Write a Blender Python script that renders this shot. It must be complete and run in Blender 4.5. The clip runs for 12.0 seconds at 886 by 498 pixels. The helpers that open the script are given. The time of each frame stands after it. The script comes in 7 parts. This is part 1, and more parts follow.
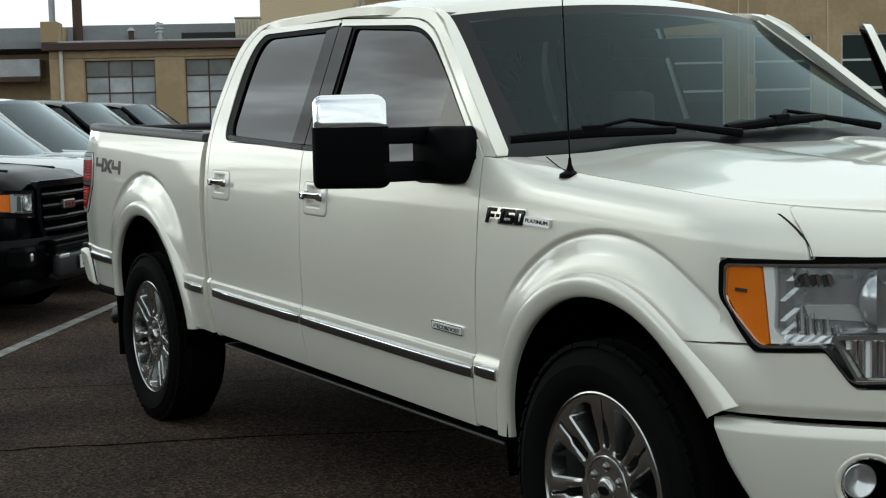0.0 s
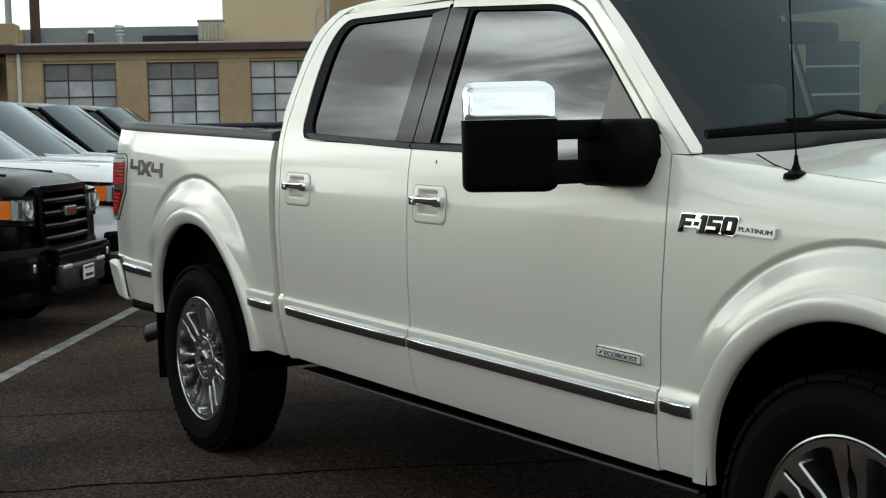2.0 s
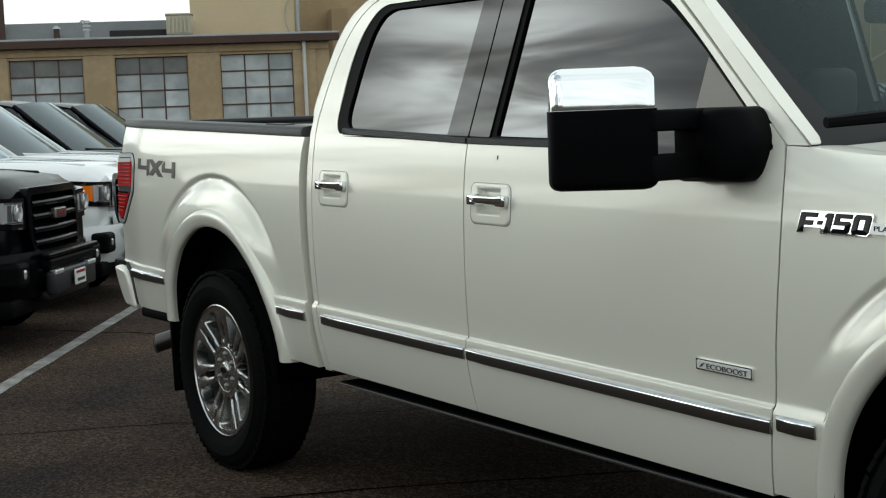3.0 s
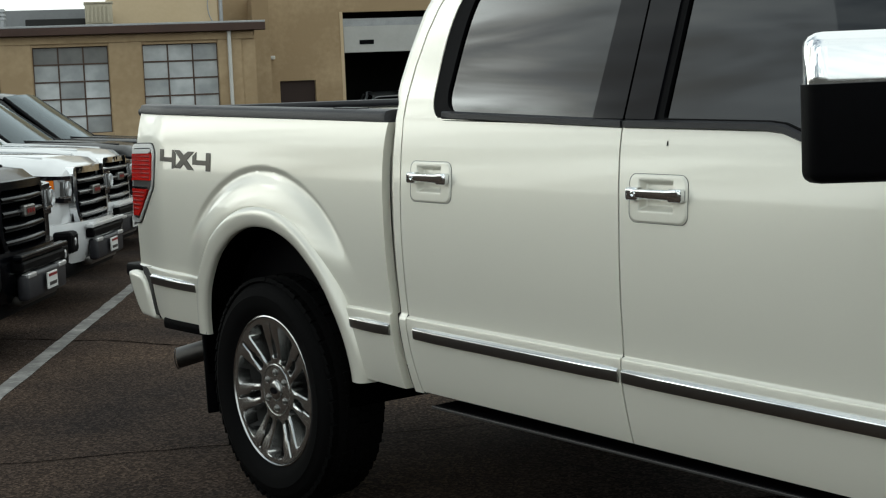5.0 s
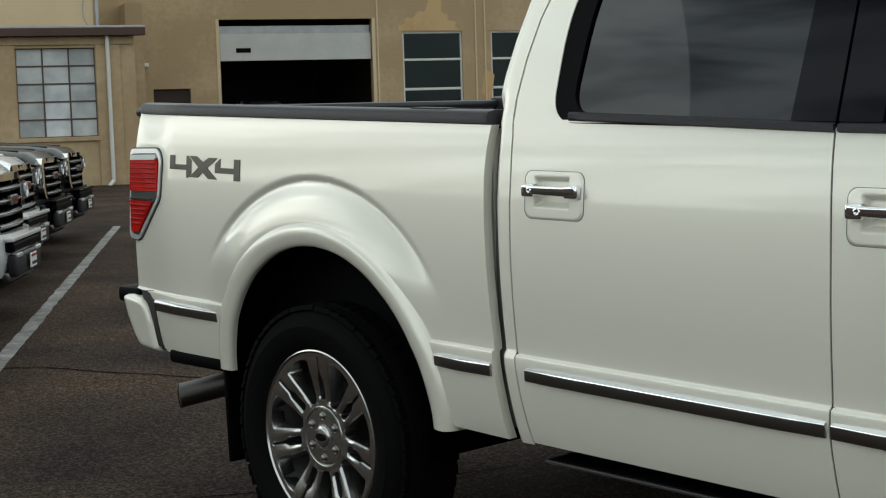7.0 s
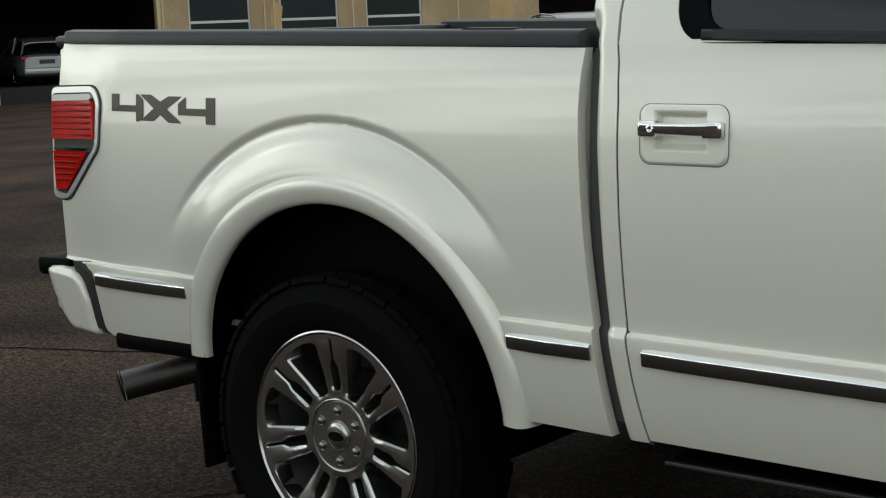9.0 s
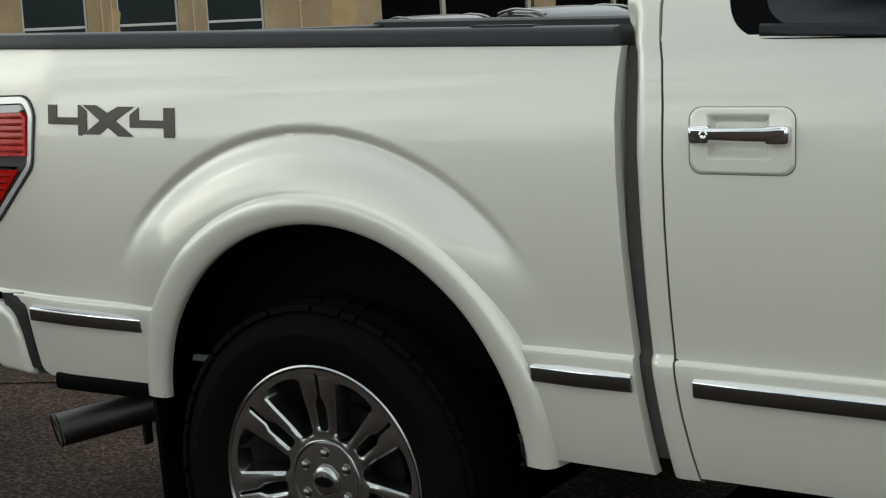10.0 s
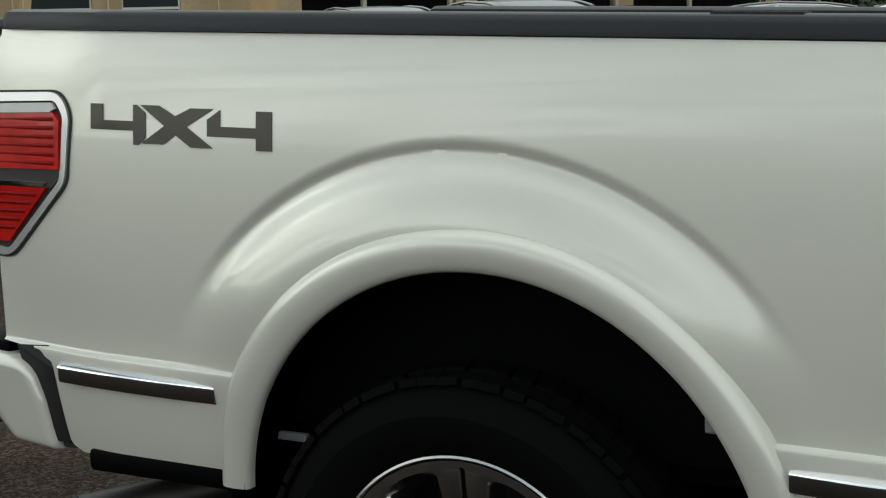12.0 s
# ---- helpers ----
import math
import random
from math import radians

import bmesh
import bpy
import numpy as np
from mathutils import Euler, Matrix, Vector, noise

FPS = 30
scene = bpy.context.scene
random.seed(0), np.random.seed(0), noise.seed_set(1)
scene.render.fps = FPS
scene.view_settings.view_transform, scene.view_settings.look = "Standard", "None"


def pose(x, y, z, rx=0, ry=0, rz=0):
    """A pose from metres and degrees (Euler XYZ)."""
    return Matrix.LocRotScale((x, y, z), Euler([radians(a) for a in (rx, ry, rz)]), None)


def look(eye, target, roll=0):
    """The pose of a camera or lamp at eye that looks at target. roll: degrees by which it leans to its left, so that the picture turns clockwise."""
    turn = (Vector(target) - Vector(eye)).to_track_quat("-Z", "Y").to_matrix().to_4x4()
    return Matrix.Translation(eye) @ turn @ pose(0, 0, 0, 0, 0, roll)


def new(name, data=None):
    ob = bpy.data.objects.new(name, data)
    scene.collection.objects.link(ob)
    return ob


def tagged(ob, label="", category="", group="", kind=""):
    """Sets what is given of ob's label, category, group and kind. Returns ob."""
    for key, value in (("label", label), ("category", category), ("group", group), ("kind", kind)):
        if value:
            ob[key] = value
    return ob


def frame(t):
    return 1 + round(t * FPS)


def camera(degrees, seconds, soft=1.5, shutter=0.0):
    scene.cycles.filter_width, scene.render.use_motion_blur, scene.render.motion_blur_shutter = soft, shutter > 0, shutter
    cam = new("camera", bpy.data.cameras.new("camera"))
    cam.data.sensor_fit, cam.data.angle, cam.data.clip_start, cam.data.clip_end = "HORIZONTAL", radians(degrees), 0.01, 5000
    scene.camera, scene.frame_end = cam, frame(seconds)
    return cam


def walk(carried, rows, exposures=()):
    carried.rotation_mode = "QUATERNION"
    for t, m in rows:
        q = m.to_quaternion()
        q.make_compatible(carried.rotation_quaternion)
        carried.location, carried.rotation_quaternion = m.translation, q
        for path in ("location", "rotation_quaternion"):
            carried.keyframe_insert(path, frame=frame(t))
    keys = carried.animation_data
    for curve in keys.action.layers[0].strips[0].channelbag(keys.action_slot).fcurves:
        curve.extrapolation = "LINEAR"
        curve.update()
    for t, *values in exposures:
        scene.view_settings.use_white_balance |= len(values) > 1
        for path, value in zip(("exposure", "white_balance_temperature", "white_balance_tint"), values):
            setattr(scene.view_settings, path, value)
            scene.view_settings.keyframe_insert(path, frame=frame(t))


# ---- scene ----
cam = camera(33.2, 12.0, soft=1.2)
PATH = [
    (0, (6.863, -3.249, 1.396), (5.134, -2.259, 1.225), -1.4),
    (0.5, (6.645, -3.245, 1.393), (4.917, -2.251, 1.225), -1.8),
    (1, (6.405, -3.235, 1.407), (4.681, -2.236, 1.23), -2.4),
    (1.5, (6.197, -3.355, 1.375), (4.491, -2.324, 1.21), -1.4),
    (2, (5.959, -3.425, 1.369), (4.268, -2.369, 1.206), -1.3),
    (2.5, (5.705, -3.423, 1.381), (4.025, -2.351, 1.208), -2.0),
    (3, (5.469, -3.459, 1.382), (3.805, -2.363, 1.206), -2.2),
    (5, (4.517, -3.577, 1.374), (2.928, -2.377, 1.183), -2.4),
    (5.5, (4.275, -3.609, 1.358), (2.713, -2.375, 1.163), -2.5),
    (6, (4.012, -3.618, 1.354), (2.479, -2.348, 1.157), -2.5),
    (6.5, (3.797, -3.681, 1.364), (2.298, -2.371, 1.174), -2.4),
    (7, (3.531, -3.665, 1.364), (2.065, -2.316, 1.183), -1.7),
    (7.2, (3.425, -3.679, 1.363), (1.977, -2.311, 1.183), -1.2),
    (9, (2.467, -3.562, 1.363), (1.228, -2.017, 1.083), -2.5),
    (9.5, (2.215, -3.561, 1.376), (1.069, -1.949, 1.077), -3.0),
    (10, (1.969, -3.493, 1.37), (0.907, -1.822, 1.085), -3.1),
    (10.5, (1.746, -3.385, 1.386), (0.752, -1.672, 1.106), -3.2),
    (11, (1.525, -3.302, 1.397), (0.585, -1.559, 1.113), -2.4),
    (11.5, (1.324, -3.18, 1.385), (0.397, -1.431, 1.098), -2.1),
    (12, (1.134, -3.059, 1.377), (0.184, -1.324, 1.079), -1.8),
]
walk(cam, [(t, look(eye, target, roll)) for t, eye, target, roll in PATH], exposures=[(0, -0.20, 5890, 1), (2.5, -0.15, 5960, 1), (5.5, -0.07, 6060, 1), (7, -0.08, 6060, 1), (9, -0.16, 6080, 2), (10.5, -0.14, 6040, 2), (11.5, -0.24, 6020, 2), (12, -0.22, 6020, 2)])

# ---------------------------------------------------------------- light
world = bpy.data.worlds.new("world")
scene.world = world
world.use_nodes = True
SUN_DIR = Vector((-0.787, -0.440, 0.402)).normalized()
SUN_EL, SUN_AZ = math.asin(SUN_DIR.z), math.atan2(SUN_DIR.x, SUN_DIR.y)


def build_world():
    nt = world.node_tree
    nt.nodes.clear()
    out = nt.nodes.new("ShaderNodeOutputWorld")
    bg = nt.nodes.new("ShaderNodeBackground")
    sky = nt.nodes.new("ShaderNodeTexSky")
    sky.sky_type = "NISHITA"
    sky.sun_disc = False
    sky.sun_elevation, sky.sun_rotation = SUN_EL, SUN_AZ
    sky.air_density, sky.dust_density = 1.0, 2.0
    tc = nt.nodes.new("ShaderNodeTexCoord")
    way = nt.nodes.new("ShaderNodeSeparateXYZ")
    nt.links.new(tc.outputs["Generated"], way.inputs[0])

    def plug(value, socket):
        if isinstance(value, (int, float)):
            socket.default_value = value
        else:
            nt.links.new(value, socket)

    def calc(kind, p, q):
        m = nt.nodes.new("ShaderNodeMath"); m.operation = kind
        plug(p, m.inputs[0]); plug(q, m.inputs[1])
        return m.outputs[0]

    def ranged(source, lo, hi, to_lo, to_hi):
        r = nt.nodes.new("ShaderNodeMapRange"); r.interpolation_type = "SMOOTHSTEP"
        for key, value in (("From Min", lo), ("From Max", hi), ("To Min", to_lo), ("To Max", to_hi)):
            r.inputs[key].default_value = value
        nt.links.new(source, r.inputs["Value"])
        return r.outputs["Result"]

    lean = nt.nodes.new("ShaderNodeVectorRotate"); lean.rotation_type = "X_AXIS"
    lean.inputs["Angle"].default_value = radians(43)
    nt.links.new(tc.outputs["Generated"], lean.inputs["Vector"])

    def streaks(wide, tall, detail, rough, distortion):
        flat = nt.nodes.new("ShaderNodeVectorMath"); flat.operation = "MULTIPLY"
        flat.inputs[1].default_value = (wide, wide, tall)
        nt.links.new(lean.outputs[0], flat.inputs[0])
        n = nt.nodes.new("ShaderNodeTexNoise")
        n.inputs["Scale"].default_value, n.inputs["Detail"].default_value = 1.0, detail
        n.inputs["Roughness"].default_value, n.inputs["Distortion"].default_value = rough, distortion
        nt.links.new(flat.outputs[0], n.inputs["Vector"])
        return n.outputs["Fac"]

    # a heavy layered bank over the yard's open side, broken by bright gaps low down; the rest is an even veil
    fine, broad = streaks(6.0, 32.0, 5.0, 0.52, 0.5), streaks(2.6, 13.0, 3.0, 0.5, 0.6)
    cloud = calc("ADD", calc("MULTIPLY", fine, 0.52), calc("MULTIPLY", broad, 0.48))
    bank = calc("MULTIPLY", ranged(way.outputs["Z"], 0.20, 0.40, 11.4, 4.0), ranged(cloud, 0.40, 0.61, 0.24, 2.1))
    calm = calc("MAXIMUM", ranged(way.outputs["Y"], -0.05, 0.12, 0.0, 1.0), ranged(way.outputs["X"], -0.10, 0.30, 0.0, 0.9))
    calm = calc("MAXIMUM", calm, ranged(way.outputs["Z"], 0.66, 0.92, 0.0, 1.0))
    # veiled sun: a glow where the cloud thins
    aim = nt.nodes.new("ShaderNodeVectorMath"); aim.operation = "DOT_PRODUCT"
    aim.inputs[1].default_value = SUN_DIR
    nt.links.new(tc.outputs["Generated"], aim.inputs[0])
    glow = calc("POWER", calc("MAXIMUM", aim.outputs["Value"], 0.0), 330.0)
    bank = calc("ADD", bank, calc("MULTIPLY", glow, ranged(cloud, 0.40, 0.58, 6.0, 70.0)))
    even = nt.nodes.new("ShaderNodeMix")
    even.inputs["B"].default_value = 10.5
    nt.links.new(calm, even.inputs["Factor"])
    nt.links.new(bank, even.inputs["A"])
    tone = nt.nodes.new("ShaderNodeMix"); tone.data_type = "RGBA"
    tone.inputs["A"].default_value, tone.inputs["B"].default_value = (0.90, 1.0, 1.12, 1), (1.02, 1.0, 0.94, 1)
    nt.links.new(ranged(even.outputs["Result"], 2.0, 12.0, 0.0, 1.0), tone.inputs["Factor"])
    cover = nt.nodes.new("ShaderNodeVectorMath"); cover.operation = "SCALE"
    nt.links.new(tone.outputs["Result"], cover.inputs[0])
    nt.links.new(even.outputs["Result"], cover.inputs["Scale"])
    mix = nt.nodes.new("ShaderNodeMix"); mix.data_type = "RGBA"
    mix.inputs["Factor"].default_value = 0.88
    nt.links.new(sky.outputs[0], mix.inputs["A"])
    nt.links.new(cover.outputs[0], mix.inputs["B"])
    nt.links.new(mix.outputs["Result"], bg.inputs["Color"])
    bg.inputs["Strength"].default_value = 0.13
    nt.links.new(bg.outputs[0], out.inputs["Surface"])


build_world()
sun_data = bpy.data.lights.new("sun", "SUN")
sun_data.energy, sun_data.angle, sun_data.color = 0.14, radians(32), (1.0, 0.96, 0.90)
sun = new("sun", sun_data)
sun.matrix_world = look(SUN_DIR * 50, (0, 0, 0))


# ---------------------------------------------------------------- materials
def material(name, color, rough=0.5, metal=0.0, coat=0.0, grain=0.0, scale=20.0, vary=0.0, vscale=1.5, bump=0.0, spec=0.5, color2=None, alpha=None):
    """A principled material whose colour and roughness vary at two scales."""
    m = bpy.data.materials.new(name)
    m.use_nodes = True
    nt = m.node_tree
    b = nt.nodes["Principled BSDF"]
    b.inputs["Base Color"].default_value = (*color, 1)
    b.inputs["Roughness"].default_value = rough
    b.inputs["Metallic"].default_value = metal
    b.inputs["Coat Weight"].default_value = coat
    b.inputs["Coat Roughness"].default_value = 0.05
    b.inputs["Specular IOR Level"].default_value = spec
    if grain or vary or bump:
        tc = nt.nodes.new("ShaderNodeTexCoord")
        fine = nt.nodes.new("ShaderNodeTexNoise")
        fine.inputs["Scale"].default_value, fine.inputs["Detail"].default_value = scale, 5
        wide = nt.nodes.new("ShaderNodeTexNoise")
        wide.inputs["Scale"].default_value, wide.inputs["Detail"].default_value = vscale, 4
        for n in (fine, wide):
            nt.links.new(tc.outputs["Object"], n.inputs["Vector"])
        c2 = color2 or tuple(c * 0.45 for c in color)
        fac = nt.nodes.new("ShaderNodeMath"); fac.operation = "MULTIPLY_ADD"
        fac.inputs[1].default_value = vary * 2
        fac.inputs[2].default_value = -0.5 * vary
        nt.links.new(wide.outputs["Fac"], fac.inputs[0])
        fac2 = nt.nodes.new("ShaderNodeMath"); fac2.operation = "MULTIPLY_ADD"; fac2.use_clamp = True
        fac2.inputs[1].default_value = grain
        nt.links.new(fine.outputs["Fac"], fac2.inputs[0])
        nt.links.new(fac.outputs[0], fac2.inputs[2])
        mix = nt.nodes.new("ShaderNodeMix"); mix.data_type = "RGBA"
        mix.inputs["A"].default_value, mix.inputs["B"].default_value = (*color, 1), (*c2, 1)
        nt.links.new(fac2.outputs[0], mix.inputs["Factor"])
        nt.links.new(mix.outputs["Result"], b.inputs["Base Color"])
        if bump:
            bp = nt.nodes.new("ShaderNodeBump")
            bp.inputs["Strength"].default_value, bp.inputs["Distance"].default_value = bump, 0.01
            nt.links.new(fine.outputs["Fac"], bp.inputs["Height"])
            nt.links.new(bp.outputs[0], b.inputs["Normal"])
    return m


def glass_material(name, tint, gloss=(1, 1, 1), ior=1.5, rough=0.015):
    """Thin tinted pane: see-through by its tint, mirror-like by Fresnel."""
    m = bpy.data.materials.new(name)
    m.use_nodes = True
    nt = m.node_tree
    nt.nodes.clear()
    out = nt.nodes.new("ShaderNodeOutputMaterial")
    tr = nt.nodes.new("ShaderNodeBsdfTransparent"); tr.inputs[0].default_value = (*tint, 1)
    gl = nt.nodes.new("ShaderNodeBsdfGlossy"); gl.inputs["Color"].default_value = (*gloss, 1); gl.inputs["Roughness"].default_value = rough
    fr = nt.nodes.new("ShaderNodeFresnel"); fr.inputs["IOR"].default_value = ior
    mx = nt.nodes.new("ShaderNodeMixShader")
    nt.links.new(fr.outputs[0], mx.inputs[0])
    nt.links.new(tr.outputs[0], mx.inputs[1])
    nt.links.new(gl.outputs[0], mx.inputs[2])
    nt.links.new(mx.outputs[0], out.inputs[0])
    return m


PEARL = material("pearl_white_paint", (0.79, 0.77, 0.675), 0.34, metal=0.22, coat=1.0, grain=0.10, scale=900, vary=0.05, vscale=3, color2=(0.69, 0.675, 0.61))
PAINT_BLACK = material("black_paint", (0.0014, 0.0017, 0.0026), 0.20, coat=0.03, spec=0.07, grain=0.2, scale=600, vary=0.1)
PAINT_WHITE = material("white_paint", (0.62, 0.63, 0.64), 0.35, coat=1.0, grain=0.08, scale=600, vary=0.05)
PAINT_SILVER = material("silver_paint", (0.45, 0.46, 0.47), 0.35, metal=0.5, coat=1.0, grain=0.1, scale=600)
BLACK_PLASTIC = material("black_plastic", (0.0028, 0.0028, 0.0034), 0.5, spec=0.04, grain=0.4, scale=400, vary=0.3, vscale=4, bump=0.08)
GLOSS_BLACK = material("gloss_black_trim", (0.005, 0.005, 0.007), 0.03, coat=0.0, spec=0.16, grain=0.2, scale=300)
RAIL_CAP = material("rail_cap_plastic", (0.017, 0.017, 0.021), 0.42, spec=0.35, grain=0.5, scale=350, vary=0.4, vscale=5, bump=0.10, color2=(0.015, 0.015, 0.018))
RUBBER = material("tyre_rubber", (0.003, 0.003, 0.0033), 0.75, spec=0.04, grain=0.5, scale=120, vary=0.4, vscale=6, bump=0.05, color2=(0.005, 0.0048, 0.0045))
# near-black without sheen: the shade of wells and recesses is in the colour
SHADE_BLACK = material("recess_shade_black", (0.0012, 0.0012, 0.0012), 1.0, spec=0.0, grain=0.4, scale=60)
CHROME = material("chrome", (0.86, 0.87, 0.88), 0.05, metal=1.0, grain=0.08, scale=60)
BRIGHT_TRIM = material("bright_trim", (0.80, 0.80, 0.80), 0.28, metal=0.7, grain=0.1, scale=80)
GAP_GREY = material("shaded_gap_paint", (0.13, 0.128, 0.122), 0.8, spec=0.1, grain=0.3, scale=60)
SEAM_GREY = material("dark_seam_grey", (0.060, 0.059, 0.056), 0.8, spec=0.1, grain=0.3, scale=60)
BRUSHED = material("brushed_metal", (0.30, 0.295, 0.285), 0.30, metal=1.0, grain=0.3, scale=250)
ALLOY = material("polished_alloy", (0.56, 0.56, 0.55), 0.24, metal=1.0, grain=0.35, scale=30, vary=0.2, vscale=9, color2=(0.36, 0.36, 0.355))
# silver barrel darkened: the shade between the spokes is in its colour
ALLOY_DARK = material("shade_darkened_alloy_barrel", (0.10, 0.098, 0.095), 0.5, metal=0.6, grain=0.3, scale=30)
# dark steel parts, and plates that stand in for shade
STEEL_DARK = material("dirty_steel_and_shade", (0.018, 0.017, 0.016), 0.6, metal=0.3, grain=0.6, scale=40, vary=0.5, vscale=5)
STEEL = material("exhaust_steel", (0.022, 0.021, 0.020), 0.45, metal=0.9, grain=0.5, scale=25, vary=0.4, vscale=6, color2=(0.06, 0.055, 0.05))
REFLECTOR = material("lamp_reflector", (0.88, 0.89, 0.90), 0.20, metal=0.65, grain=0.5, scale=45, vary=0.5, vscale=14, color2=(0.42, 0.43, 0.44))
DECAL = material("dark_metallic_decal", (0.085, 0.078, 0.068), 0.30, metal=0.55, grain=0.2, scale=200, vary=0.4, vscale=5)
RED_LENS = material("red_lens", (0.66, 0.016, 0.010), 0.12, coat=0.35, spec=0.3, grain=0.25, scale=40, vary=0.7, vscale=16, color2=(0.30, 0.006, 0.005))
BADGE_RED = material("badge_red", (0.22, 0.012, 0.012), 0.35, grain=0.2, scale=80)
RED_DEEP = material("deep_red_lens", (0.26, 0.005, 0.004), 0.4, spec=0.06, grain=0.3, scale=60)
AMBER_LENS = material("amber_lens", (0.72, 0.17, 0.006), 0.12, coat=1.0, grain=0.15, scale=80)
CLEAR_LENS = material("clear_lens", (0.58, 0.59, 0.60), 0.14, metal=0.6, grain=0.25, scale=60, color2=(0.3, 0.3, 0.3))
GRAPHITE = material("graphite_decal", (0.055, 0.053, 0.052), 0.35, metal=0.3, grain=0.3, scale=200)
BADGE_WHITE = material("badge_satin_white", (0.70, 0.70, 0.68), 0.3, grain=0.1, scale=100)
FRIT = material("windscreen_frit", (0.006, 0.007, 0.007), 0.3, spec=0.12, grain=0.2, scale=200)
TAUPE = material("taupe_panel", (0.25, 0.225, 0.195), 0.5, grain=0.2, scale=120)
SEAT = material("tan_leather", (0.20, 0.165, 0.125), 0.6, grain=0.3, scale=90, vary=0.3)
DASH = material("dashboard_plastic", (0.030, 0.029, 0.028), 0.7, grain=0.3, scale=120)
TINT_DARK = glass_material("privacy_glass", (0.006, 0.007, 0.009), gloss=(0.96, 0.98, 1.0), ior=1.55)
TINT_MID = glass_material("tinted_front_glass", (0.014, 0.016, 0.019), gloss=(0.96, 0.98, 1.0), ior=1.55)
TINT_LIGHT = glass_material("windshield_glass", (0.26, 0.33, 0.32), gloss=(0.58, 0.70, 0.72), ior=1.30, rough=0.06)
LAMP_GLASS = glass_material("lamp_cover_glass", (0.85, 0.86, 0.86), ior=1.35)
PARKED_GLASS = glass_material("parked_windscreen_glass", (0.09, 0.11, 0.12), gloss=(0.85, 0.95, 1.0), ior=1.45, rough=0.10)
PANE = glass_material("window_pane", (0.05, 0.06, 0.06), gloss=(0.50, 0.64, 0.64), ior=1.38)
PANE_PALE = material("whitewashed_pane", (0.66, 0.68, 0.68), 0.35, grain=0.8, scale=3.5, vary=0.7, vscale=1.1, color2=(0.30, 0.32, 0.33))
STUCCO = material("tan_stucco", (0.53, 0.405, 0.252), 0.92, grain=0.8, scale=7, vary=1.0, vscale=0.55, bump=0.5, color2=(0.33, 0.24, 0.138))
STUCCO_PALE = material("pale_tan_stucco", (0.60, 0.48, 0.32), 0.92, grain=0.4, scale=12, vary=0.7, vscale=0.5, bump=0.3, color2=(0.47, 0.365, 0.225))
STAIN = material("rust_brown_stain", (0.36, 0.20, 0.06), 0.95, grain=0.9, scale=6, vary=1.0, vscale=1.6, color2=(0.46, 0.32, 0.16))
ROOFING = material("grey_roofing", (0.27, 0.275, 0.28), 0.8, grain=0.4, scale=12, vary=0.5, vscale=0.8, color2=(0.15, 0.155, 0.16))
EAVE_BROWN = material("brown_painted_eave", (0.066, 0.032, 0.022), 0.7, grain=0.4, scale=20, vary=0.4)
BROWN_DARK = material("dark_brown_wood", (0.035, 0.020, 0.016), 0.8, grain=0.4, scale=20, vary=0.4)
# darker grey for the top row of panes in some windows
PANE_DIM = material("darker_grey_pane", (0.20, 0.20, 0.19), 0.3, grain=0.7, scale=5, vary=0.6, vscale=1.4, color2=(0.10, 0.10, 0.098))


def differ(mat, low, high):
    """Lets each piece of a material be lighter or darker than its neighbours."""
    nt = mat.node_tree
    socket = nt.nodes["Principled BSDF"].inputs["Base Color"]
    info, span, hsv = nt.nodes.new("ShaderNodeObjectInfo"), nt.nodes.new("ShaderNodeMapRange"), nt.nodes.new("ShaderNodeHueSaturation")
    span.inputs["To Min"].default_value, span.inputs["To Max"].default_value = low, high
    nt.links.new(info.outputs["Random"], span.inputs["Value"])
    nt.links.new(span.outputs["Result"], hsv.inputs["Value"])
    nt.links.new(socket.links[0].from_socket, hsv.inputs["Color"])
    nt.links.new(hsv.outputs["Color"], socket)


differ(PANE_PALE, 0.62, 1.35)
SASH = material("rusted_steel_sash", (0.085, 0.055, 0.042), 0.8, grain=0.4, scale=30)
WHITE_TRIM = material("white_window_trim", (0.62, 0.61, 0.57), 0.6, grain=0.2, scale=30, vary=0.2)
DOOR_WHITE = material("white_door_panel", (0.48, 0.48, 0.46), 0.5, grain=0.2, scale=10, vary=0.25)
GALV = material("galvanised_metal", (0.42, 0.43, 0.44), 0.45, metal=0.5, grain=0.4, scale=15, vary=0.4, vscale=3)
BEIGE_METAL = material("beige_sheet_metal", (0.47, 0.42, 0.31), 0.55, grain=0.3, scale=20, vary=0.3)
# dark colour stands in for the missing light inside rooms and openings
UNLIT_ROOM = material("unlit_interior_shade", (0.02, 0.019, 0.018), 0.9, grain=0.3, scale=3)
LINE_PAINT = material("worn_white_line_paint", (0.46, 0.45, 0.42), 0.85, grain=0.9, scale=30, vary=0.8, vscale=5, bump=0.2, color2=(0.14, 0.135, 0.13))
CRACK = material("crack_sealer", (0.007, 0.006, 0.0055), 1.0, spec=0.0, grain=0.4, scale=40)
LEAF = material("foliage", (0.05, 0.085, 0.03), 0.7, grain=0.5, scale=8, vary=0.5)


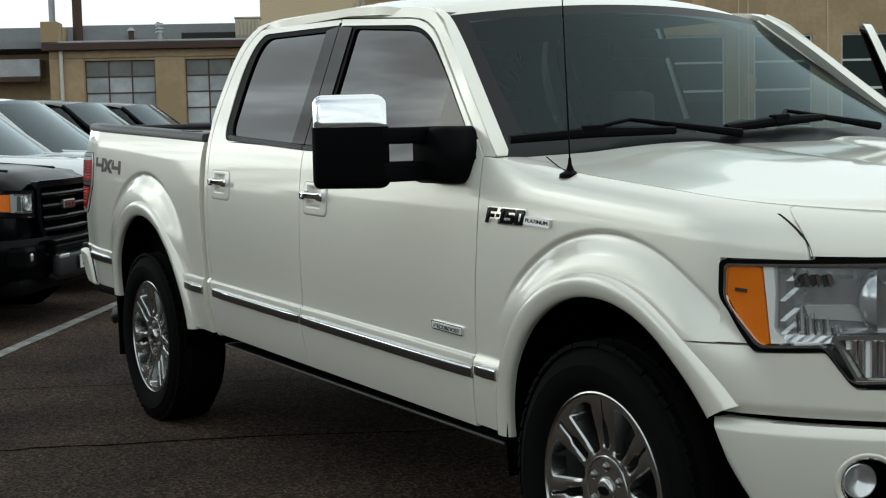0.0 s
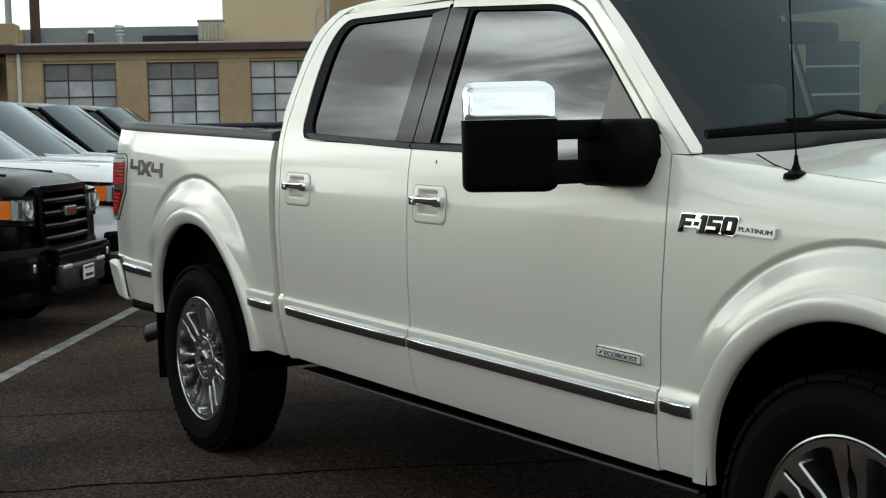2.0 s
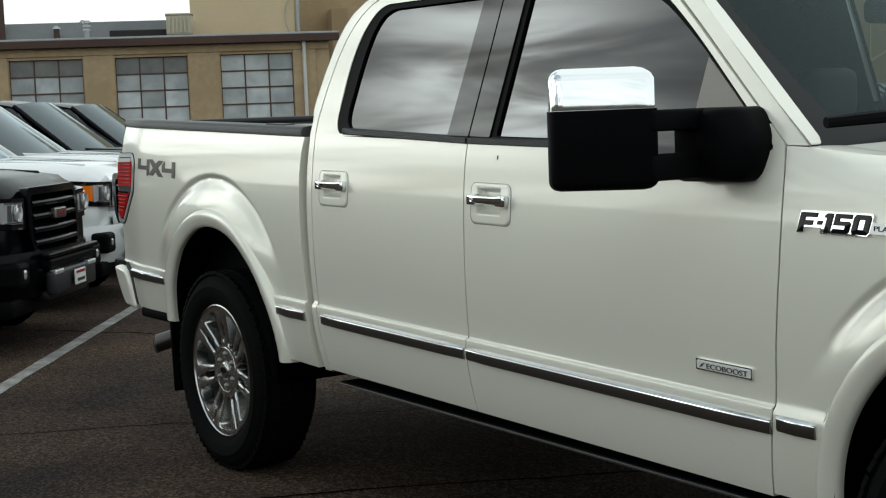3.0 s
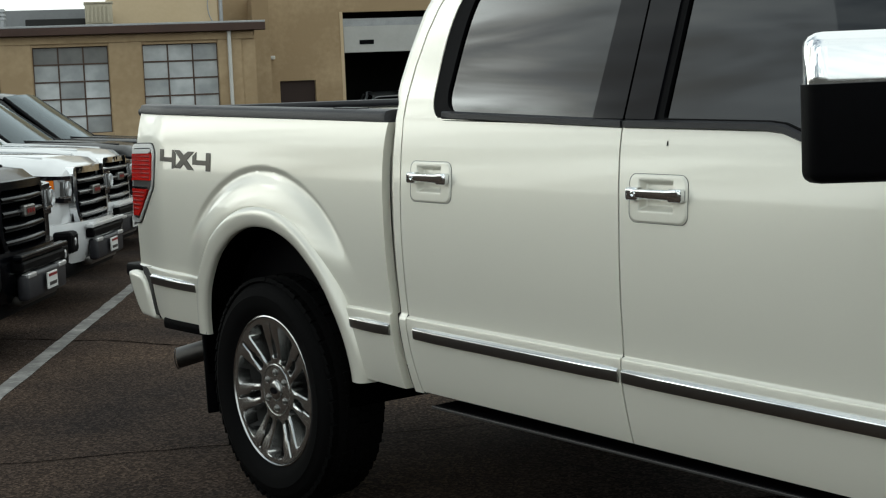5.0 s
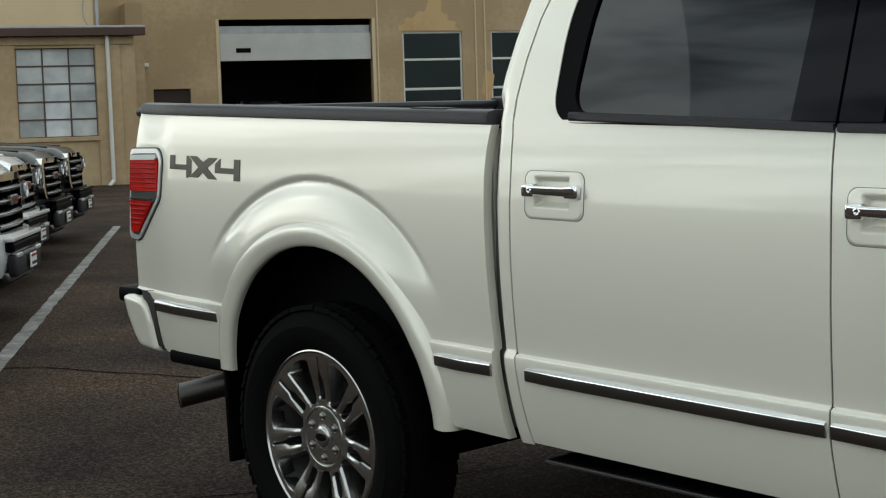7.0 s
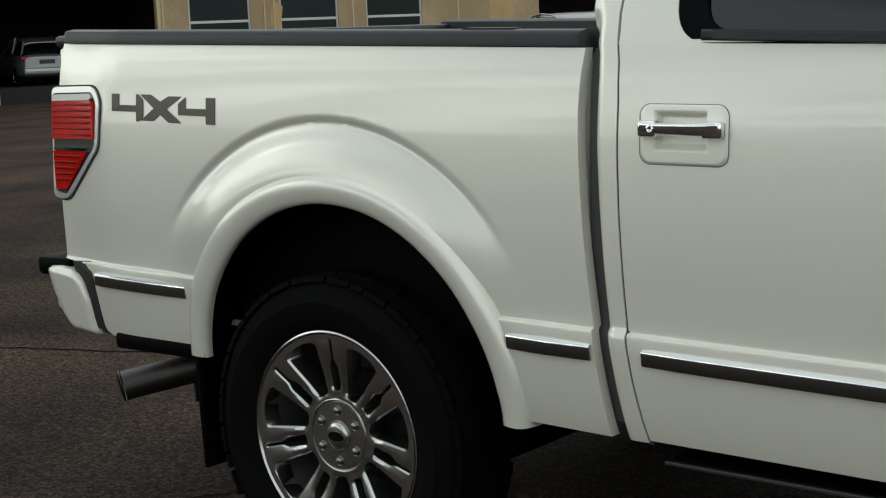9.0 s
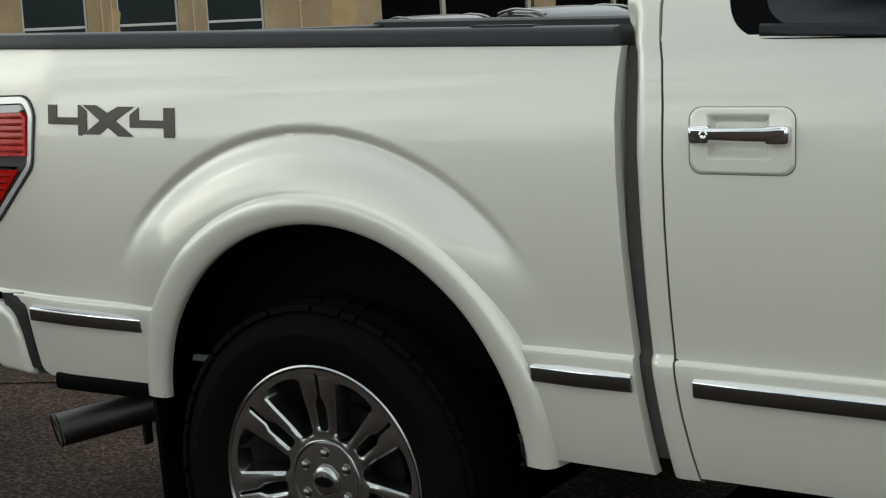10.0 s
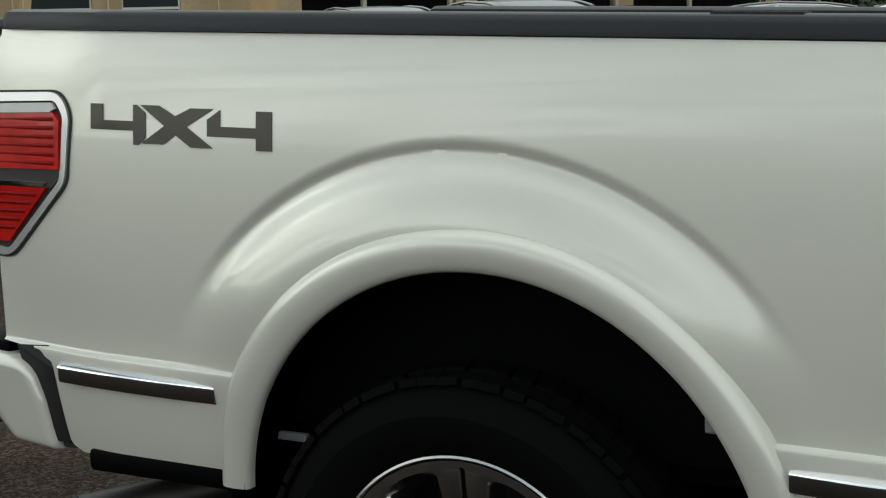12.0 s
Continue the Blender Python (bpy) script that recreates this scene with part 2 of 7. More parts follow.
def asphalt_material():
    m = material("asphalt", (0.062, 0.054, 0.050), 0.95, spec=0.08, vary=0.01)
    nt = m.node_tree
    b = nt.nodes["Principled BSDF"]
    tc = nt.nodes.new("ShaderNodeTexCoord")
    vo = nt.nodes.new("ShaderNodeTexVoronoi"); vo.inputs["Scale"].default_value = 95
    n1 = nt.nodes.new("ShaderNodeTexNoise"); n1.inputs["Scale"].default_value, n1.inputs["Detail"].default_value = 0.7, 6
    n2 = nt.nodes.new("ShaderNodeTexNoise"); n2.inputs["Scale"].default_value, n2.inputs["Detail"].default_value = 60, 4
    for n in (vo, n1, n2):
        nt.links.new(tc.outputs["Object"], n.inputs["Vector"])
    stone = nt.nodes.new("ShaderNodeMix"); stone.data_type = "RGBA"
    stone.inputs["A"].default_value, stone.inputs["B"].default_value = (0.020, 0.0142, 0.0115, 1), (0.098, 0.074, 0.059, 1)
    sep = nt.nodes.new("ShaderNodeSeparateColor")
    nt.links.new(vo.outputs["Color"], sep.inputs[0])
    pw = nt.nodes.new("ShaderNodeMath"); pw.operation = "POWER"; pw.inputs[1].default_value = 2.2
    nt.links.new(sep.outputs[0], pw.inputs[0])
    nt.links.new(pw.outputs[0], stone.inputs["Factor"])
    ramp = nt.nodes.new("ShaderNodeValToRGB")
    ramp.color_ramp.elements[0].position, ramp.color_ramp.elements[0].color = 0.36, (0.50, 0.50, 0.54, 1)
    ramp.color_ramp.elements[1].position, ramp.color_ramp.elements[1].color = 0.66, (1.35, 1.24, 1.10, 1)
    nt.links.new(n1.outputs["Fac"], ramp.inputs["Fac"])
    mul = nt.nodes.new("ShaderNodeMix"); mul.data_type, mul.blend_type = "RGBA", "MULTIPLY"
    mul.inputs["Factor"].default_value = 1.0
    nt.links.new(stone.outputs["Result"], mul.inputs["A"])
    nt.links.new(ramp.outputs[0], mul.inputs["B"])
    nt.links.new(mul.outputs["Result"], b.inputs["Base Color"])
    bp = nt.nodes.new("ShaderNodeBump"); bp.inputs["Strength"].default_value, bp.inputs["Distance"].default_value = 0.5, 0.006
    ad = nt.nodes.new("ShaderNodeMath"); ad.operation = "ADD"
    nt.links.new(vo.outputs["Distance"], ad.inputs[0])
    nt.links.new(n2.outputs["Fac"], ad.inputs[1])
    nt.links.new(ad.outputs[0], bp.inputs["Height"])
    nt.links.new(bp.outputs[0], b.inputs["Normal"])
    return m


ASPHALT = asphalt_material()


# ---------------------------------------------------------------- mesh helpers
def mesh_object(name, bm, mat, smooth=False, angle=35):
    bmesh.ops.recalc_face_normals(bm, faces=bm.faces)
    if smooth:
        for f in bm.faces:
            f.smooth = True
        for e in bm.edges:
            e.smooth = e.is_manifold and e.calc_face_angle(0) < radians(angle)
    me = bpy.data.meshes.new(name)
    bm.to_mesh(me)
    bm.free()
    me.materials.append(mat)
    return new(name, me)


def part(name, bm, mat, parent=None, label="", smooth=False, angle=35):
    ob = mesh_object(name, bm, mat, smooth, angle)
    ob.parent = parent
    return tagged(ob, label)


def thing(name, label, category, group="", m=None):
    ob = new(name)
    ob.empty_display_size = 0.2
    tagged(ob, label, category, group)
    if m is not None:
        ob.matrix_world = m
    return ob


def box(bm, x0, x1, y0, y1, z0, z1, bevel=0.0, seg=2, m=None):
    r = bmesh.ops.create_cube(bm, size=1)
    mat = Matrix.Translation(((x0 + x1) / 2, (y0 + y1) / 2, (z0 + z1) / 2)) @ Matrix.Diagonal((abs(x1 - x0), abs(y1 - y0), abs(z1 - z0), 1))
    bmesh.ops.transform(bm, matrix=mat, verts=r["verts"])
    vs = r["verts"]
    if bevel:
        es = list({e for v in vs for e in v.link_edges})
        rb = bmesh.ops.bevel(bm, geom=es, offset=bevel, segments=seg, profile=0.5, affect="EDGES")
        vs = list({v for f in rb["faces"] for v in f.verts} | {v for v in vs if v.is_valid})
    if m is not None:
        bmesh.ops.transform(bm, matrix=m, verts=vs)
    return bm


def boxed(*a, **k):
    return box(bmesh.new(), *a, **k)


def tube(bm, a, b, r, seg=12, r2=None, caps=True):
    a, b = Vector(a), Vector(b)
    d = b - a
    m = Matrix.Translation((a + b) / 2) @ d.to_track_quat("Z", "Y").to_matrix().to_4x4()
    bmesh.ops.create_cone(bm, cap_ends=caps, segments=seg, radius1=r, radius2=r if r2 is None else r2, depth=d.length, matrix=m)
    return bm


def grid(bm, fn, nu, nv):
    """A sheet of nu by nv cells: fn(u, v) with u, v from 0 to 1."""
    vs = [[bm.verts.new(fn(i / nu, j / nv)) for j in range(nv + 1)] for i in range(nu + 1)]
    for i in range(nu):
        for j in range(nv):
            bm.faces.new((vs[i][j], vs[i + 1][j], vs[i + 1][j + 1], vs[i][j + 1]))
    return vs


def thicken(bm, shift):
    """Extrudes the open border of a sheet inwards, as a folded panel edge."""
    border = [e for e in bm.edges if e.is_boundary]
    r = bmesh.ops.extrude_edge_only(bm, edges=border)
    bmesh.ops.translate(bm, vec=shift, verts=[v for v in r["geom"] if isinstance(v, bmesh.types.BMVert)])


def lathe(bm, profile, seg, m=None):
    """Turns (radius, height) pairs about the z axis."""
    rings = []
    for r, h in profile:
        rings.append([bm.verts.new((r * math.cos(2 * math.pi * k / seg), r * math.sin(2 * math.pi * k / seg), h)) for k in range(seg)])
    for a, b in zip(rings, rings[1:]):
        for k in range(seg):
            bm.faces.new((a[k], a[(k + 1) % seg], b[(k + 1) % seg], b[k]))
    if m is not None:
        bmesh.ops.transform(bm, matrix=m, verts=[v for ring in rings for v in ring])
    return rings


def plate(bm, loops, place, depth):
    """A flat plate with holes: loops of (a, b) pairs, the first one outside; place maps them; depth is the way to its back."""
    es = []
    for loop in loops:
        vs = [bm.verts.new((a, b, 0)) for a, b in loop]
        es += [bm.edges.new((vs[i], vs[(i + 1) % len(vs)])) for i in range(len(vs))]
    bmesh.ops.triangle_fill(bm, use_beauty=True, use_dissolve=False, edges=es, normal=(0, 0, 1))
    r = bmesh.ops.extrude_face_region(bm, geom=list(bm.faces))
    back = [v for v in r["geom"] if isinstance(v, bmesh.types.BMVert)]
    bset = set(back)
    for v in list(bm.verts):
        p = Vector(place(v.co.x, v.co.y))
        v.co = p + Vector(depth) if v in bset else p
    return bm


def rounded(pts, r, seg=4):
    """A polygon with its corners rounded; r is one radius or one for each corner."""
    out = []
    n = len(pts)
    for i, p in enumerate(pts):
        rr = r[i] if isinstance(r, (list, tuple)) else r
        p = Vector(p).to_2d()
        a, b = Vector(pts[i - 1]).to_2d(), Vector(pts[(i + 1) % n]).to_2d()
        if rr <= 0:
            out.append((p.x, p.y))
            continue
        da, db = (a - p), (b - p)
        ra, rb = min(rr, da.length * 0.48), min(rr, db.length * 0.48)
        s, e = p + da.normalized() * ra, p + db.normalized() * rb
        for k in range(seg + 1):
            t = k / seg
            q = s * (1 - t) ** 2 + p * 2 * t * (1 - t) + e * t * t
            out.append((q.x, q.y))
    return out


def interp(v, table):
    if v <= table[0][0]:
        return table[0][1]
    for (a, p), (b, q) in zip(table, table[1:]):
        if v <= b:
            t = (v - a) / (b - a)
            return p + (q - p) * t
    return table[-1][1]


def smooth01(t):
    t = max(0.0, min(1.0, t))
    return t * t * (3 - 2 * t)


# ---------------------------------------------------------------- the white pickup
PROFILE = [(0.46, 0.915), (0.52, 0.940), (0.58, 0.955), (0.66, 0.966), (0.715, 0.972), (0.746, 0.9715), (0.7600, 0.9700), (0.7640, 0.9600), (0.80, 0.9600), (0.86, 0.9635),
           (0.92, 0.9655), (1.00, 0.9655), (1.06, 0.9645), (1.16, 0.9605), (1.25, 0.9525), (1.31, 0.943), (1.36, 0.930), (1.40, 0.917), (1.50, 0.880), (1.90, 0.728)]


def section_table():
    """The flank's section with its straight runs eased into one another; the step over the sill stays sharp."""
    table = []
    for k in range(577):
        h = 0.46 + 0.0025 * k
        w = max(0.001, min(0.045, 0.9 * abs(h - 0.762) - 0.006))
        table.append(sum(interp(h + w * (j - 4) / 4, PROFILE) for j in range(9)) / 9)
    return table


SECTION = section_table()
ARCHES = ((0.045, 0.508, 0.478, 0.552, 0.685), (3.705, 0.452, 0.475, 0.545, 0.655))  # x, z, opening, flare, bulge


def bulge(x, z):
    """Swelling round the wheel openings: a sharp groove, then a face that rises towards the lip."""
    out = 0.0
    for cx, cz, ro, rf, rb in ARCHES:
        cx += -0.032 if cx < 1 else 0.012
        r = math.hypot(x - cx, z - cz)
        if r > rb + 0.03:
            continue
        ang = math.degrees(math.atan2(z - cz, abs(x - cx)))
        strength = smooth01((ang - 16) / 34)
        t = rb - r
        if t < 0:
            continue
        groove = -0.010 * smooth01(t / 0.016) * (1 - smooth01((t - 0.018) / 0.05)) * smooth01((ang - 32) / 26)
        rise = 0.030 * smooth01((t - 0.010) / (rb - rf)) ** 0.85
        out += groove + rise * strength
    return out


def side_y(x, z):
    h = z + 0.025 * x
    k = max(0.0, min(575.0, (h - 0.46) / 0.0025))
    y = SECTION[int(k)] + (SECTION[int(k) + 1] - SECTION[int(k)]) * (k - int(k))
    taper = 0.030 * smooth01((-0.72 - x) / 0.34) + 0.36 * (max(x - 4.0, 0) / 0.6) ** 2
    return y + bulge(x, z) - taper


def arch_bottom(x, low):
    """Lower edge of a panel at x: the wheel opening's rim, or the sill."""
    for cx, cz, ro, rf, rb in ARCHES:
        d = abs(x - cx)
        if d < ro + 0.02:
            rim = ro + 0.02
            return max(low, cz + math.sqrt(max(rim * rim - d * d, 0)))
    return low


def side_panel(bm, x0, x1, z_low, z_high, side, cols=60, rows=30):
    """A body panel between two shut lines. x0, x1 take z; z_low, z_high take x."""
    def at(u, v):
        x = x0(1.0) + (x1(1.0) - x0(1.0)) * u
        zl, zh = z_low(x), z_high(x)
        # rows crowd round the step above the sill strip
        step = 0.762 - 0.025 * x
        j, n = round(v * (rows + 8)), rows // 3
        if j <= n:
            z = zl + (step - 0.010 - zl) * j / n
        elif j <= n + 8:
            z = step - 0.010 + 0.0025 * (j - n)
        else:
            z = step + 0.010 + (zh - step - 0.010) * (j - n - 8) / (rows - n)
        z = max(z, zl + (zh - zl) * 0.002 * j / rows)
        x = x0(z) + (x1(z) - x0(z)) * u
        return Vector((x, side * side_y(x, z), z))
    grid(bm, at, cols, rows + 8)
    thicken(bm, Vector((0, -side * 0.03, 0)))


def cap_z(x):
    return 1.357 - 0.036 * x


def belt_z(x):
    return interp(x, [(0.80, 1.342), (1.05, 1.336), (1.78, 1.300), (2.26, 1.285), (2.31, 1.279), (2.37, 1.258), (2.43, 1.239), (2.50, 1.230), (2.75, 1.230), (3.12, 1.262)])


def BONNET_EDGE(x):
    return interp(x, [(3.05, 1.289), (3.14, 1.284), (3.25, 1.270), (3.6, 1.236), (3.95, 1.207), (4.25, 1.180), (4.60, 1.150)])


def FRONT_SEAM(z):
    return interp(z, [(0.47, 3.026), (0.642, 3.048), (0.818, 3.058), (0.965, 3.068), (1.02, 3.072), (1.107, 3.0755), (1.18, 3.0765), (1.22, 3.075), (1.26, 3.071), (1.30, 3.064)])


def REAR_SEAM(z):
    return interp(z, [(0.50, 0.900), (0.56, 0.888), (0.64, 0.874), (0.72, 0.864), (0.82, 0.858), (1.0, 0.851), (1.12, 0.849), (1.22, 0.850), (1.30, 0.846), (1.345, 0.838)])


def sill_z(x):
    return 0.533 - 0.020 * x


def wheel(bm_parent, x, y, z, side):
    """A wheel whose outer face looks to side."""
    w = new("wheel")
    w.parent = bm_parent
    turn = pose(x, y, z, 90 * (1 if side < 0 else -1), 0, 0)
    w.matrix_basis = turn
    R, rim = 0.400, 0.267
    bm = bmesh.new()
    lathe(bm, [(rim - 0.02, -0.20), (rim + 0.004, -0.225), (rim + 0.05, -0.235), (R - 0.05, -0.225), (R - 0.012, -0.195), (R, -0.15), (R, -0.02), (R - 0.014, 0.018),
               (R - 0.030, 0.034), (R - 0.034, 0.037), (R - 0.055, 0.042), (rim + 0.075, 0.046), (rim + 0.045, 0.043), (rim + 0.018, 0.033), (rim + 0.006, 0.020), (rim - 0.02, 0.010)], 96)
    part("tyre", bm, RUBBER, w, "black all-terrain tyre with chunky shoulder tread", True, 50)
    # tread blocks
    bm = bmesh.new()
    n = 62
    for k in range(n):
        a = 2 * math.pi * k / n
        for h0, h1, skew, rr, tip in ((-0.030, 0.026, 0.0, R - 0.011, 0.30), (-0.078, -0.034, 0.35, R + 0.0005, 0.0), (-0.128, -0.084, 0.7, R + 0.0005, 0.0), (-0.185, -0.134, 0.2, R - 0.003, 0.0)):
            m = Matrix.Rotation(a + (skew + 0.10 * math.sin(k * 2.4)) * 2 * math.pi / n, 4, "Z") @ Matrix.Translation((rr, 0, (h0 + h1) / 2)) @ Matrix.Rotation(0.16, 4, "X") @ Matrix.Rotation(tip, 4, "Y")
            bmesh.ops.create_cube(bm, size=1, matrix=m @ Matrix.Diagonal((0.014, 2 * math.pi * R / n * (0.86 if k % 3 else 0.80), h1 - h0, 1)))
    ob = part("tread", bm, RUBBER, w)
    tagged(ob, kind="stuff")
    # barrel and lip
    bm = bmesh.new()
    lathe(bm, [(rim - 0.008, 0.006), (rim + 0.002, 0.014), (rim + 0.002, 0.021), (rim - 0.002, 0.0225), (rim - 0.007, 0.016)], 96)
    part("rim_lip", bm, ALLOY, w, "polished alloy rim lip", True, 50)
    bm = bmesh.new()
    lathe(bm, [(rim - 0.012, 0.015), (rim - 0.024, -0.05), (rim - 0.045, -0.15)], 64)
    part("barrel", bm, ALLOY_DARK, w, "silver inner wheel barrel darkened as shade", True, 60)
    # dark plate that stands in for the shadow behind the spokes
    bm = bmesh.new()
    lathe(bm, [(rim - 0.043, -0.145), (0.19, -0.13), (0.0001, -0.13)], 48)
    part("back_shade_plate", bm, STEEL_DARK, w, "dark plate for the shade behind the spokes", True, 60)
    bm = bmesh.new()
    lathe(bm, [(0.155, -0.10), (0.155, -0.085), (0.09, -0.085)], 48)
    part("brake_disc", bm, STEEL_DARK, w, "dark steel brake disc", True, 30)
    # seven twin spokes: each runs between the slot of its pair and the wide opening beside it
    def slot_half(r):
        if not 0.114 < r < 0.249:
            return 0.0
        w = 0.0130 - 0.0092 * smooth01((r - 0.176) / 0.022)
        if r < 0.126:
            w *= math.sqrt(max(0.0, 1 - ((0.126 - r) / 0.012) ** 2))
        return w * min(1.0, math.sqrt((0.249 - r) / 0.004))

    def gap_half(r):
        if not 0.104 < r < 0.244:
            return 0.0
        w = 0.0150 + 0.042 * (r - 0.104) / 0.14
        if r < 0.118:
            w *= math.sqrt(max(0.0, 1 - ((0.118 - r) / 0.014) ** 2))
        if r > 0.230:
            w *= math.sqrt(max(0.0, 1 - ((r - 0.230) / 0.014) ** 2))
        return w
    half = math.pi / 7
    radii = [0.092, 0.098, 0.1035, 0.1042, 0.106, 0.110, 0.1138, 0.1145, 0.117, 0.121, 0.126, 0.135, 0.15, 0.165, 0.176, 0.182, 0.188, 0.194, 0.198, 0.21, 0.22, 0.23, 0.235, 0.239, 0.242, 0.2436, 0.2442, 0.2482, 0.2492, 0.254, 0.260]
    bm = bmesh.new()
    for k in range(7):
        for s in (-1, 1):
            rings = []
            for r in radii:
                ws, wg = slot_half(r), gap_half(r)
                top = -0.001 + 0.019 * smooth01((r - 0.088) / 0.15) - 0.004 * math.sin(math.pi * min(1, (r - 0.09) / 0.17))
                cs, cg = min(1.0, ws / 0.0035), min(1.0, wg / 0.006)
                arc = half * r
                lo, hi = ws + 0.0035 * cs, arc - wg - 0.0045 * cg
                across = [(ws * 0.72, top - 0.055 * cs), (ws, top - 0.0035 * cs), (lo, top), (lo + (hi - lo) * 0.33, top + 0.0012), (lo + (hi - lo) * 0.67, top + 0.0012), (hi, top),
                          (arc - wg, top - 0.0045 * cg), (arc - wg * 0.82, top - 0.050 * cg)]
                row = []
                for off, h in across:
                    a = math.pi / 2 + 2 * half * k + s * off / r
                    row.append(bm.verts.new((r * math.cos(a), r * math.sin(a), h)))
                rings.append(row)
            for p, q in zip(rings, rings[1:]):
                for i in range(7):
                    bm.faces.new((p[i], p[i + 1], q[i + 1], q[i]) if s > 0 else (q[i], q[i + 1], p[i + 1], p[i]))
    bmesh.ops.remove_doubles(bm, verts=bm.verts, dist=0.0002)
    part("spokes", bm, ALLOY, w, "silver alloy twin spokes", True, 32)
    bm = bmesh.new()
    lathe(bm, [(0.094, -0.03), (0.094, -0.0005), (0.0915, 0.0012), (0.0890, 0.0005), (0.0880, -0.004), (0.0865, -0.0035), (0.0855, 0.0), (0.040, 0.0005), (0.038, -0.002), (0.0001, -0.002)], 72)
    part("hub", bm, ALLOY, w, "", True, 30)
    bm = bmesh.new()
    lathe(bm, [(0.036, -0.002), (0.0355, 0.004), (0.032, 0.0085), (0.024, 0.0105), (0.0001, 0.0115)], 40)
    cap = part("centre_cap", bm, ALLOY, w, "silver centre cap with a plain dark oval", True, 40)
    bm = bmesh.new()
    lathe(bm, [(0.0265, 0.0095), (0.0245, 0.0122), (0.0001, 0.0128)], 32, Matrix.Diagonal((1, 0.48, 1, 1)))
    part("oval", bm, GLOSS_BLACK, cap)
    for k in range(6):
        a = 2 * math.pi * k / 6 + math.pi / 2
        bm = bmesh.new()
        lathe(bm, [(0.0125, -0.001), (0.0122, 0.0022), (0.0098, 0.0010), (0.0090, 0.0060), (0.006, 0.0085), (0.0001, 0.0090)], 14, Matrix.Translation((0.0645 * math.cos(a), 0.0645 * math.sin(a), 0.0)))
        part("lug_nut", bm, BRUSHED, w, "", True, 40)
    return w


def flare(bm, arch, side, a0, a1, low0, low1):
    """The proud lip round a wheel opening."""
    cx, cz, ro, rf, rb = arch
    rows = []
    n = 64
    for i in range(n + 3):
        if i == 0:
            ang, drop = a0, low0
        elif i == n + 2:
            ang, drop = a1, low1
        else:
            ang, drop = a0 + (a1 - a0) * (i - 1) / n, 0.0
        ca, sa = math.cos(radians(ang)), math.sin(radians(ang))
        wid = rf - ro
        row = []
        up = ang if ang < 90 else 180 - ang
        if cx > 2 and ang < 90:
            wid *= 1.25 - 0.25 * smooth01((up - 24) / 40)
        if cx < 2 and ang > 90:
            wid *= 0.86 + 0.24 * smooth01((up - 6) / 26) - 0.10 * smooth01((up - 50) / 40)
        for f, dy in ((0.02, -0.026), (0.0, -0.016), (0.0, -0.009), (0.05, -0.002), (0.18, 0.003), (0.42, 0.008), (0.66, 0.009), (0.80, 0.005), (0.91, -0.005), (0.98, -0.022), (1.03, -0.055)):
            r = ro + wid * f
            x, z = cx + r * ca, cz + r * sa - drop
            yb = interp(up, [(0, 0.958), (12, 0.971), (28, 0.988), (50, 1.000), (90, 1.005)]) - 0.36 * (max(x - 4.0, 0) / 0.6) ** 2
            row.append(bm.verts.new((x, side * (yb + dy), z)))
        rows.append(row)
    for p, q in zip(rows, rows[1:]):
        for i in range(len(p) - 1):
            bm.faces.new((p[i], p[i + 1], q[i + 1], q[i]))


def text_mesh(body, height, depth):
    c = bpy.data.curves.new("letters", "FONT")
    c.body, c.size, c.extrude = body, height / 0.7, depth
    ob = bpy.data.objects.new("letters", c)
    scene.collection.objects.link(ob)
    bpy.context.view_layer.update()
    me = bpy.data.meshes.new_from_object(ob.evaluated_get(bpy.context.evaluated_depsgraph_get()))
    bpy.data.objects.remove(ob)
    bm = bmesh.new()
    bm.from_mesh(me)
    bpy.data.meshes.remove(me)
    return bm


def stretch_to(bm, x0, x1, z0, z1, y_at, side=-1, tilt=0.0):
    """Lays letters flat on the body side between x0, x1 and z0, z1; they read from outside on the right-hand side."""
    xs, ys, zs = ([v.co[k] for v in bm.verts] for k in range(3))
    for v in bm.verts:
        u, w = (v.co.x - min(xs)) / (max(xs) - min(xs)), (v.co.y - min(ys)) / (max(ys) - min(ys))
        x = x0 + (x1 - x0) * u
        z = z0 + (z1 - z0) * w + tilt * (x - x0)
        d = v.co.z
        v.co = (x, side * (y_at(x, z) + d + 0.003), z)


def rounded_cell(a, b, hw, hh, r):
    """Maps a, b from -1..1 onto a rectangle with rounded corners."""
    k = max(abs(a), abs(b), 1e-6)
    x, z = a / k * hw, b / k * hh
    if abs(x) > hw - r and abs(z) > hh - r:
        c = Vector((math.copysign(hw - r, x), math.copysign(hh - r, z)))
        q = c + (Vector((x, z)) - c).normalized() * r
        x, z = q.x, q.y
    return x * k, z * k


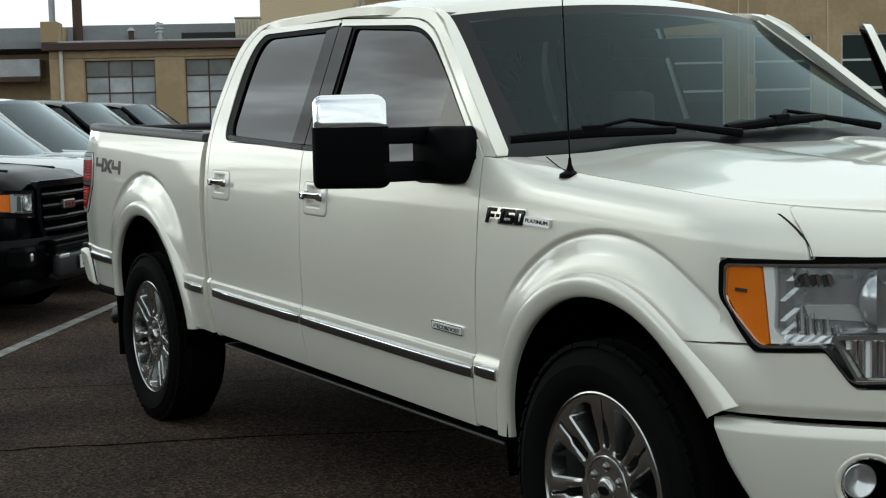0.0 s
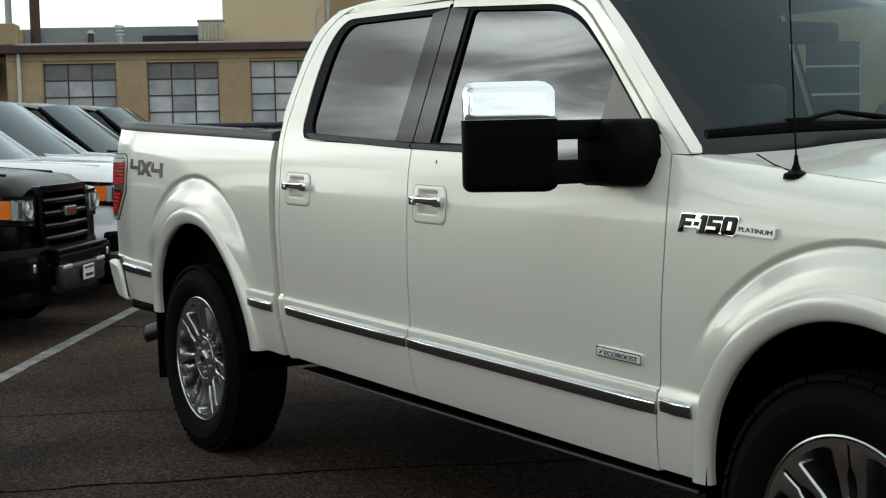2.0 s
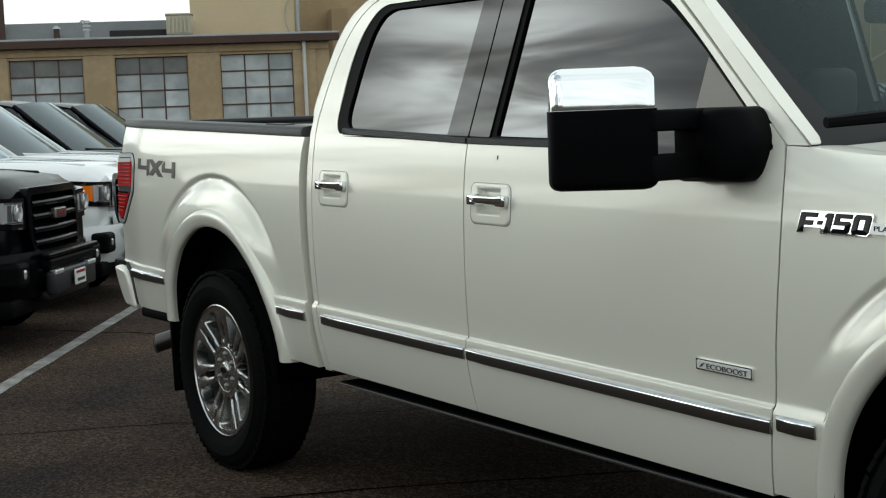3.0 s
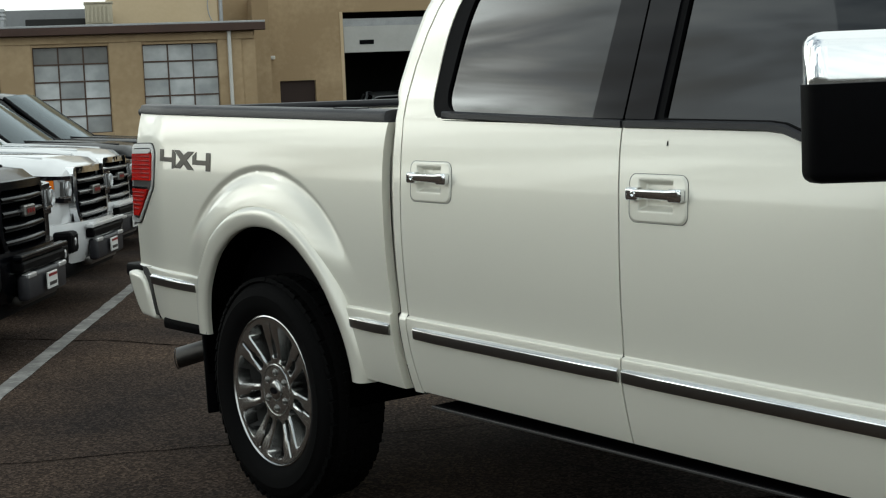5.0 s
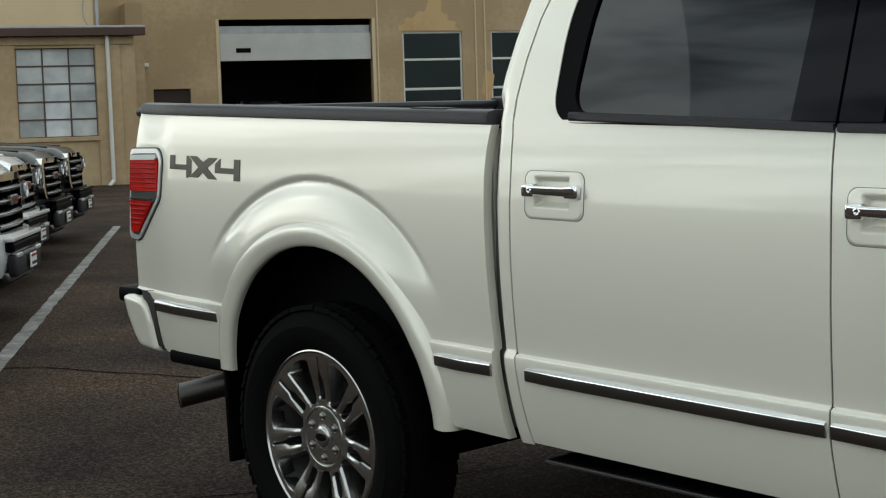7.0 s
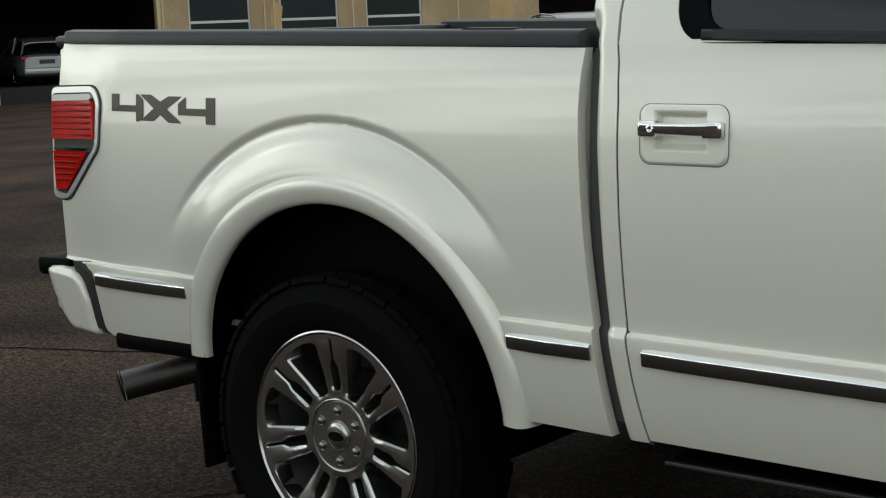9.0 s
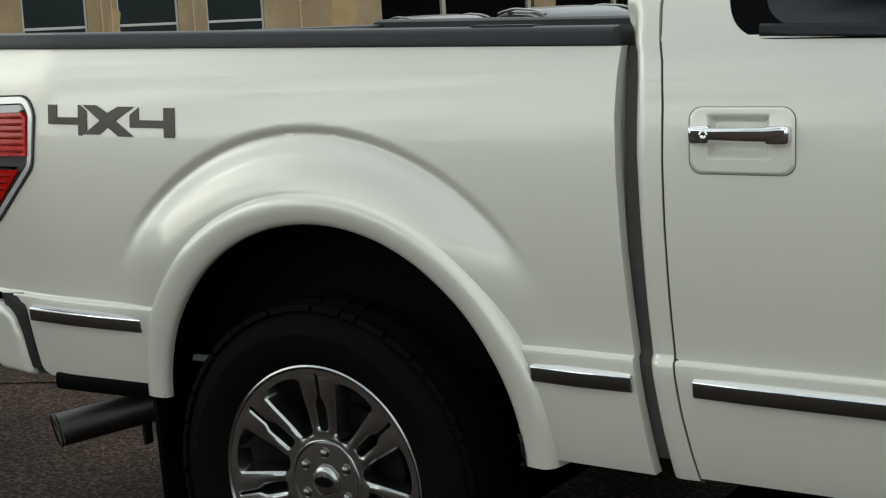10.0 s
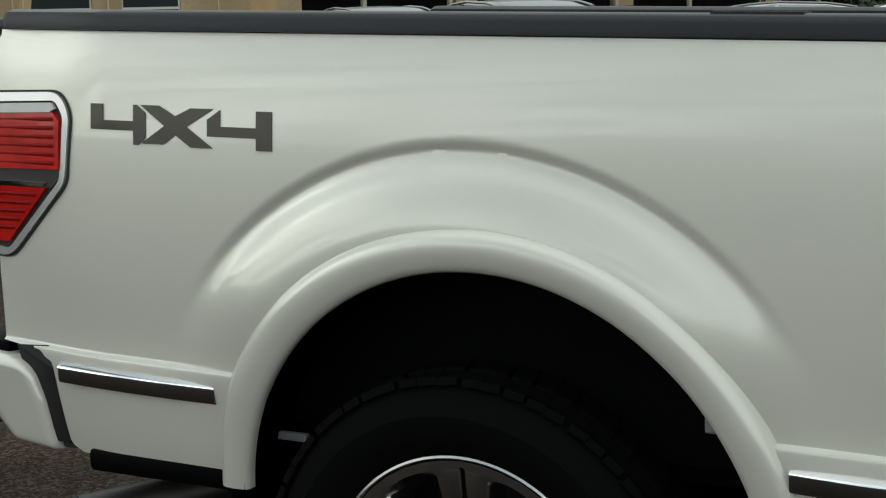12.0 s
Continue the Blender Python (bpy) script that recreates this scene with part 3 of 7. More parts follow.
def pull_handle(skin, corner, side):
    """Chrome grip over a hollow in a rounded white plate, set in a thin dark joint."""
    hx, hz = corner
    hw, hh = 0.100, 0.0605
    cx, cz = hx + hw, hz + hh

    def spot(a, b, out):
        x, z = cx + a, cz + b - 0.02 * a
        return Vector((x, side * (side_y(x, z) + out), z))

    bm = bmesh.new()
    grid(bm, lambda u, v: spot(*rounded_cell(2 * u - 1, 2 * v - 1, hw + 0.0008, hh + 0.0008, 0.0246), 0.0010), 40, 30)
    inside = [f for f in bm.faces if abs(f.calc_center_median().x - cx) < hw - 0.009 and abs(f.calc_center_median().z - cz + 0.02 * (f.calc_center_median().x - cx)) < hh - 0.009]
    bmesh.ops.delete(bm, geom=inside, context="FACES")
    part("handle_gap", bm, GAP_GREY, skin)

    def surface(u, v):
        a, b = 2 * u - 1, 2 * v - 1
        x, z = rounded_cell(a, b, hw, hh, 0.024)
        edge = max(abs(a), abs(b))
        out = 0.0045 - 0.004 * smooth01((edge - 0.90) / 0.10) ** 2
        # hollow behind the grip
        d = max(abs(x + 0.006) - 0.056, abs(z - 0.008) - 0.036)
        out -= 0.022 * smooth01((0.004 - d) / 0.014)
        return spot(x, z, out)
    bm = bmesh.new()
    grid(bm, surface, 80, 60)
    part("handle_plate", bm, PEARL, skin, "white rounded handle surround", True, 60)
    zc = 0.012
    y0 = side_y(cx, cz)

    def grip(u, v):
        a = -0.093 + 0.186 * u
        half = 0.0145 + 0.0025 * smooth01((abs(a) - 0.05) / 0.03) - 0.003 * (1 - u)
        end = smooth01((0.097 - abs(a)) / 0.010)
        ang = 2 * math.pi * v
        yy = 0.013 + 0.004 * math.cos(math.pi * a / 0.19) + 0.011 * math.copysign(abs(math.cos(ang)) ** 0.6, math.cos(ang)) * end
        yy += 0.0030 * math.sin(ang) * end
        return Vector((cx + a, side * (y0 + yy), cz + zc - 0.02 * a + half * math.copysign(abs(math.sin(ang)) ** 0.6, math.sin(ang)) * end))
    bm = bmesh.new()
    grid(bm, grip, 30, 20)
    part("handle", bm, CHROME, skin, "chrome pull handle", True, 60)
    for a, wd in ((-0.074, 0.021), (0.072, 0.023)):
        bm = boxed(cx + a - wd, cx + a + wd, side * (y0 - 0.004), side * (y0 + 0.024), cz + zc - 0.0175 - 0.02 * a, cz + zc + 0.0165 - 0.02 * a, 0.007, 3)
        part("handle_end", bm, CHROME, skin, "", True, 40)
    bm = bmesh.new()
    lathe(bm, [(0.0085, 0), (0.0085, 0.004), (0.006, 0.005), (0.0001, 0.0015)], 20, Matrix.Translation((cx - 0.062, side * (y0 + 0.0235), cz + zc + 0.001)) @ Matrix.Rotation(radians(90 if side < 0 else -90), 4, "X"))
    part("key_lock", bm, CHROME, skin, "", True)


def seal(parent, line, z0, z1, side, width=0.013, depth=0.004):
    """Dark rubber seal in a shut line; line takes z."""
    bm = bmesh.new()
    grid(bm, lambda u, v: Vector((line(z0 + (z1 - z0) * v) + width * (u - 0.5), side * (side_y(line(z0 + (z1 - z0) * v), z0 + (z1 - z0) * v) - depth), z0 + (z1 - z0) * v)), 1, 60)
    part("door_seal", bm, SEAM_GREY, parent, "dark rubber door seal")


def door(parent, front, side):
    """One side door: skin, frame, glass, trim, handle and sill moulding."""
    name = "front_door" if front else "rear_door"
    g = 0.0025
    if front:
        xa = lambda z: 1.797 + g - 0.014 * smooth01((z - 1.0) / 0.6) + 0.011 * smooth01((0.68 - z) / 0.2)
        xb = lambda z: FRONT_SEAM(z) - g
    else:
        xa = lambda z: REAR_SEAM(z) + g
        xb = lambda z: 1.797 - g - 0.014 * smooth01((z - 1.0) / 0.6) + 0.011 * smooth01((0.68 - z) / 0.2)
    bm = bmesh.new()
    side_panel(bm, xa, xb, lambda x: sill_z(x) - 0.005, lambda x: belt_z(x) + 0.004, side, 50, 120)
    hx, hz = (1.834, 1.065) if front else (0.903, 1.093)
    inside = [f for f in bm.faces if all(hx + 0.004 < v.co.x < hx + 0.196 and hz + 0.006 < v.co.z < hz + 0.114 for v in f.verts)]
    bmesh.ops.delete(bm, geom=inside, context="FACES")
    skin = part(name, bm, PEARL, parent, "pearl white door with a chrome pull handle", True, 40)
    pl = lambda a, b: (a, side * side_y(a, b), b)
    pane = lambda o: (lambda a, b: (a, side * (0.917 - 0.378 * (b + 0.025 * a - 1.40) + o), b))
    back = (0, -side * 0.03, 0)
    if front:
        dip = (2.26, 2.31, 2.37, 2.43, 2.50, 2.75)
        outer = rounded([(1.794, belt_z(1.80) + 0.002)] + [(a, belt_z(a) + 0.002) for a in dip] + [(3.0675, belt_z(3.066) + 0.002), (3.062, 1.290), (2.662, 1.600), (2.470, 1.742), (1.786, 1.788)], [0] * 8 + [0.008, 0.16, 0.14, 0.01])
        trim = [(1.795, 1.306)] + [(a, belt_z(a) + 0.008) for a in dip] + [(3.040, 1.279), (2.676, 1.573), (2.462, 1.722), (1.787, 1.764)]
        glass = [(1.926, 1.322)] + [(a, belt_z(a) + 0.026) for a in dip] + [(3.018, 1.293), (2.685, 1.554), (2.455, 1.706), (1.918, 1.744)]
        rr = [0.01] + [0] * 6 + [0.03, 0.16, 0.14, 0.02]
        pillar = [(1.797, 1.324), (1.900, 1.320), (1.894, 1.750), (1.786, 1.762)]
    else:
        outer = rounded([(0.842, belt_z(0.85) + 0.002), (1.793, belt_z(1.79) + 0.002), (1.782, 1.788), (1.090, 1.7975), (1.036, 1.796), (0.989, 1.779), (0.944, 1.749), (0.910, 1.714), (0.882, 1.669), (0.858, 1.600), (0.842, 1.500), (0.838, 1.400)], [0, 0, 0.01] + [0] * 9)
        trim = [(0.972, 1.334), (1.793, 1.306), (1.782, 1.766), (1.045, 1.776), (0.950, 1.640)]
        glass = [(1.028, 1.354), (1.682, 1.328), (1.684, 1.748), (1.090, 1.756), (1.026, 1.655)]
        rr = [0.080, 0.01, 0.02, 0.075, 0.15]
        pillar = [(1.678, 1.328), (1.7895, 1.324), (1.779, 1.762), (1.680, 1.752)]
    tr, gl = rounded(trim, rr, 9), rounded(glass, rr, 9)
    part("door_frame", plate(bmesh.new(), [outer, tr], pl, back), PEARL, skin, "", True, 50)
    pl2 = pane(-0.003)
    part("window_trim", plate(bmesh.new(), [tr, gl], pl2, back), BLACK_PLASTIC, skin, "black rubber window surround")
    pl3 = pane(-0.012)
    part("window_glass", plate(bmesh.new(), [gl], pl3, (0, -side * 0.004, 0)), TINT_MID if front else TINT_DARK, skin, "dark tinted glass")
    pl4 = pane(0.002)
    part("pillar_cover", plate(bmesh.new(), [rounded(pillar, 0.004)], pl4, back), GLOSS_BLACK, skin, "gloss black pillar cover")
    if not front:
        part("pillar_seal", plate(bmesh.new(), [[(1.783, 1.316), (1.803, 1.316), (1.794, 1.775), (1.772, 1.775)]], pane(0.0005), (0, -side * 0.004, 0)), SHADE_BLACK, skin)
    # weather strip along the belt line
    x0, x1 = (1.800, 2.96) if front else (1.03, 1.790)
    bm = bmesh.new()
    vs = grid(bm, lambda u, v: Vector((x0 + (x1 - x0) * u, side * (side_y(x0 + (x1 - x0) * u, belt_z(x0 + (x1 - x0) * u)) + interp(v, [(0, 0.001), (0.2, 0.009), (0.8, 0.008), (1, -0.006)]) * (1 if front else 0.25 + 0.75 * smooth01(u * 8))), belt_z(x0 + (x1 - x0) * u) + 0.001 + 0.022 * v)), 80, 5)
    thicken(bm, Vector((0, -side * 0.02, 0)))
    part("belt_strip", bm, RAIL_CAP, skin, "black rubber belt strip", True)
    if front:
        part("quarter_panel", plate(bmesh.new(), [[(2.736, 1.262), (2.998, 1.304), (2.735, 1.509)]], pane(-0.005), back), TAUPE, skin, "taupe triangular mirror panel")
    pull_handle(skin, (1.834, 1.065) if front else (0.903, 1.093), side)
    seal(skin, lambda z: xa(z) - g, 0.50, belt_z(1.8) + 0.45 if front else 1.335, side)
    if front:
        seal(skin, lambda z: xb(z) + g + 0.001, 0.48, 1.285, side)
    moulding(skin, (0.903, 1.788) if not front else (1.803, 3.046), side)
    return skin


def moulding(parent, span, side, z_off=0.0):
    """Bright-topped strip along the sills."""
    a, b = span
    zc = lambda x: 0.7185 - 0.0255 * x + z_off
    prof = [(-0.020, 0.000), (-0.019, 0.010), (-0.013, 0.013), (0.009, 0.0135), (0.009, 0.0135), (0.0100, 0.0150), (0.012, 0.0145), (0.018, 0.0060), (0.020, 0.000)]
    for k, (lo, hi, mat, nm) in enumerate(((0, 4, BRUSHED, "sill_moulding"), (4, 9, CHROME, "bright_edge"))):
        bm = bmesh.new()
        rows = []
        n = max(2, int((b - a) / 0.1))
        for i in range(n + 1):
            x = a + (b - a) * i / n
            e = 0.006 if i in (0, n) else 0.0
            rows.append([bm.verts.new((x, side * (0.970 + dy - e), zc(x) + dz)) for dz, dy in prof[lo:hi]])
        for p, q in zip(rows, rows[1:]):
            for i in range(len(p) - 1):
                bm.faces.new((p[i], p[i + 1], q[i + 1], q[i]))
        bmesh.ops.contextual_create(bm, geom=rows[0]); bmesh.ops.contextual_create(bm, geom=rows[-1])
        part(nm, bm, mat, parent, "brushed metal strip" if k == 0 else "chrome edge", True, 30)


def screen_edge(v, side):
    """Side edge of the windscreen, from the bonnet up to the roof."""
    return Vector((3.128 - 0.678 * v - 0.02 * math.sin(math.pi * v), side * (0.914 - 0.214 * v), 1.284 + 0.468 * v))


def pickup_truck():
    truck = thing("pickup_truck", "pearl white crew-cab pickup truck with towing mirrors parked on asphalt", "pickup truck")
    for side in (-1, 1):
        # load bed side with rail cap
        bm = bmesh.new()
        bf = lambda z: interp(z, [(0.50, 0.806), (0.62, 0.792), (0.72, 0.781), (0.82, 0.772), (0.95, 0.762), (1.10, 0.754), (1.20, 0.752), (1.28, 0.756), (1.34, 0.762)])
        br = lambda z: -1.012 - 0.03 * (1.35 - z)
        low = lambda x: arch_bottom(x, interp(x, [(-1.10, 0.795), (-0.915, 0.777), (-0.902, 0.765), (-0.857, 0.592), (-0.83, 0.578), (-0.46, 0.568), (0.5, 0.515), (0.8, 0.505)]))
        side_panel(bm, br, bf, low, lambda x: cap_z(x) + 0.002, side, 240, 130)
        bed = part("bed_side", bm, PEARL, truck, "pearl white load bed side with bulged wheel arch", True, 40)
        bm = bmesh.new()
        def cap(u, v):
            x = -1.018 + 1.775 * u
            prof = [(0.926, 0.003), (0.936, 0.005), (0.936, 0.024), (0.929, 0.036), (0.900, 0.041), (0.855, 0.040), (0.838, 0.032), (0.836, -0.04)]
            yy, dz = prof[int(round(v * 7))]
            yy -= 0.030 * smooth01((-0.72 - x) / 0.34)
            end = max(smooth01((-0.995 - x) / 0.023), smooth01((x - 0.744) / 0.013))
            return Vector((x, side * (yy - 0.02 * end * (yy > 0.9)), cap_z(x) + dz - max(dz, 0) * 0.75 * end ** 2))
        vs = grid(bm, cap, 160, 7)
        for row in (vs[0], vs[-1]):
            bm.faces.new(row)
        rc = part("rail_cap", bm, RAIL_CAP, bed, "dark grey plastic bed rail cap", True, 50)
        bm = bmesh.new()
        grid(bm, lambda u, v: Vector((0.42 + 0.14 * u, side * (0.862 + 0.046 * v), cap_z(0.42 + 0.14 * u) + 0.0435)), 4, 2)
        thicken(bm, Vector((0, 0, -0.006)))
        part("stake_cover", bm, RAIL_CAP, rc, "flush stake pocket cover")
        bm = bmesh.new()
        flare(bm, ARCHES[0], side, -1, 174, 0.0, 0.0)
        part("wheel_arch_flare", bm, PEARL, bed, "white wheel arch lip", True, 50)
        moulding(bed, (0.560, 0.776), side, -0.004)
        moulding(bed, (-0.854, -0.484), side, 0.002)
        # strip of dark plastic below the rear quarter
        bm = boxed(-0.815, -0.47, side * 0.90, side * 0.955, 0.545, 0.592, 0.012)
        part("lower_trim", bm, BLACK_PLASTIC, bed, "black lower trim", True)
        # tail lamp
        lamp_outline = rounded([(-1.040, 1.275), (-0.828, 1.276), (-0.800, 1.235), (-0.816, 1.106), (-0.985, 0.956), (-1.050, 0.965)], [0.02, 0.03, 0.02, 0.02, 0.03, 0.02])
        inner = rounded([(-1.037, 1.258), (-0.838, 1.260), (-0.816, 1.231), (-0.830, 1.111), (-0.987, 0.973), (-1.037, 0.980)], 0.012)
        ly = lambda o: (lambda a, b: (a, side * (side_y(a, b) + o), b))
        lamp = part("tail_lamp", plate(bmesh.new(), [lamp_outline, inner], ly(0.008), (0, -side * 0.05, 0)), BRIGHT_TRIM, bed, "red tail lamp with a bright bezel")
        for nm, outl, mat, o in (("upper_lens", [(-1.036, 1.236), (-0.840, 1.238), (-0.824, 1.222), (-0.829, 1.132), (-1.036, 1.130)], RED_LENS, 0.012),
                                 ("reflector_band", [(-1.036, 1.254), (-0.846, 1.256), (-0.838, 1.244), (-0.850, 1.2385), (-1.036, 1.2365)], BADGE_WHITE, 0.011),
                                 ("divider", [(-1.036, 1.130), (-0.830, 1.132), (-0.834, 1.112), (-0.856, 1.096), (-1.036, 1.100)], GRAPHITE, 0.006),
                                 ("bright_line", [(-1.034, 1.106), (-0.866, 1.106), (-0.876, 1.098), (-1.034, 1.098)], CHROME, 0.010),
                                 ("lower_lens", [(-1.036, 1.097), (-0.866, 1.096), (-0.982, 0.988), (-1.034, 0.988)], RED_LENS, 0.011)):
            part(nm, plate(bmesh.new(), [outl], ly(o), (0, -side * 0.03, 0)), mat, lamp)
        for z0, count, x1 in ((1.139, 6, lambda z: -0.838), (1.012, 5, lambda z: -0.978 + (z - 0.994) * 0.98)):
            for k in range(count):
                zz = z0 + 0.0165 * k
                xe = x1(zz)
                def rib(u, v):
                    x, z = -1.030 + (xe + 1.030) * u, zz + 0.008 * v
                    return Vector((x, side * (side_y(x, z) + 0.0122 + 0.0022 * math.sin(math.pi * v) * math.sin(math.pi * min(1, max(0, u))) ** 0.4), z))
                bm = bmesh.new()
                grid(bm, rib, 12, 6)
                part("lens_rib", bm, RED_DEEP, lamp, "", True)
        # dark joint round the lamp
        gap = rounded([(-1.046, 1.279), (-0.825, 1.280), (-0.7955, 1.236), (-0.812, 1.103), (-0.983, 0.951), (-1.052, 0.960)], [0.02, 0.03, 0.02, 0.02, 0.03, 0.02])
        part("lamp_joint", plate(bmesh.new(), [gap], ly(0.0028), (0, -side * 0.03, 0)), SEAM_GREY, bed, "dark joint round the tail lamp")
        # cab side: corner behind the rear door that runs up into the rear pillar
        def rear_edge(z):
            return interp(z, [(0.50, 0.838), (0.62, 0.822), (0.72, 0.810), (0.82, 0.803), (1.0, 0.794), (1.13, 0.789), (1.27, 0.790), (1.32, 0.786), (1.345, 0.774), (1.375, 0.757), (1.41, 0.748), (1.46, 0.748), (1.55, 0.757), (1.66, 0.778), (1.72, 0.806), (1.76, 0.840), (1.795, 0.900), (1.815, 0.955)])
        def door_edge(z):
            return interp(z, [(0.50, 0.900), (0.56, 0.888), (0.64, 0.874), (0.72, 0.864), (0.82, 0.858), (1.0, 0.851), (1.12, 0.849), (1.22, 0.850), (1.30, 0.846), (1.345, 0.838), (1.40, 0.834), (1.50, 0.838), (1.60, 0.854), (1.67, 0.878), (1.715, 0.906), (1.75, 0.940), (1.78, 0.985), (1.80, 1.030), (1.815, 1.09)]) - 0.0025
        def corner(u, v):
            z = 0.505 + 1.310 * v
            a, b = rear_edge(z), door_edge(z)
            d = (b - a) * u ** 2.2
            roll = 0.026 + 0.02 * smooth01((z - 1.32) / 0.1)
            inset = roll - math.sqrt(max(roll * roll - max(roll - d, 0) ** 2, 0))
            dent = 0.020 * math.exp(-((a + d - 0.772) / 0.016) ** 2 - ((z - 1.372) / 0.030) ** 2)
            return Vector((a + d, side * (side_y(a + d, z) - inset - dent), z))
        bm = bmesh.new()
        grid(bm, corner, 26, 200)
        border = [e for e in bm.edges if e.is_boundary]
        r = bmesh.ops.extrude_edge_only(bm, edges=border)
        for v in (g for g in r["geom"] if isinstance(g, bmesh.types.BMVert)):
            rear = v.co.x < (rear_edge(v.co.z) + door_edge(v.co.z)) / 2
            v.co.y -= side * (0.13 if rear else 0.03)
            if rear:
                v.co.x += 0.006
        part("cab_corner", bm, PEARL, truck, "white cab corner and rear pillar", True, 50)
        pl = lambda a, b: (a, side * (side_y(a, b) - 0.003), b)
        outer = rounded([(3.067, 1.290), (3.136, 1.288), (2.660, 1.656), (2.47, 1.780), (1.85, 1.826), (1.15, 1.832), (0.955, 1.812), (1.060, 1.802), (1.790, 1.793), (2.474, 1.747), (2.667, 1.605)],
                        [0, 0.01, 0.1, 0.10, 0, 0.10, 0, 0, 0, 0.14, 0.16])
        part("cab_frame", plate(bmesh.new(), [outer], pl, (0, -side * 0.05, 0)), PEARL, truck, "white roof rail and windscreen pillar", True, 50)
        # windscreen pillar that turns from the cab side to the glass
        def pillar_face(u, v):
            z = 1.286 + 0.492 * v
            a = Vector((interp(z, [(1.288, 3.136), (1.656, 2.660), (1.735, 2.56), (1.778, 2.46)]), side * (side_y(2.8, z) - 0.003), z))
            b = screen_edge(v, side)
            return a.lerp(b, u) + Vector((0.010, side * 0.010, 0.010)) * math.sin(math.pi * u)
        bm = bmesh.new()
        grid(bm, pillar_face, 8, 30)
        part("windscreen_pillar", bm, PEARL, truck, "white windscreen pillar", True, 60)
        # added grey sheet that stands in for the shade between cab and bed
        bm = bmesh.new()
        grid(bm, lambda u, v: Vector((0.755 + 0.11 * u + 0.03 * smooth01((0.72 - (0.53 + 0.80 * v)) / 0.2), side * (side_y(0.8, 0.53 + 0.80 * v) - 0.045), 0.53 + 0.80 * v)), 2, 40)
        part("bed_gap_liner", bm, GAP_GREY, truck, "dark grey sheet for the shade between cab and bed", True)
        part("bed_front_edge", boxed(0.735, 0.748, side * 0.55, side * 0.915, 0.57, 1.322), PEARL, truck, "white front edge of the load bed")
        # front wing with a rolled shoulder; it stops above the headlamp and behind the bumper
        def wing_start(z):
            return FRONT_SEAM(z) + 0.0025
        def wing_end(z):
            return 4.258 + 0.084 * (1 - max(0, min(1, (z - 1.060) / 0.115)) ** 2)
        def rolled(x, z, top):
            t = max(0.0, min(1.0, (z - top + 0.10) / 0.10))
            round_top = side_y(x, min(z, 1.24)) - 0.080 * (1 - math.sqrt(1 - t * t))
            flush = side_y(x, z)
            return flush + (round_top - flush) * smooth01((x - 3.07) / 0.32)
        def wing_at(u, v, first):
            z = 1.0
            v2 = 1 - (1 - v) ** 1.5
            for k in range(4):
                a, b = (wing_start(z), 4.1475) if first else (4.1475, wing_end(z))
                x = a + (b - a) * u
                zl = (arch_bottom(x, interp(x, [(3.05, 0.475), (3.3, 0.47), (3.9, 0.858), (4.2, 0.858)])) if x < 4.03 else 0.858) if first else 1.0595
                zh = BONNET_EDGE(x)
                z = zl + (zh - zl) * v2
            return Vector((x, side * rolled(x, z, zh), z))
        bm = bmesh.new()
        grid(bm, lambda u, v: wing_at(u, v, True), 200, 110)
        grid(bm, lambda u, v: wing_at(u, v, False), 24, 40)
        def wing_top(u, v):
            x = 3.069 + 0.34 * u
            y = rolled(x, BONNET_EDGE(x), BONNET_EDGE(x))
            return Vector((x, side * (y + (0.84 - y) * v), BONNET_EDGE(x) + 0.004 * math.sin(math.pi * v / 2)))
        grid(bm, wing_top, 20, 6)
        tri = [(4.1475, 0.860), (4.1475, 0.968), (4.2235, 0.860)]
        vs = [[bm.verts.new((tri[0][0] + (tri[2][0] - tri[0][0]) * i / 8, 0, tri[0][1] + (tri[1][1] - tri[0][1]) * (1 - i / 8) * j / 4)) for j in range(5)] for i in range(9)]
        for row in vs:
            for v in row:
                v.co.y = side * side_y(v.co.x, v.co.z)
        for i in range(8):
            for j in range(4):
                bm.faces.new((vs[i][j], vs[i + 1][j], vs[i + 1][j + 1], vs[i][j + 1]))
        thicken(bm, Vector((0, -side * 0.02, 0)))
        wing = part("front_wing", bm, PEARL, truck, "pearl white front wing", True, 40)
        # nose of the bonnet above the headlamp
        bm = bmesh.new()
        def nose(u, v):
            z0 = 1.068
            x = 4.262 + 0.340 * u
            z = 1.0
            v2 = 1 - (1 - v) ** 1.5
            zh = BONNET_EDGE(x)
            z = z0 + (zh - z0) * v2
            x = wing_end(z) + 0.004 + (4.602 - wing_end(z)) * u
            return Vector((x, side * rolled(x, z, BONNET_EDGE(x)), z))
        grid(bm, nose, 40, 24)
        thicken(bm, Vector((0, -side * 0.02, 0)))
        part("bonnet_nose", bm, PEARL, truck, "white bonnet edge above the headlamp", True, 40)
        seal(truck, lambda z: wing_end(z) + 0.002, 1.062, 1.165, side, 0.012, 0.003)
        # panel between headlamp and bumper
        bm = bmesh.new()
        def valance(u, v):
            x = 3.98 + 0.62 * u
            hi = interp(x, [(3.98, 0.854), (4.220, 0.854), (4.235, 0.838), (4.378, 0.846), (4.428, 0.764), (4.60, 0.770)])
            lo = max(0.692, arch_bottom(x, 0.3))
            z = lo + (max(hi, lo + 0.002) - lo) * v
            return Vector((x, side * (side_y(x, 0.80) + bulge(x, z) - bulge(x, 0.80) - 0.012 * smooth01((0.72 - z) / 0.03)), z))
        grid(bm, valance, 80, 20)
        thicken(bm, Vector((0, -side * 0.03, 0)))
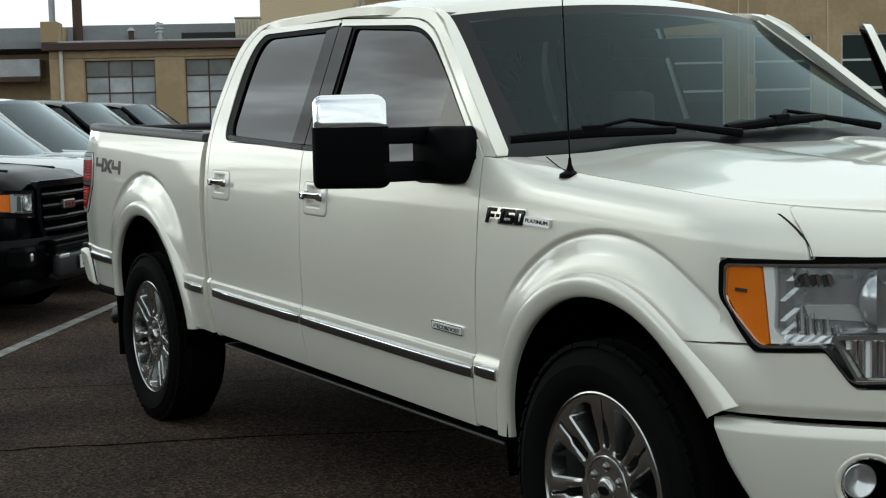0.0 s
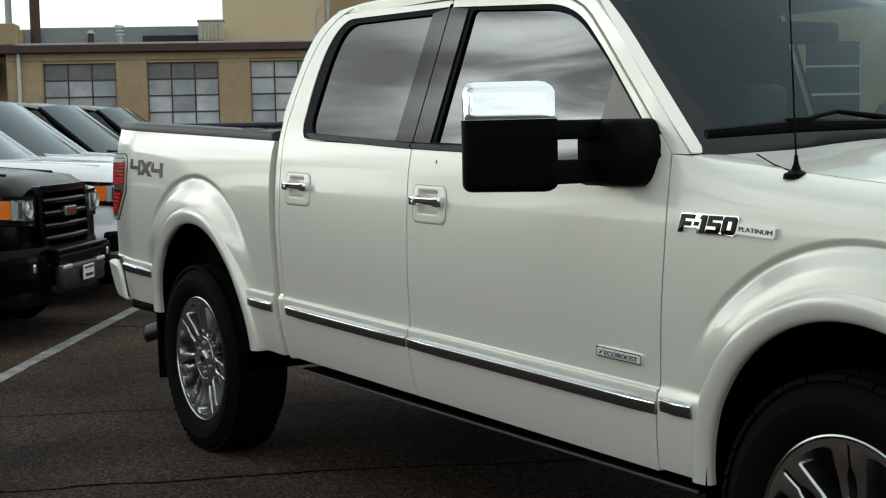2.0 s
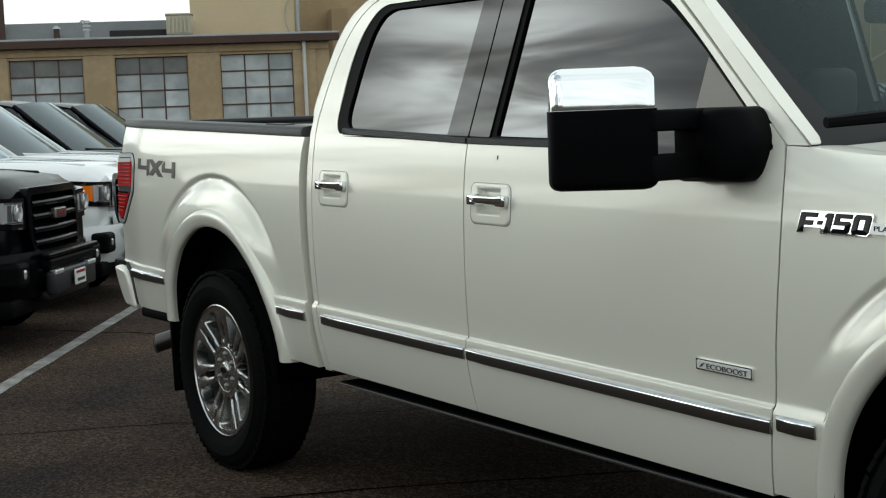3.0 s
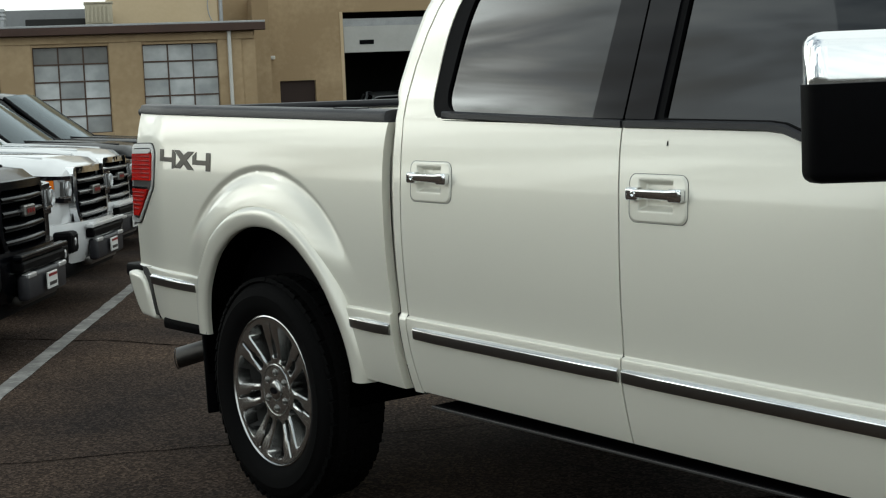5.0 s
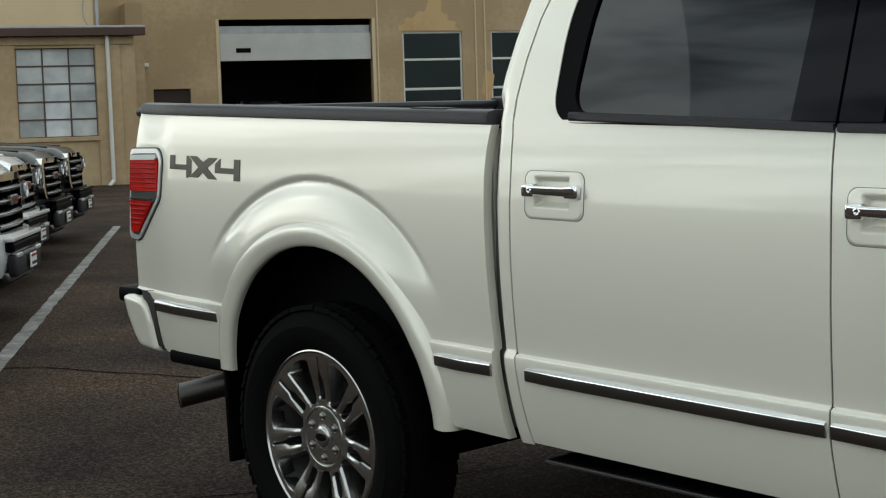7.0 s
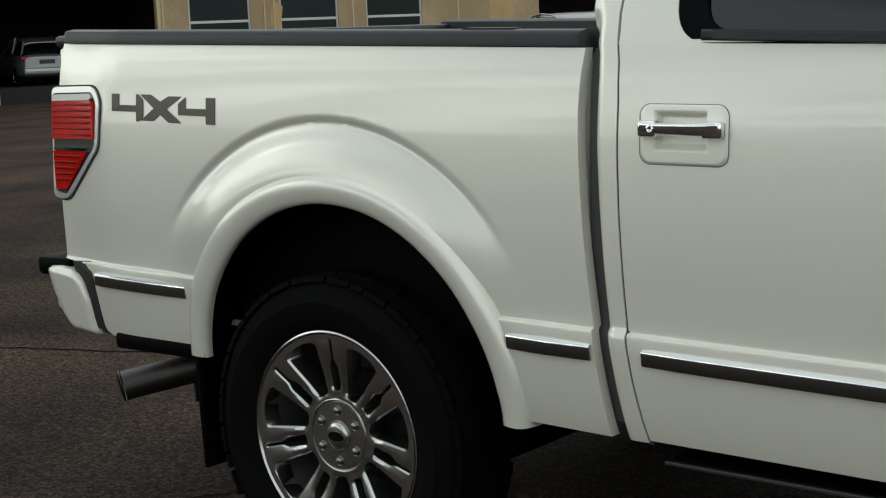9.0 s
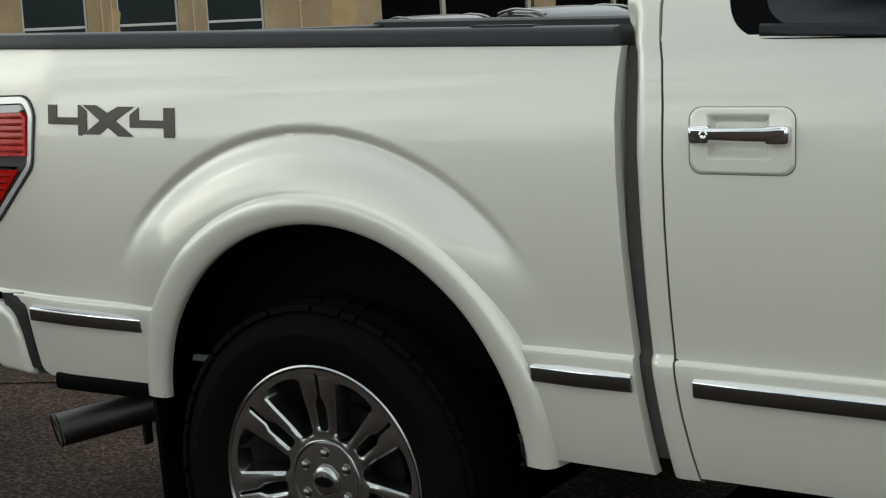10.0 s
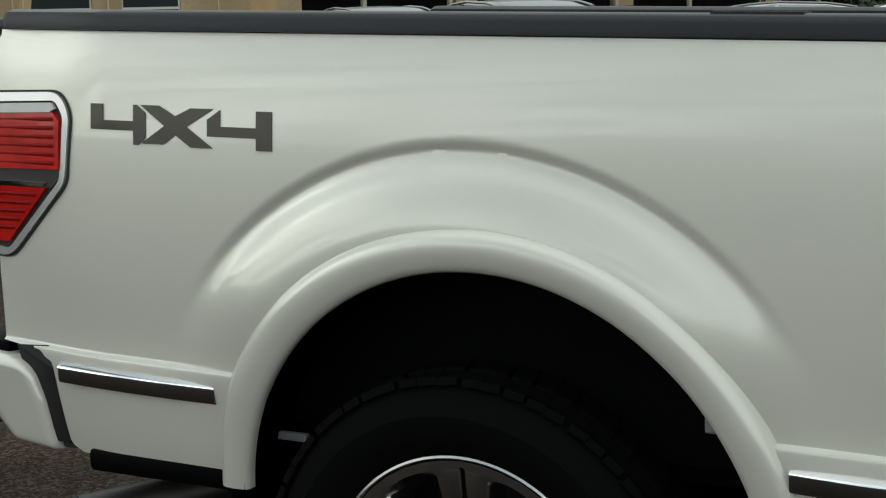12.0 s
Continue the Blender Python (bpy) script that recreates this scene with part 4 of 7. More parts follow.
        part("front_valance", bm, PEARL, truck, "white panel above the bumper", True, 40)
        bm = bmesh.new()
        flare(bm, ARCHES[1], side, 27.5, 178, 0.0, 0.0)
        part("wheel_arch_flare", bm, PEARL, wing, "white wheel arch lip", True, 50)
        moulding(wing, (3.066, 3.182), side, 0.012)
        # wheel wells, their deep shade put into a near-black colour
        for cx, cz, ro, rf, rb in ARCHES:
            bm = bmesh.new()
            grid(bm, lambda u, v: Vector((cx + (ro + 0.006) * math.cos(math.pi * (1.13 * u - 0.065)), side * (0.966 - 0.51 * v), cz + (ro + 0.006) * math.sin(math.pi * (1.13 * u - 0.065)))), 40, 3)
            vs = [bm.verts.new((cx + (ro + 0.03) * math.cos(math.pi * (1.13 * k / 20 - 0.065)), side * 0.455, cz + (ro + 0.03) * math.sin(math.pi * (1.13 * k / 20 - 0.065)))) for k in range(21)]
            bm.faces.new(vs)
            part("wheel_well", bm, SHADE_BLACK, truck, "wheel well liner blackened as shade", True)
        ledge = boxed(-0.36, 0.40, side * 0.70, side * 0.80, 0.862, 0.905, 0.008)
        part("inner_ledge", ledge, STEEL_DARK, truck, "dark inner panel edge in the wheel well")
        part("arch_bracket", boxed(0.405, 0.425, side * 0.84, side * 0.90, 0.735, 0.765, 0.004), GALV, truck, "small metal bracket")
    # doors; the far front one stands ajar
    for side in (-1, 1):
        for front in (False, True):
            door_ob = door(truck, front, side)
            if side > 0 and front:
                door_ob.matrix_basis = Matrix.Translation((3.10, 0.97, 0)) @ Matrix.Rotation(radians(-44), 4, "Z") @ Matrix.Translation((-3.10, -0.97, 0))
    # inner shell that closes the cab and the engine bay
    bm = bmesh.new()
    box(bm, 0.86, 3.12, -0.86, 0.86, 0.50, 0.60)
    box(bm, 0.86, 0.90, -0.90, 0.90, 0.60, 1.32)
    box(bm, 3.06, 3.16, -0.90, 0.90, 0.60, 1.22)
    part("cab_floor", bm, SHADE_BLACK, truck, "dark cab floor and bulkheads")
    for side in (-1, 1):
        part("door_card", boxed(0.91, 3.04, side * 0.86, side * 0.895, 0.60, 1.30), DASH, truck, "dark door trim")
    part("bed_floor", boxed(-0.95, 0.745, -0.80, 0.80, 0.62, 0.70), BLACK_PLASTIC, truck, "black load bed floor")
    part("bed_headboard", boxed(0.70, 0.745, -0.83, 0.83, 0.702, 1.345, 0.01), BLACK_PLASTIC, truck, "black load bed headboard", True)
    for s in (-1, 1):
        part("bed_wall", boxed(-1.0, 0.698, s * 0.802, s * 0.835, 0.66, 1.33), BLACK_PLASTIC, truck, "black load bed inner wall")
        part("wheel_box", boxed(-0.42, 0.50, s * 0.55, s * 0.80, 0.702, 0.95, 0.05), BLACK_PLASTIC, truck, "black wheel box in the load bed", True)
    bm = bmesh.new()
    box(bm, -1.30, 4.45, -0.42, -0.34, 0.42, 0.56, 0.01)
    box(bm, -1.30, 4.45, 0.34, 0.42, 0.42, 0.56, 0.01)
    for x in (-1.0, 0.8, 1.6, 2.6, 4.2):
        box(bm, x - 0.05, x + 0.05, -0.36, 0.36, 0.45, 0.54)
    tube(bm, (0, -0.75, 0.40), (0, 0.75, 0.40), 0.055)
    tube(bm, (3.67, -0.75, 0.40), (3.67, 0.75, 0.40), 0.045)
    # added underbody blocks: they stop far-side light so the ground beneath stays dark
    for x0, x1, y0, z0, nm, words in ((-0.95, -0.45, -0.35, 0.36, "rear_light_block", "dark block added under the load bed against light"), (0.52, 2.30, -0.15, 0.23, "cab_light_block", "dark block added under the cab against far-side light"), (2.32, 3.16, -0.20, 0.25, "mid_light_block", "dark block added under the footwell against far-side light"), (4.12, 4.50, -0.72, 0.30, "front_light_block", "dark block added under the engine against light")):
        part(nm, boxed(x0, x1, y0, 0.74, z0, 0.49, 0.04), SHADE_BLACK, truck, words)
    part("centre_light_block", boxed(-0.40, 4.10, -0.28, 0.28, 0.50, 0.60, 0.03), SHADE_BLACK, truck, "dark block added along the underbody against light")
    part("chassis", bm, STEEL_DARK, truck, "dark steel chassis rails and axles")
    # tailgate and rear bumper
    bm = boxed(-1.055, -0.985, -0.885, 0.885, 0.78, 1.385, 0.012)
    tg = part("tailgate", bm, PEARL, truck, "white tailgate", True)
    bm = boxed(-1.075, -0.965, -0.885, 0.885, 1.385, 1.418, 0.012)
    part("tailgate_cap", bm, RAIL_CAP, tg, "dark plastic tailgate cap", True)
    bm = bmesh.new()
    prof = [(-0.965, 0.745), (-1.10, 0.760), (-1.155, 0.752), (-1.180, 0.700), (-1.165, 0.630), (-1.10, 0.588), (-0.990, 0.565)]
    def bump(u, v):
        k = min(int(v * 6), 5)
        t = v * 6 - k
        x = prof[k][0] * (1 - t) + prof[k + 1][0] * t
        z = prof[k][1] * (1 - t) + prof[k + 1][1] * t
        y = -0.90 + 1.80 * u
        e = max(abs(y) - 0.80, 0) / 0.185
        return Vector((x + 0.145 * e ** 2.2, y * (1 - 0.012 * e * abs(v - 0.5)), z + 0.006 * e))
    grid(bm, bump, 60, 12)
    thicken(bm, Vector((0.05, 0, 0)))
    rb = part("rear_bumper", bm, PEARL, truck, "white wrap-round rear bumper", True, 45)
    for s in (-1, 1):
        def end_cap(u, v):
            left = interp(v, [(0, -1.055), (0.25, -1.100), (0.6, -1.132), (1.0, -1.140)])
            right = interp(v, [(0, -0.900), (0.6, -0.918), (0.88, -0.936), (1.0, -0.955)])
            x = left + (right - left) * u
            z = interp(u, [(0, 0.585), (0.5, 0.578), (1, 0.570)]) + (interp(u, [(0, 0.752), (0.5, 0.764), (0.85, 0.760), (1, 0.752)]) - 0.578) * v
            e = min(1.0, min(v, 1 - v) / 0.10)
            f = min(1.0, (1 - u) / 0.10)
            round_in = 0.022 * (1 - math.sqrt(1 - (1 - e) ** 2)) + 0.018 * (1 - math.sqrt(1 - (1 - f) ** 2))
            wrap = 0.085 * max(0, (0.45 - u) / 0.45) ** 2.2
            return Vector((x, s * (0.972 - round_in - wrap - 0.022 * (1 - v)), z))
        bm = bmesh.new()
        grid(bm, end_cap, 40, 30)
        thicken(bm, Vector((0.0, -s * 0.05, 0)))
        part("bumper_corner", bm, PEARL, rb, "white rounded bumper end", True, 60)
    bm = boxed(-1.172, -1.02, -0.935, 0.935, 0.728, 0.786, 0.016)
    part("step_pad", bm, BLACK_PLASTIC, rb, "black plastic step pad", True)
    for s in (-1, 1):
        part("bumper_bracket", boxed(-0.99, -0.84, s * 0.86, s * 0.925, 0.575, 0.770, 0.006), SEAM_GREY, rb, "grey bracket in the bumper gap")
        # dark plate laid over the body to imitate the shaded slot
        part("bumper_gap_shade", plate(bmesh.new(), [[(-0.985, 0.782), (-0.902, 0.786), (-0.885, 0.745), (-0.874, 0.66), (-0.866, 0.592), (-0.935, 0.592)]], lambda a, b: (a, s * (side_y(a, b) + 0.003), b), (0, -s * 0.03, 0)), STEEL_DARK, rb, "dark plate for the shaded gap between bumper and bed side")
    bm = bmesh.new()
    tube(bm, (-0.955, -0.825, 0.394), (-0.55, -0.735, 0.505), 0.042, 28, caps=False)
    tube(bm, (-0.953, -0.8246, 0.3945), (-0.55, -0.735, 0.505), 0.038, 28, caps=False)
    lathe(bm, [(0.0425, 0.0), (0.0440, 0.004), (0.0425, 0.009), (0.038, 0.006)], 28, look((-0.959, -0.826, 0.393), (-0.55, -0.735, 0.505)))
    # slash-cut end that opens outwards
    for v in bm.verts:
        if v.co.x < -0.86:
            v.co.x += (-0.825 - v.co.y) * 1.25
    ex = part("exhaust_tip", bm, STEEL, truck, "dull steel exhaust tailpipe", True, 50)
    part("exhaust_hanger", boxed(-0.72, -0.71, -0.76, -0.73, 0.36, 0.42, 0.003), STEEL_DARK, ex)
    for s in (-1, 1):
        bm = boxed(-0.440, -0.425, s * 0.70, s * 0.965, 0.255, 0.60, 0.006)
        bmesh.ops.transform(bm, matrix=Matrix.Translation((-0.435, 0, 0)) @ Matrix.Rotation(radians(-2.5), 4, "Y") @ Matrix.Translation((0.420, 0, 0)), verts=bm.verts)
        part("mud_flap", bm, BLACK_PLASTIC, truck, "black rubber mud flap", True)
        part("mud_flap_bracket", boxed(-0.455, -0.36, s * 0.86, s * 0.875, 0.630, 0.645, 0.003), GALV, truck)
    # retracted side step
    for s in (-1, 1):
        bm = boxed(0.935, 3.16, s * 0.70, s * 0.930, -0.008, 0.006, 0.005)
        for v in bm.verts:
            v.co.z += 0.480 - 0.014 * v.co.x
        step = part("side_step", bm, BLACK_PLASTIC, truck, "black side step tucked under the sill", True)
        # lighter strip: the highlight along the step's edge, put in as colour
        bm = boxed(0.930, 3.165, s * 0.9305, s * 0.938, -0.005, 0.003, 0.002)
        for v in bm.verts:
            v.co.z += 0.480 - 0.014 * v.co.x
        part("step_edge", bm, GRAPHITE, step, "thin lighter strip for the highlight on the step edge")
    # roof
    def roof(u, v):
        s = 2 * v - 1
        xr = 0.96 + 1.440 * u
        x = xr + 0.13 * (1 - s * s) * smooth01((u - 0.4) / 0.6)
        w = interp(xr, [(0.96, 0.735), (1.15, 0.752), (2.10, 0.765), (2.30, 0.735), (2.40, 0.672)])
        ze = interp(xr, [(0.96, 1.790), (1.10, 1.822), (1.85, 1.824), (2.15, 1.808), (2.30, 1.786), (2.40, 1.750)])
        return Vector((x, s * w, ze + (0.062 - 0.016 * smooth01((u - 0.7) / 0.3)) * (1 - abs(s) ** 2.3) * smooth01((x - 0.93) / 0.25)))
    bm = bmesh.new()
    grid(bm, roof, 34, 28)
    thicken(bm, Vector((0, 0, -0.03)))
    rf = part("roof", bm, PEARL, truck, "white roof", True, 50)
    bm = bmesh.new()
    lathe(bm, [(0.055, 0), (0.05, 0.012), (0.03, 0.028), (0.0001, 0.032)], 24, Matrix.Translation((2.30, -0.10, 1.868)) @ Matrix.Diagonal((1.3, 0.7, 1, 1)))
    part("roof_aerial", bm, BLACK_PLASTIC, rf, "small black roof aerial", True)
    # rear window wall
    bm = bmesh.new()
    zz = lambda v: 0.55 + 1.26 * v
    grid(bm, lambda u, v: Vector((interp(zz(v), [(0.55, 0.850), (1.27, 0.840), (1.40, 0.790), (1.46, 0.780), (1.56, 0.800), (1.66, 0.842), (1.81, 0.965)]), (interp(zz(v), PROFILE) - 0.05) * (2 * u - 1), zz(v))), 8, 40)
    part("cab_back", bm, PEARL, truck, "white cab back panel", True, 50)
    bm = bmesh.new()
    grid(bm, lambda u, v: Vector((0.800 + 0.10 * v ** 2, (-0.68 + 0.05 * v) * (1 - 2 * u), 1.42 + 0.32 * v)), 4, 6)
    part("rear_window", bm, TINT_DARK, truck, "dark rear window")
    # windscreen with a dark border
    def ws(u, v):
        s = 2 * u - 1
        edge = screen_edge(v, 1)
        return Vector((edge.x + (1 - s * s) * (0.26 - 0.13 * v), s * edge.y, edge.z + 0.040 * (1 - s * s) * v))
    bm = bmesh.new()
    grid(bm, lambda u, v: ws(0.055 + 0.89 * u, 0.12 + 0.815 * v), 28, 14)
    part("windscreen", bm, TINT_LIGHT, truck, "clear windscreen", True)
    bm = bmesh.new()
    for u0, u1, v0, v1 in ((0, 0.055, 0, 1), (0.945, 1, 0, 1), (0.055, 0.945, 0, 0.12), (0.055, 0.945, 0.935, 1)):
        grid(bm, lambda u, v: ws(u0 + (u1 - u0) * u, v0 + (v1 - v0) * v), 24, 12)
    part("windscreen_border", bm, FRIT, truck, "black windscreen border", True)
    # cowl and bonnet
    bm = bmesh.new()
    grid(bm, lambda u, v: Vector((3.07 + 0.16 * v + (1 - (2 * u - 1) ** 2) * 0.24, 0.875 * (2 * u - 1), 1.266 - 0.012 * v)), 24, 4)
    part("cowl", bm, BLACK_PLASTIC, truck, "black cowl panel", True)
    def bonnet(u, v):
        s = 2 * v - 1
        s = math.copysign(1 - (1 - abs(s)) ** 1.3, s)
        y = s * 0.876
        nose_x = 4.0 + 0.6 * math.sqrt(max(0.955 - 0.08 - abs(y), 0) / 0.36) if abs(y) > 0.592 else 4.6 + 0.05 * (1 - (y / 0.592) ** 2)
        nose_x = max(nose_x, 4.0) - 0.05 * smooth01((0.58 - abs(y)) / 0.3)
        back = 3.125 + (1 - s * s) * 0.22
        x = back + (nose_x - back) * u
        ridge = 0.012 * smooth01((abs(s) - 0.22) / 0.12) * smooth01((0.80 - abs(s)) / 0.35)
        crown = 0.046 * (1 - abs(s) ** 2.2) + ridge
        front = 1 - 0.75 * smooth01((x - nose_x + 0.10) / 0.10)
        return Vector((x, y, BONNET_EDGE(x) + crown * front))
    bm = bmesh.new()
    grid(bm, bonnet, 60, 72)
    thicken(bm, Vector((0, 0, -0.02)))
    hood = part("bonnet", bm, PEARL, truck, "pearl white bonnet with raised shoulders", True, 50)
    # wipers
    for a, m0, b, peak, foot in (((3.150, -0.888, 1.338), (3.222, -0.637, 1.353), (3.285, -0.377, 1.352), (3.212, -0.491, 1.388), (3.330, -0.152, 1.338)),
                                 ((3.300, -0.189, 1.354), (3.290, 0.040, 1.372), (3.262, 0.249, 1.380), (3.242, 0.110, 1.404), (3.268, 0.500, 1.346))):
        a, m0, b, peak, foot = (Vector(p) for p in (a, m0, b, peak, foot))
        bm = bmesh.new()
        tube(bm, a, m0, 0.013, 8, 0.017)
        tube(bm, m0, b, 0.017, 8, 0.012)
        box(bm, -0.035, 0.035, -0.016, 0.016, -0.012, 0.022, 0.006, 2, m=Matrix.Translation(m0) @ (b - a).to_track_quat("X", "Z").to_matrix().to_4x4())
        wi = part("wiper_blade", bm, BLACK_PLASTIC, truck, "black wiper blade")
        bm = bmesh.new()
        tube(bm, m0 + Vector((0.01, 0, 0.015)), peak, 0.006, 8)
        tube(bm, peak, foot, 0.006, 8, 0.014)
        part("wiper_arm", bm, BLACK_PLASTIC, wi)
    # whip aerial with magnetic foot
    bm = bmesh.new()
    ax, ay, az = 3.455, -0.885, 1.232
    lathe(bm, [(0.031, 0), (0.029, 0.011), (0.012, 0.020), (0.006, 0.036), (0.004, 0.055)], 20, Matrix.Translation((ax, ay, az)))
    an = part("aerial_foot", bm, BLACK_PLASTIC, truck, "black magnetic aerial foot", True)
    bm = bmesh.new()
    tube(bm, (ax, ay, az + 0.05), (ax - 0.03, ay, az + 0.62), 0.0024, 8, 0.0016)
    part("aerial_whip", bm, BLACK_PLASTIC, an, "thin black whip aerial")
    bm = bmesh.new()
    tube(bm, (ax, ay, az + 0.012), (ax - 0.09, ay + 0.02, az + 0.030), 0.002, 6)
    tube(bm, (ax - 0.09, ay + 0.02, az + 0.030), (ax - 0.16, ay + 0.03, az + 0.055), 0.002, 6)
    part("aerial_lead", bm, BLACK_PLASTIC, an)
    # front end: bumper, grille, lamps
    bm = bmesh.new()
    def bumper_edge(z):
        return 4.112 + 0.50 * (0.675 - z)
    def fb(u, v, sd):
        z = 0.385 + 0.290 * v
        x = bumper_edge(z) + (4.62 - bumper_edge(z)) * u
        roll = 0.014 * smooth01((v - 0.90) / 0.10) ** 2 + 0.05 * (1 - v) ** 2 + 0.012 * smooth01((0.03 - u) / 0.03) ** 2
        return Vector((x, sd * (side_y(x, 0.80) + 0.012 - bulge(x, 0.80) - roll), z))
    for sd in (-1, 1):
        grid(bm, lambda u, v: fb(u, v, sd), 60, 30)
    grid(bm, lambda u, v: Vector((4.62 + 0.06 * math.sin(math.pi * u) - 0.05 * (1 - v) ** 2, 0.585 * (2 * u - 1), 0.385 + 0.290 * v)), 20, 12)
    border = [e for e in bm.edges if e.is_boundary]
    r = bmesh.ops.extrude_edge_only(bm, edges=border)
    for v in (g for g in r["geom"] if isinstance(g, bmesh.types.BMVert)):
        v.co.y *= 0.95
    # round openings for the fog lamps
    fog = [Vector((4.452, sd * 0.761, 0.542)) for sd in (-1, 1)]
    bmesh.ops.delete(bm, geom=[f for f in bm.faces if min((f.calc_center_median() - c).length for c in fog) < 0.071], context="FACES")
    fbm = part("front_bumper", bm, PEARL, truck, "white front bumper", True, 60)
    for c in fog:
        s = math.copysign(1, c.y)
        m = look(c, c - Vector((0.67, s * 0.735, -0.09)))
        bm = bmesh.new()
        lathe(bm, [(0.084, -0.007), (0.079, 0.0012), (0.071, 0.0015), (0.0635, -0.006), (0.062, -0.02)], 48, m)
        part("fog_lamp_surround", bm, PEARL, fbm, "white rolled edge round the fog lamp", True, 60)
        bm = bmesh.new()
        lathe(bm, [(0.0635, -0.004), (0.0615, -0.03), (0.058, -0.075), (0.0001, -0.078)], 40, m)
        fr = part("fog_lamp_recess", bm, SHADE_BLACK, fbm, "black round fog lamp recess", True)
        e = Vector((4.411, s * 0.752, 0.546))
        bm = bmesh.new()
        lathe(bm, [(0.043, -0.022), (0.041, 0.0), (0.038, 0.001), (0.028, -0.006), (0.0001, -0.012)], 32, look(e, e - Vector((0.92, s * 0.38, 0.0))))
        part("fog_lamp", bm, REFLECTOR, fr, "round clear fog lamp", True)
    # black filler imitates the shade in the gap
    part("bumper_gap_shade", boxed(3.95, 4.5, -0.70, 0.70, 0.66, 0.70), SHADE_BLACK, truck, "dark filler for the shaded gap above the bumper")
    bm = bmesh.new()
    box(bm, 4.46, 4.52, -0.62, 0.62, 0.70, 1.03, 0.02)
    gr = part("grille", bm, SHADE_BLACK, truck, "chrome-barred grille")
    for k in range(4):
        part("grille_bar", boxed(4.50, 4.56, -0.60, 0.60, 0.75 + 0.075 * k, 0.785 + 0.075 * k, 0.01), CHROME, gr)
    bm = bmesh.new()
    lathe(bm, [(0.12, 0), (0.115, 0.02), (0.0001, 0.026)], 32, look((4.50, 0, 0.90), (0, 0, 0.90)) @ Matrix.Diagonal((1, 0.45, 1, 1)))
    part("oval_badge", bm, CHROME, gr, "", True)
    for s in (-1, 1):
        def hl(o):
            return lambda a, b: (a, s * (side_y(a, 0.90) + o), b)
        outl = [(4.152, 1.0555), (4.585, 1.066), (4.600, 0.778), (4.4265, 0.768), (4.377, 0.850), (4.233, 0.842), (4.149, 0.966)]
        rad = [0.014, 0.01, 0.01, 0.015, 0.012, 0.018, 0.02]
        def inset(d):
            cx, cz = 4.37, 0.955
            return [(a + (d if a < cx else -d) * (0.35 if abs(a - 4.4) < 0.03 else 1), b + (d if b < 0.93 else -d) * (0.45 if abs(b - 0.966) < 0.01 else 1)) for a, b in outl]
        o0, o1, o2 = rounded(outl, rad), rounded(inset(0.009), rad), rounded(inset(0.015), rad)
        def fine(loop, k=6):
            out = []
            for (a, b), (c, d) in zip(loop, loop[1:] + loop[:1]):
                n = max(1, int(math.hypot(c - a, d - b) / 0.02))
                out += [(a + (c - a) * i / n, b + (d - b) * i / n) for i in range(n)]
            return out
        lamp = part("headlamp", plate(bmesh.new(), [fine(o0), fine(o1)], hl(0.004), (0, -s * 0.06, 0)), BLACK_PLASTIC, truck, "large headlamp with amber corner and bright bezel")
        part("chrome_bezel", plate(bmesh.new(), [fine(o1), fine(o2)], hl(0.002), (0, -s * 0.05, 0)), CHROME, lamp)
        part("housing", plate(bmesh.new(), [fine(o2)], hl(-0.045), (0, -s * 0.01, 0)), REFLECTOR, lamp)
        part("amber_marker", plate(bmesh.new(), [fine(rounded([(4.168, 1.040), (4.246, 1.041), (4.2625, 0.860), (4.236, 0.858), (4.164, 0.968)], 0.008))], hl(-0.004), (0, -s * 0.03, 0)), AMBER_LENS, lamp, "", True, 60)
        part("amber_slot", plate(bmesh.new(), [[(4.186, 0.990), (4.214, 0.988), (4.214, 0.980), (4.186, 0.982)]], hl(-0.002), (0, -s * 0.003, 0)), BROWN_DARK, lamp)
        part("bright_divider", plate(bmesh.new(), [fine([(4.250, 1.043), (4.272, 1.044), (4.276, 0.98), (4.272, 0.90), (4.292, 0.864), (4.266, 0.862)])], hl(-0.006), (0, -s * 0.02, 0)), BADGE_WHITE, lamp)
        # bowl with stepped facets
        def bowl(u, v):
            a = 4.278 + 0.235 * u
            b = 0.868 + 0.172 * v
            if b < 0.895 and a > 4.38:
                b = 0.895
            k = min(u, 1 - u, v, 1 - v) * 2
            step = 0.010 * math.sin(37.0 * u) * math.sin(23.0 * v + 1.3) + 0.006 * math.sin(71.0 * u + 40.0 * v)
            return Vector((a, s * (side_y(a, 0.90) - 0.016 - 0.050 * smooth01(k * 1.8) + step * smooth01(k * 3)), b))
        bm = bmesh.new()
        grid(bm, bowl, 22, 11)
        part("reflector_bowl", bm, REFLECTOR, lamp, "bright faceted reflector")
        for k in range(13):
            a0 = 4.278 + 0.0085 * k
            h0 = 0.872
            h1 = h0 + 0.085 - 0.004 * k + 0.012 * math.sin(k * 2.1)
            part("lens_flute", plate(bmesh.new(), [[(a0, h0), (a0 + 0.005, h0), (a0 + 0.003 - 0.0006 * k, h1), (a0 - 0.001, h1)]], hl(-0.030), (0, -s * 0.004, 0)), CHROME if k % 2 else BADGE_WHITE, lamp)
        for k in range(8):
            a0 = 4.285 + 0.011 * k
            part("lens_flute", plate(bmesh.new(), [[(a0, 1.030), (a0 + 0.007, 1.032), (a0 + 0.014, 1.000 + 0.006 * (k % 3)), (a0 + 0.006, 0.995)]], hl(-0.028), (0, -s * 0.004, 0)), CHROME if k % 2 else GRAPHITE, lamp)
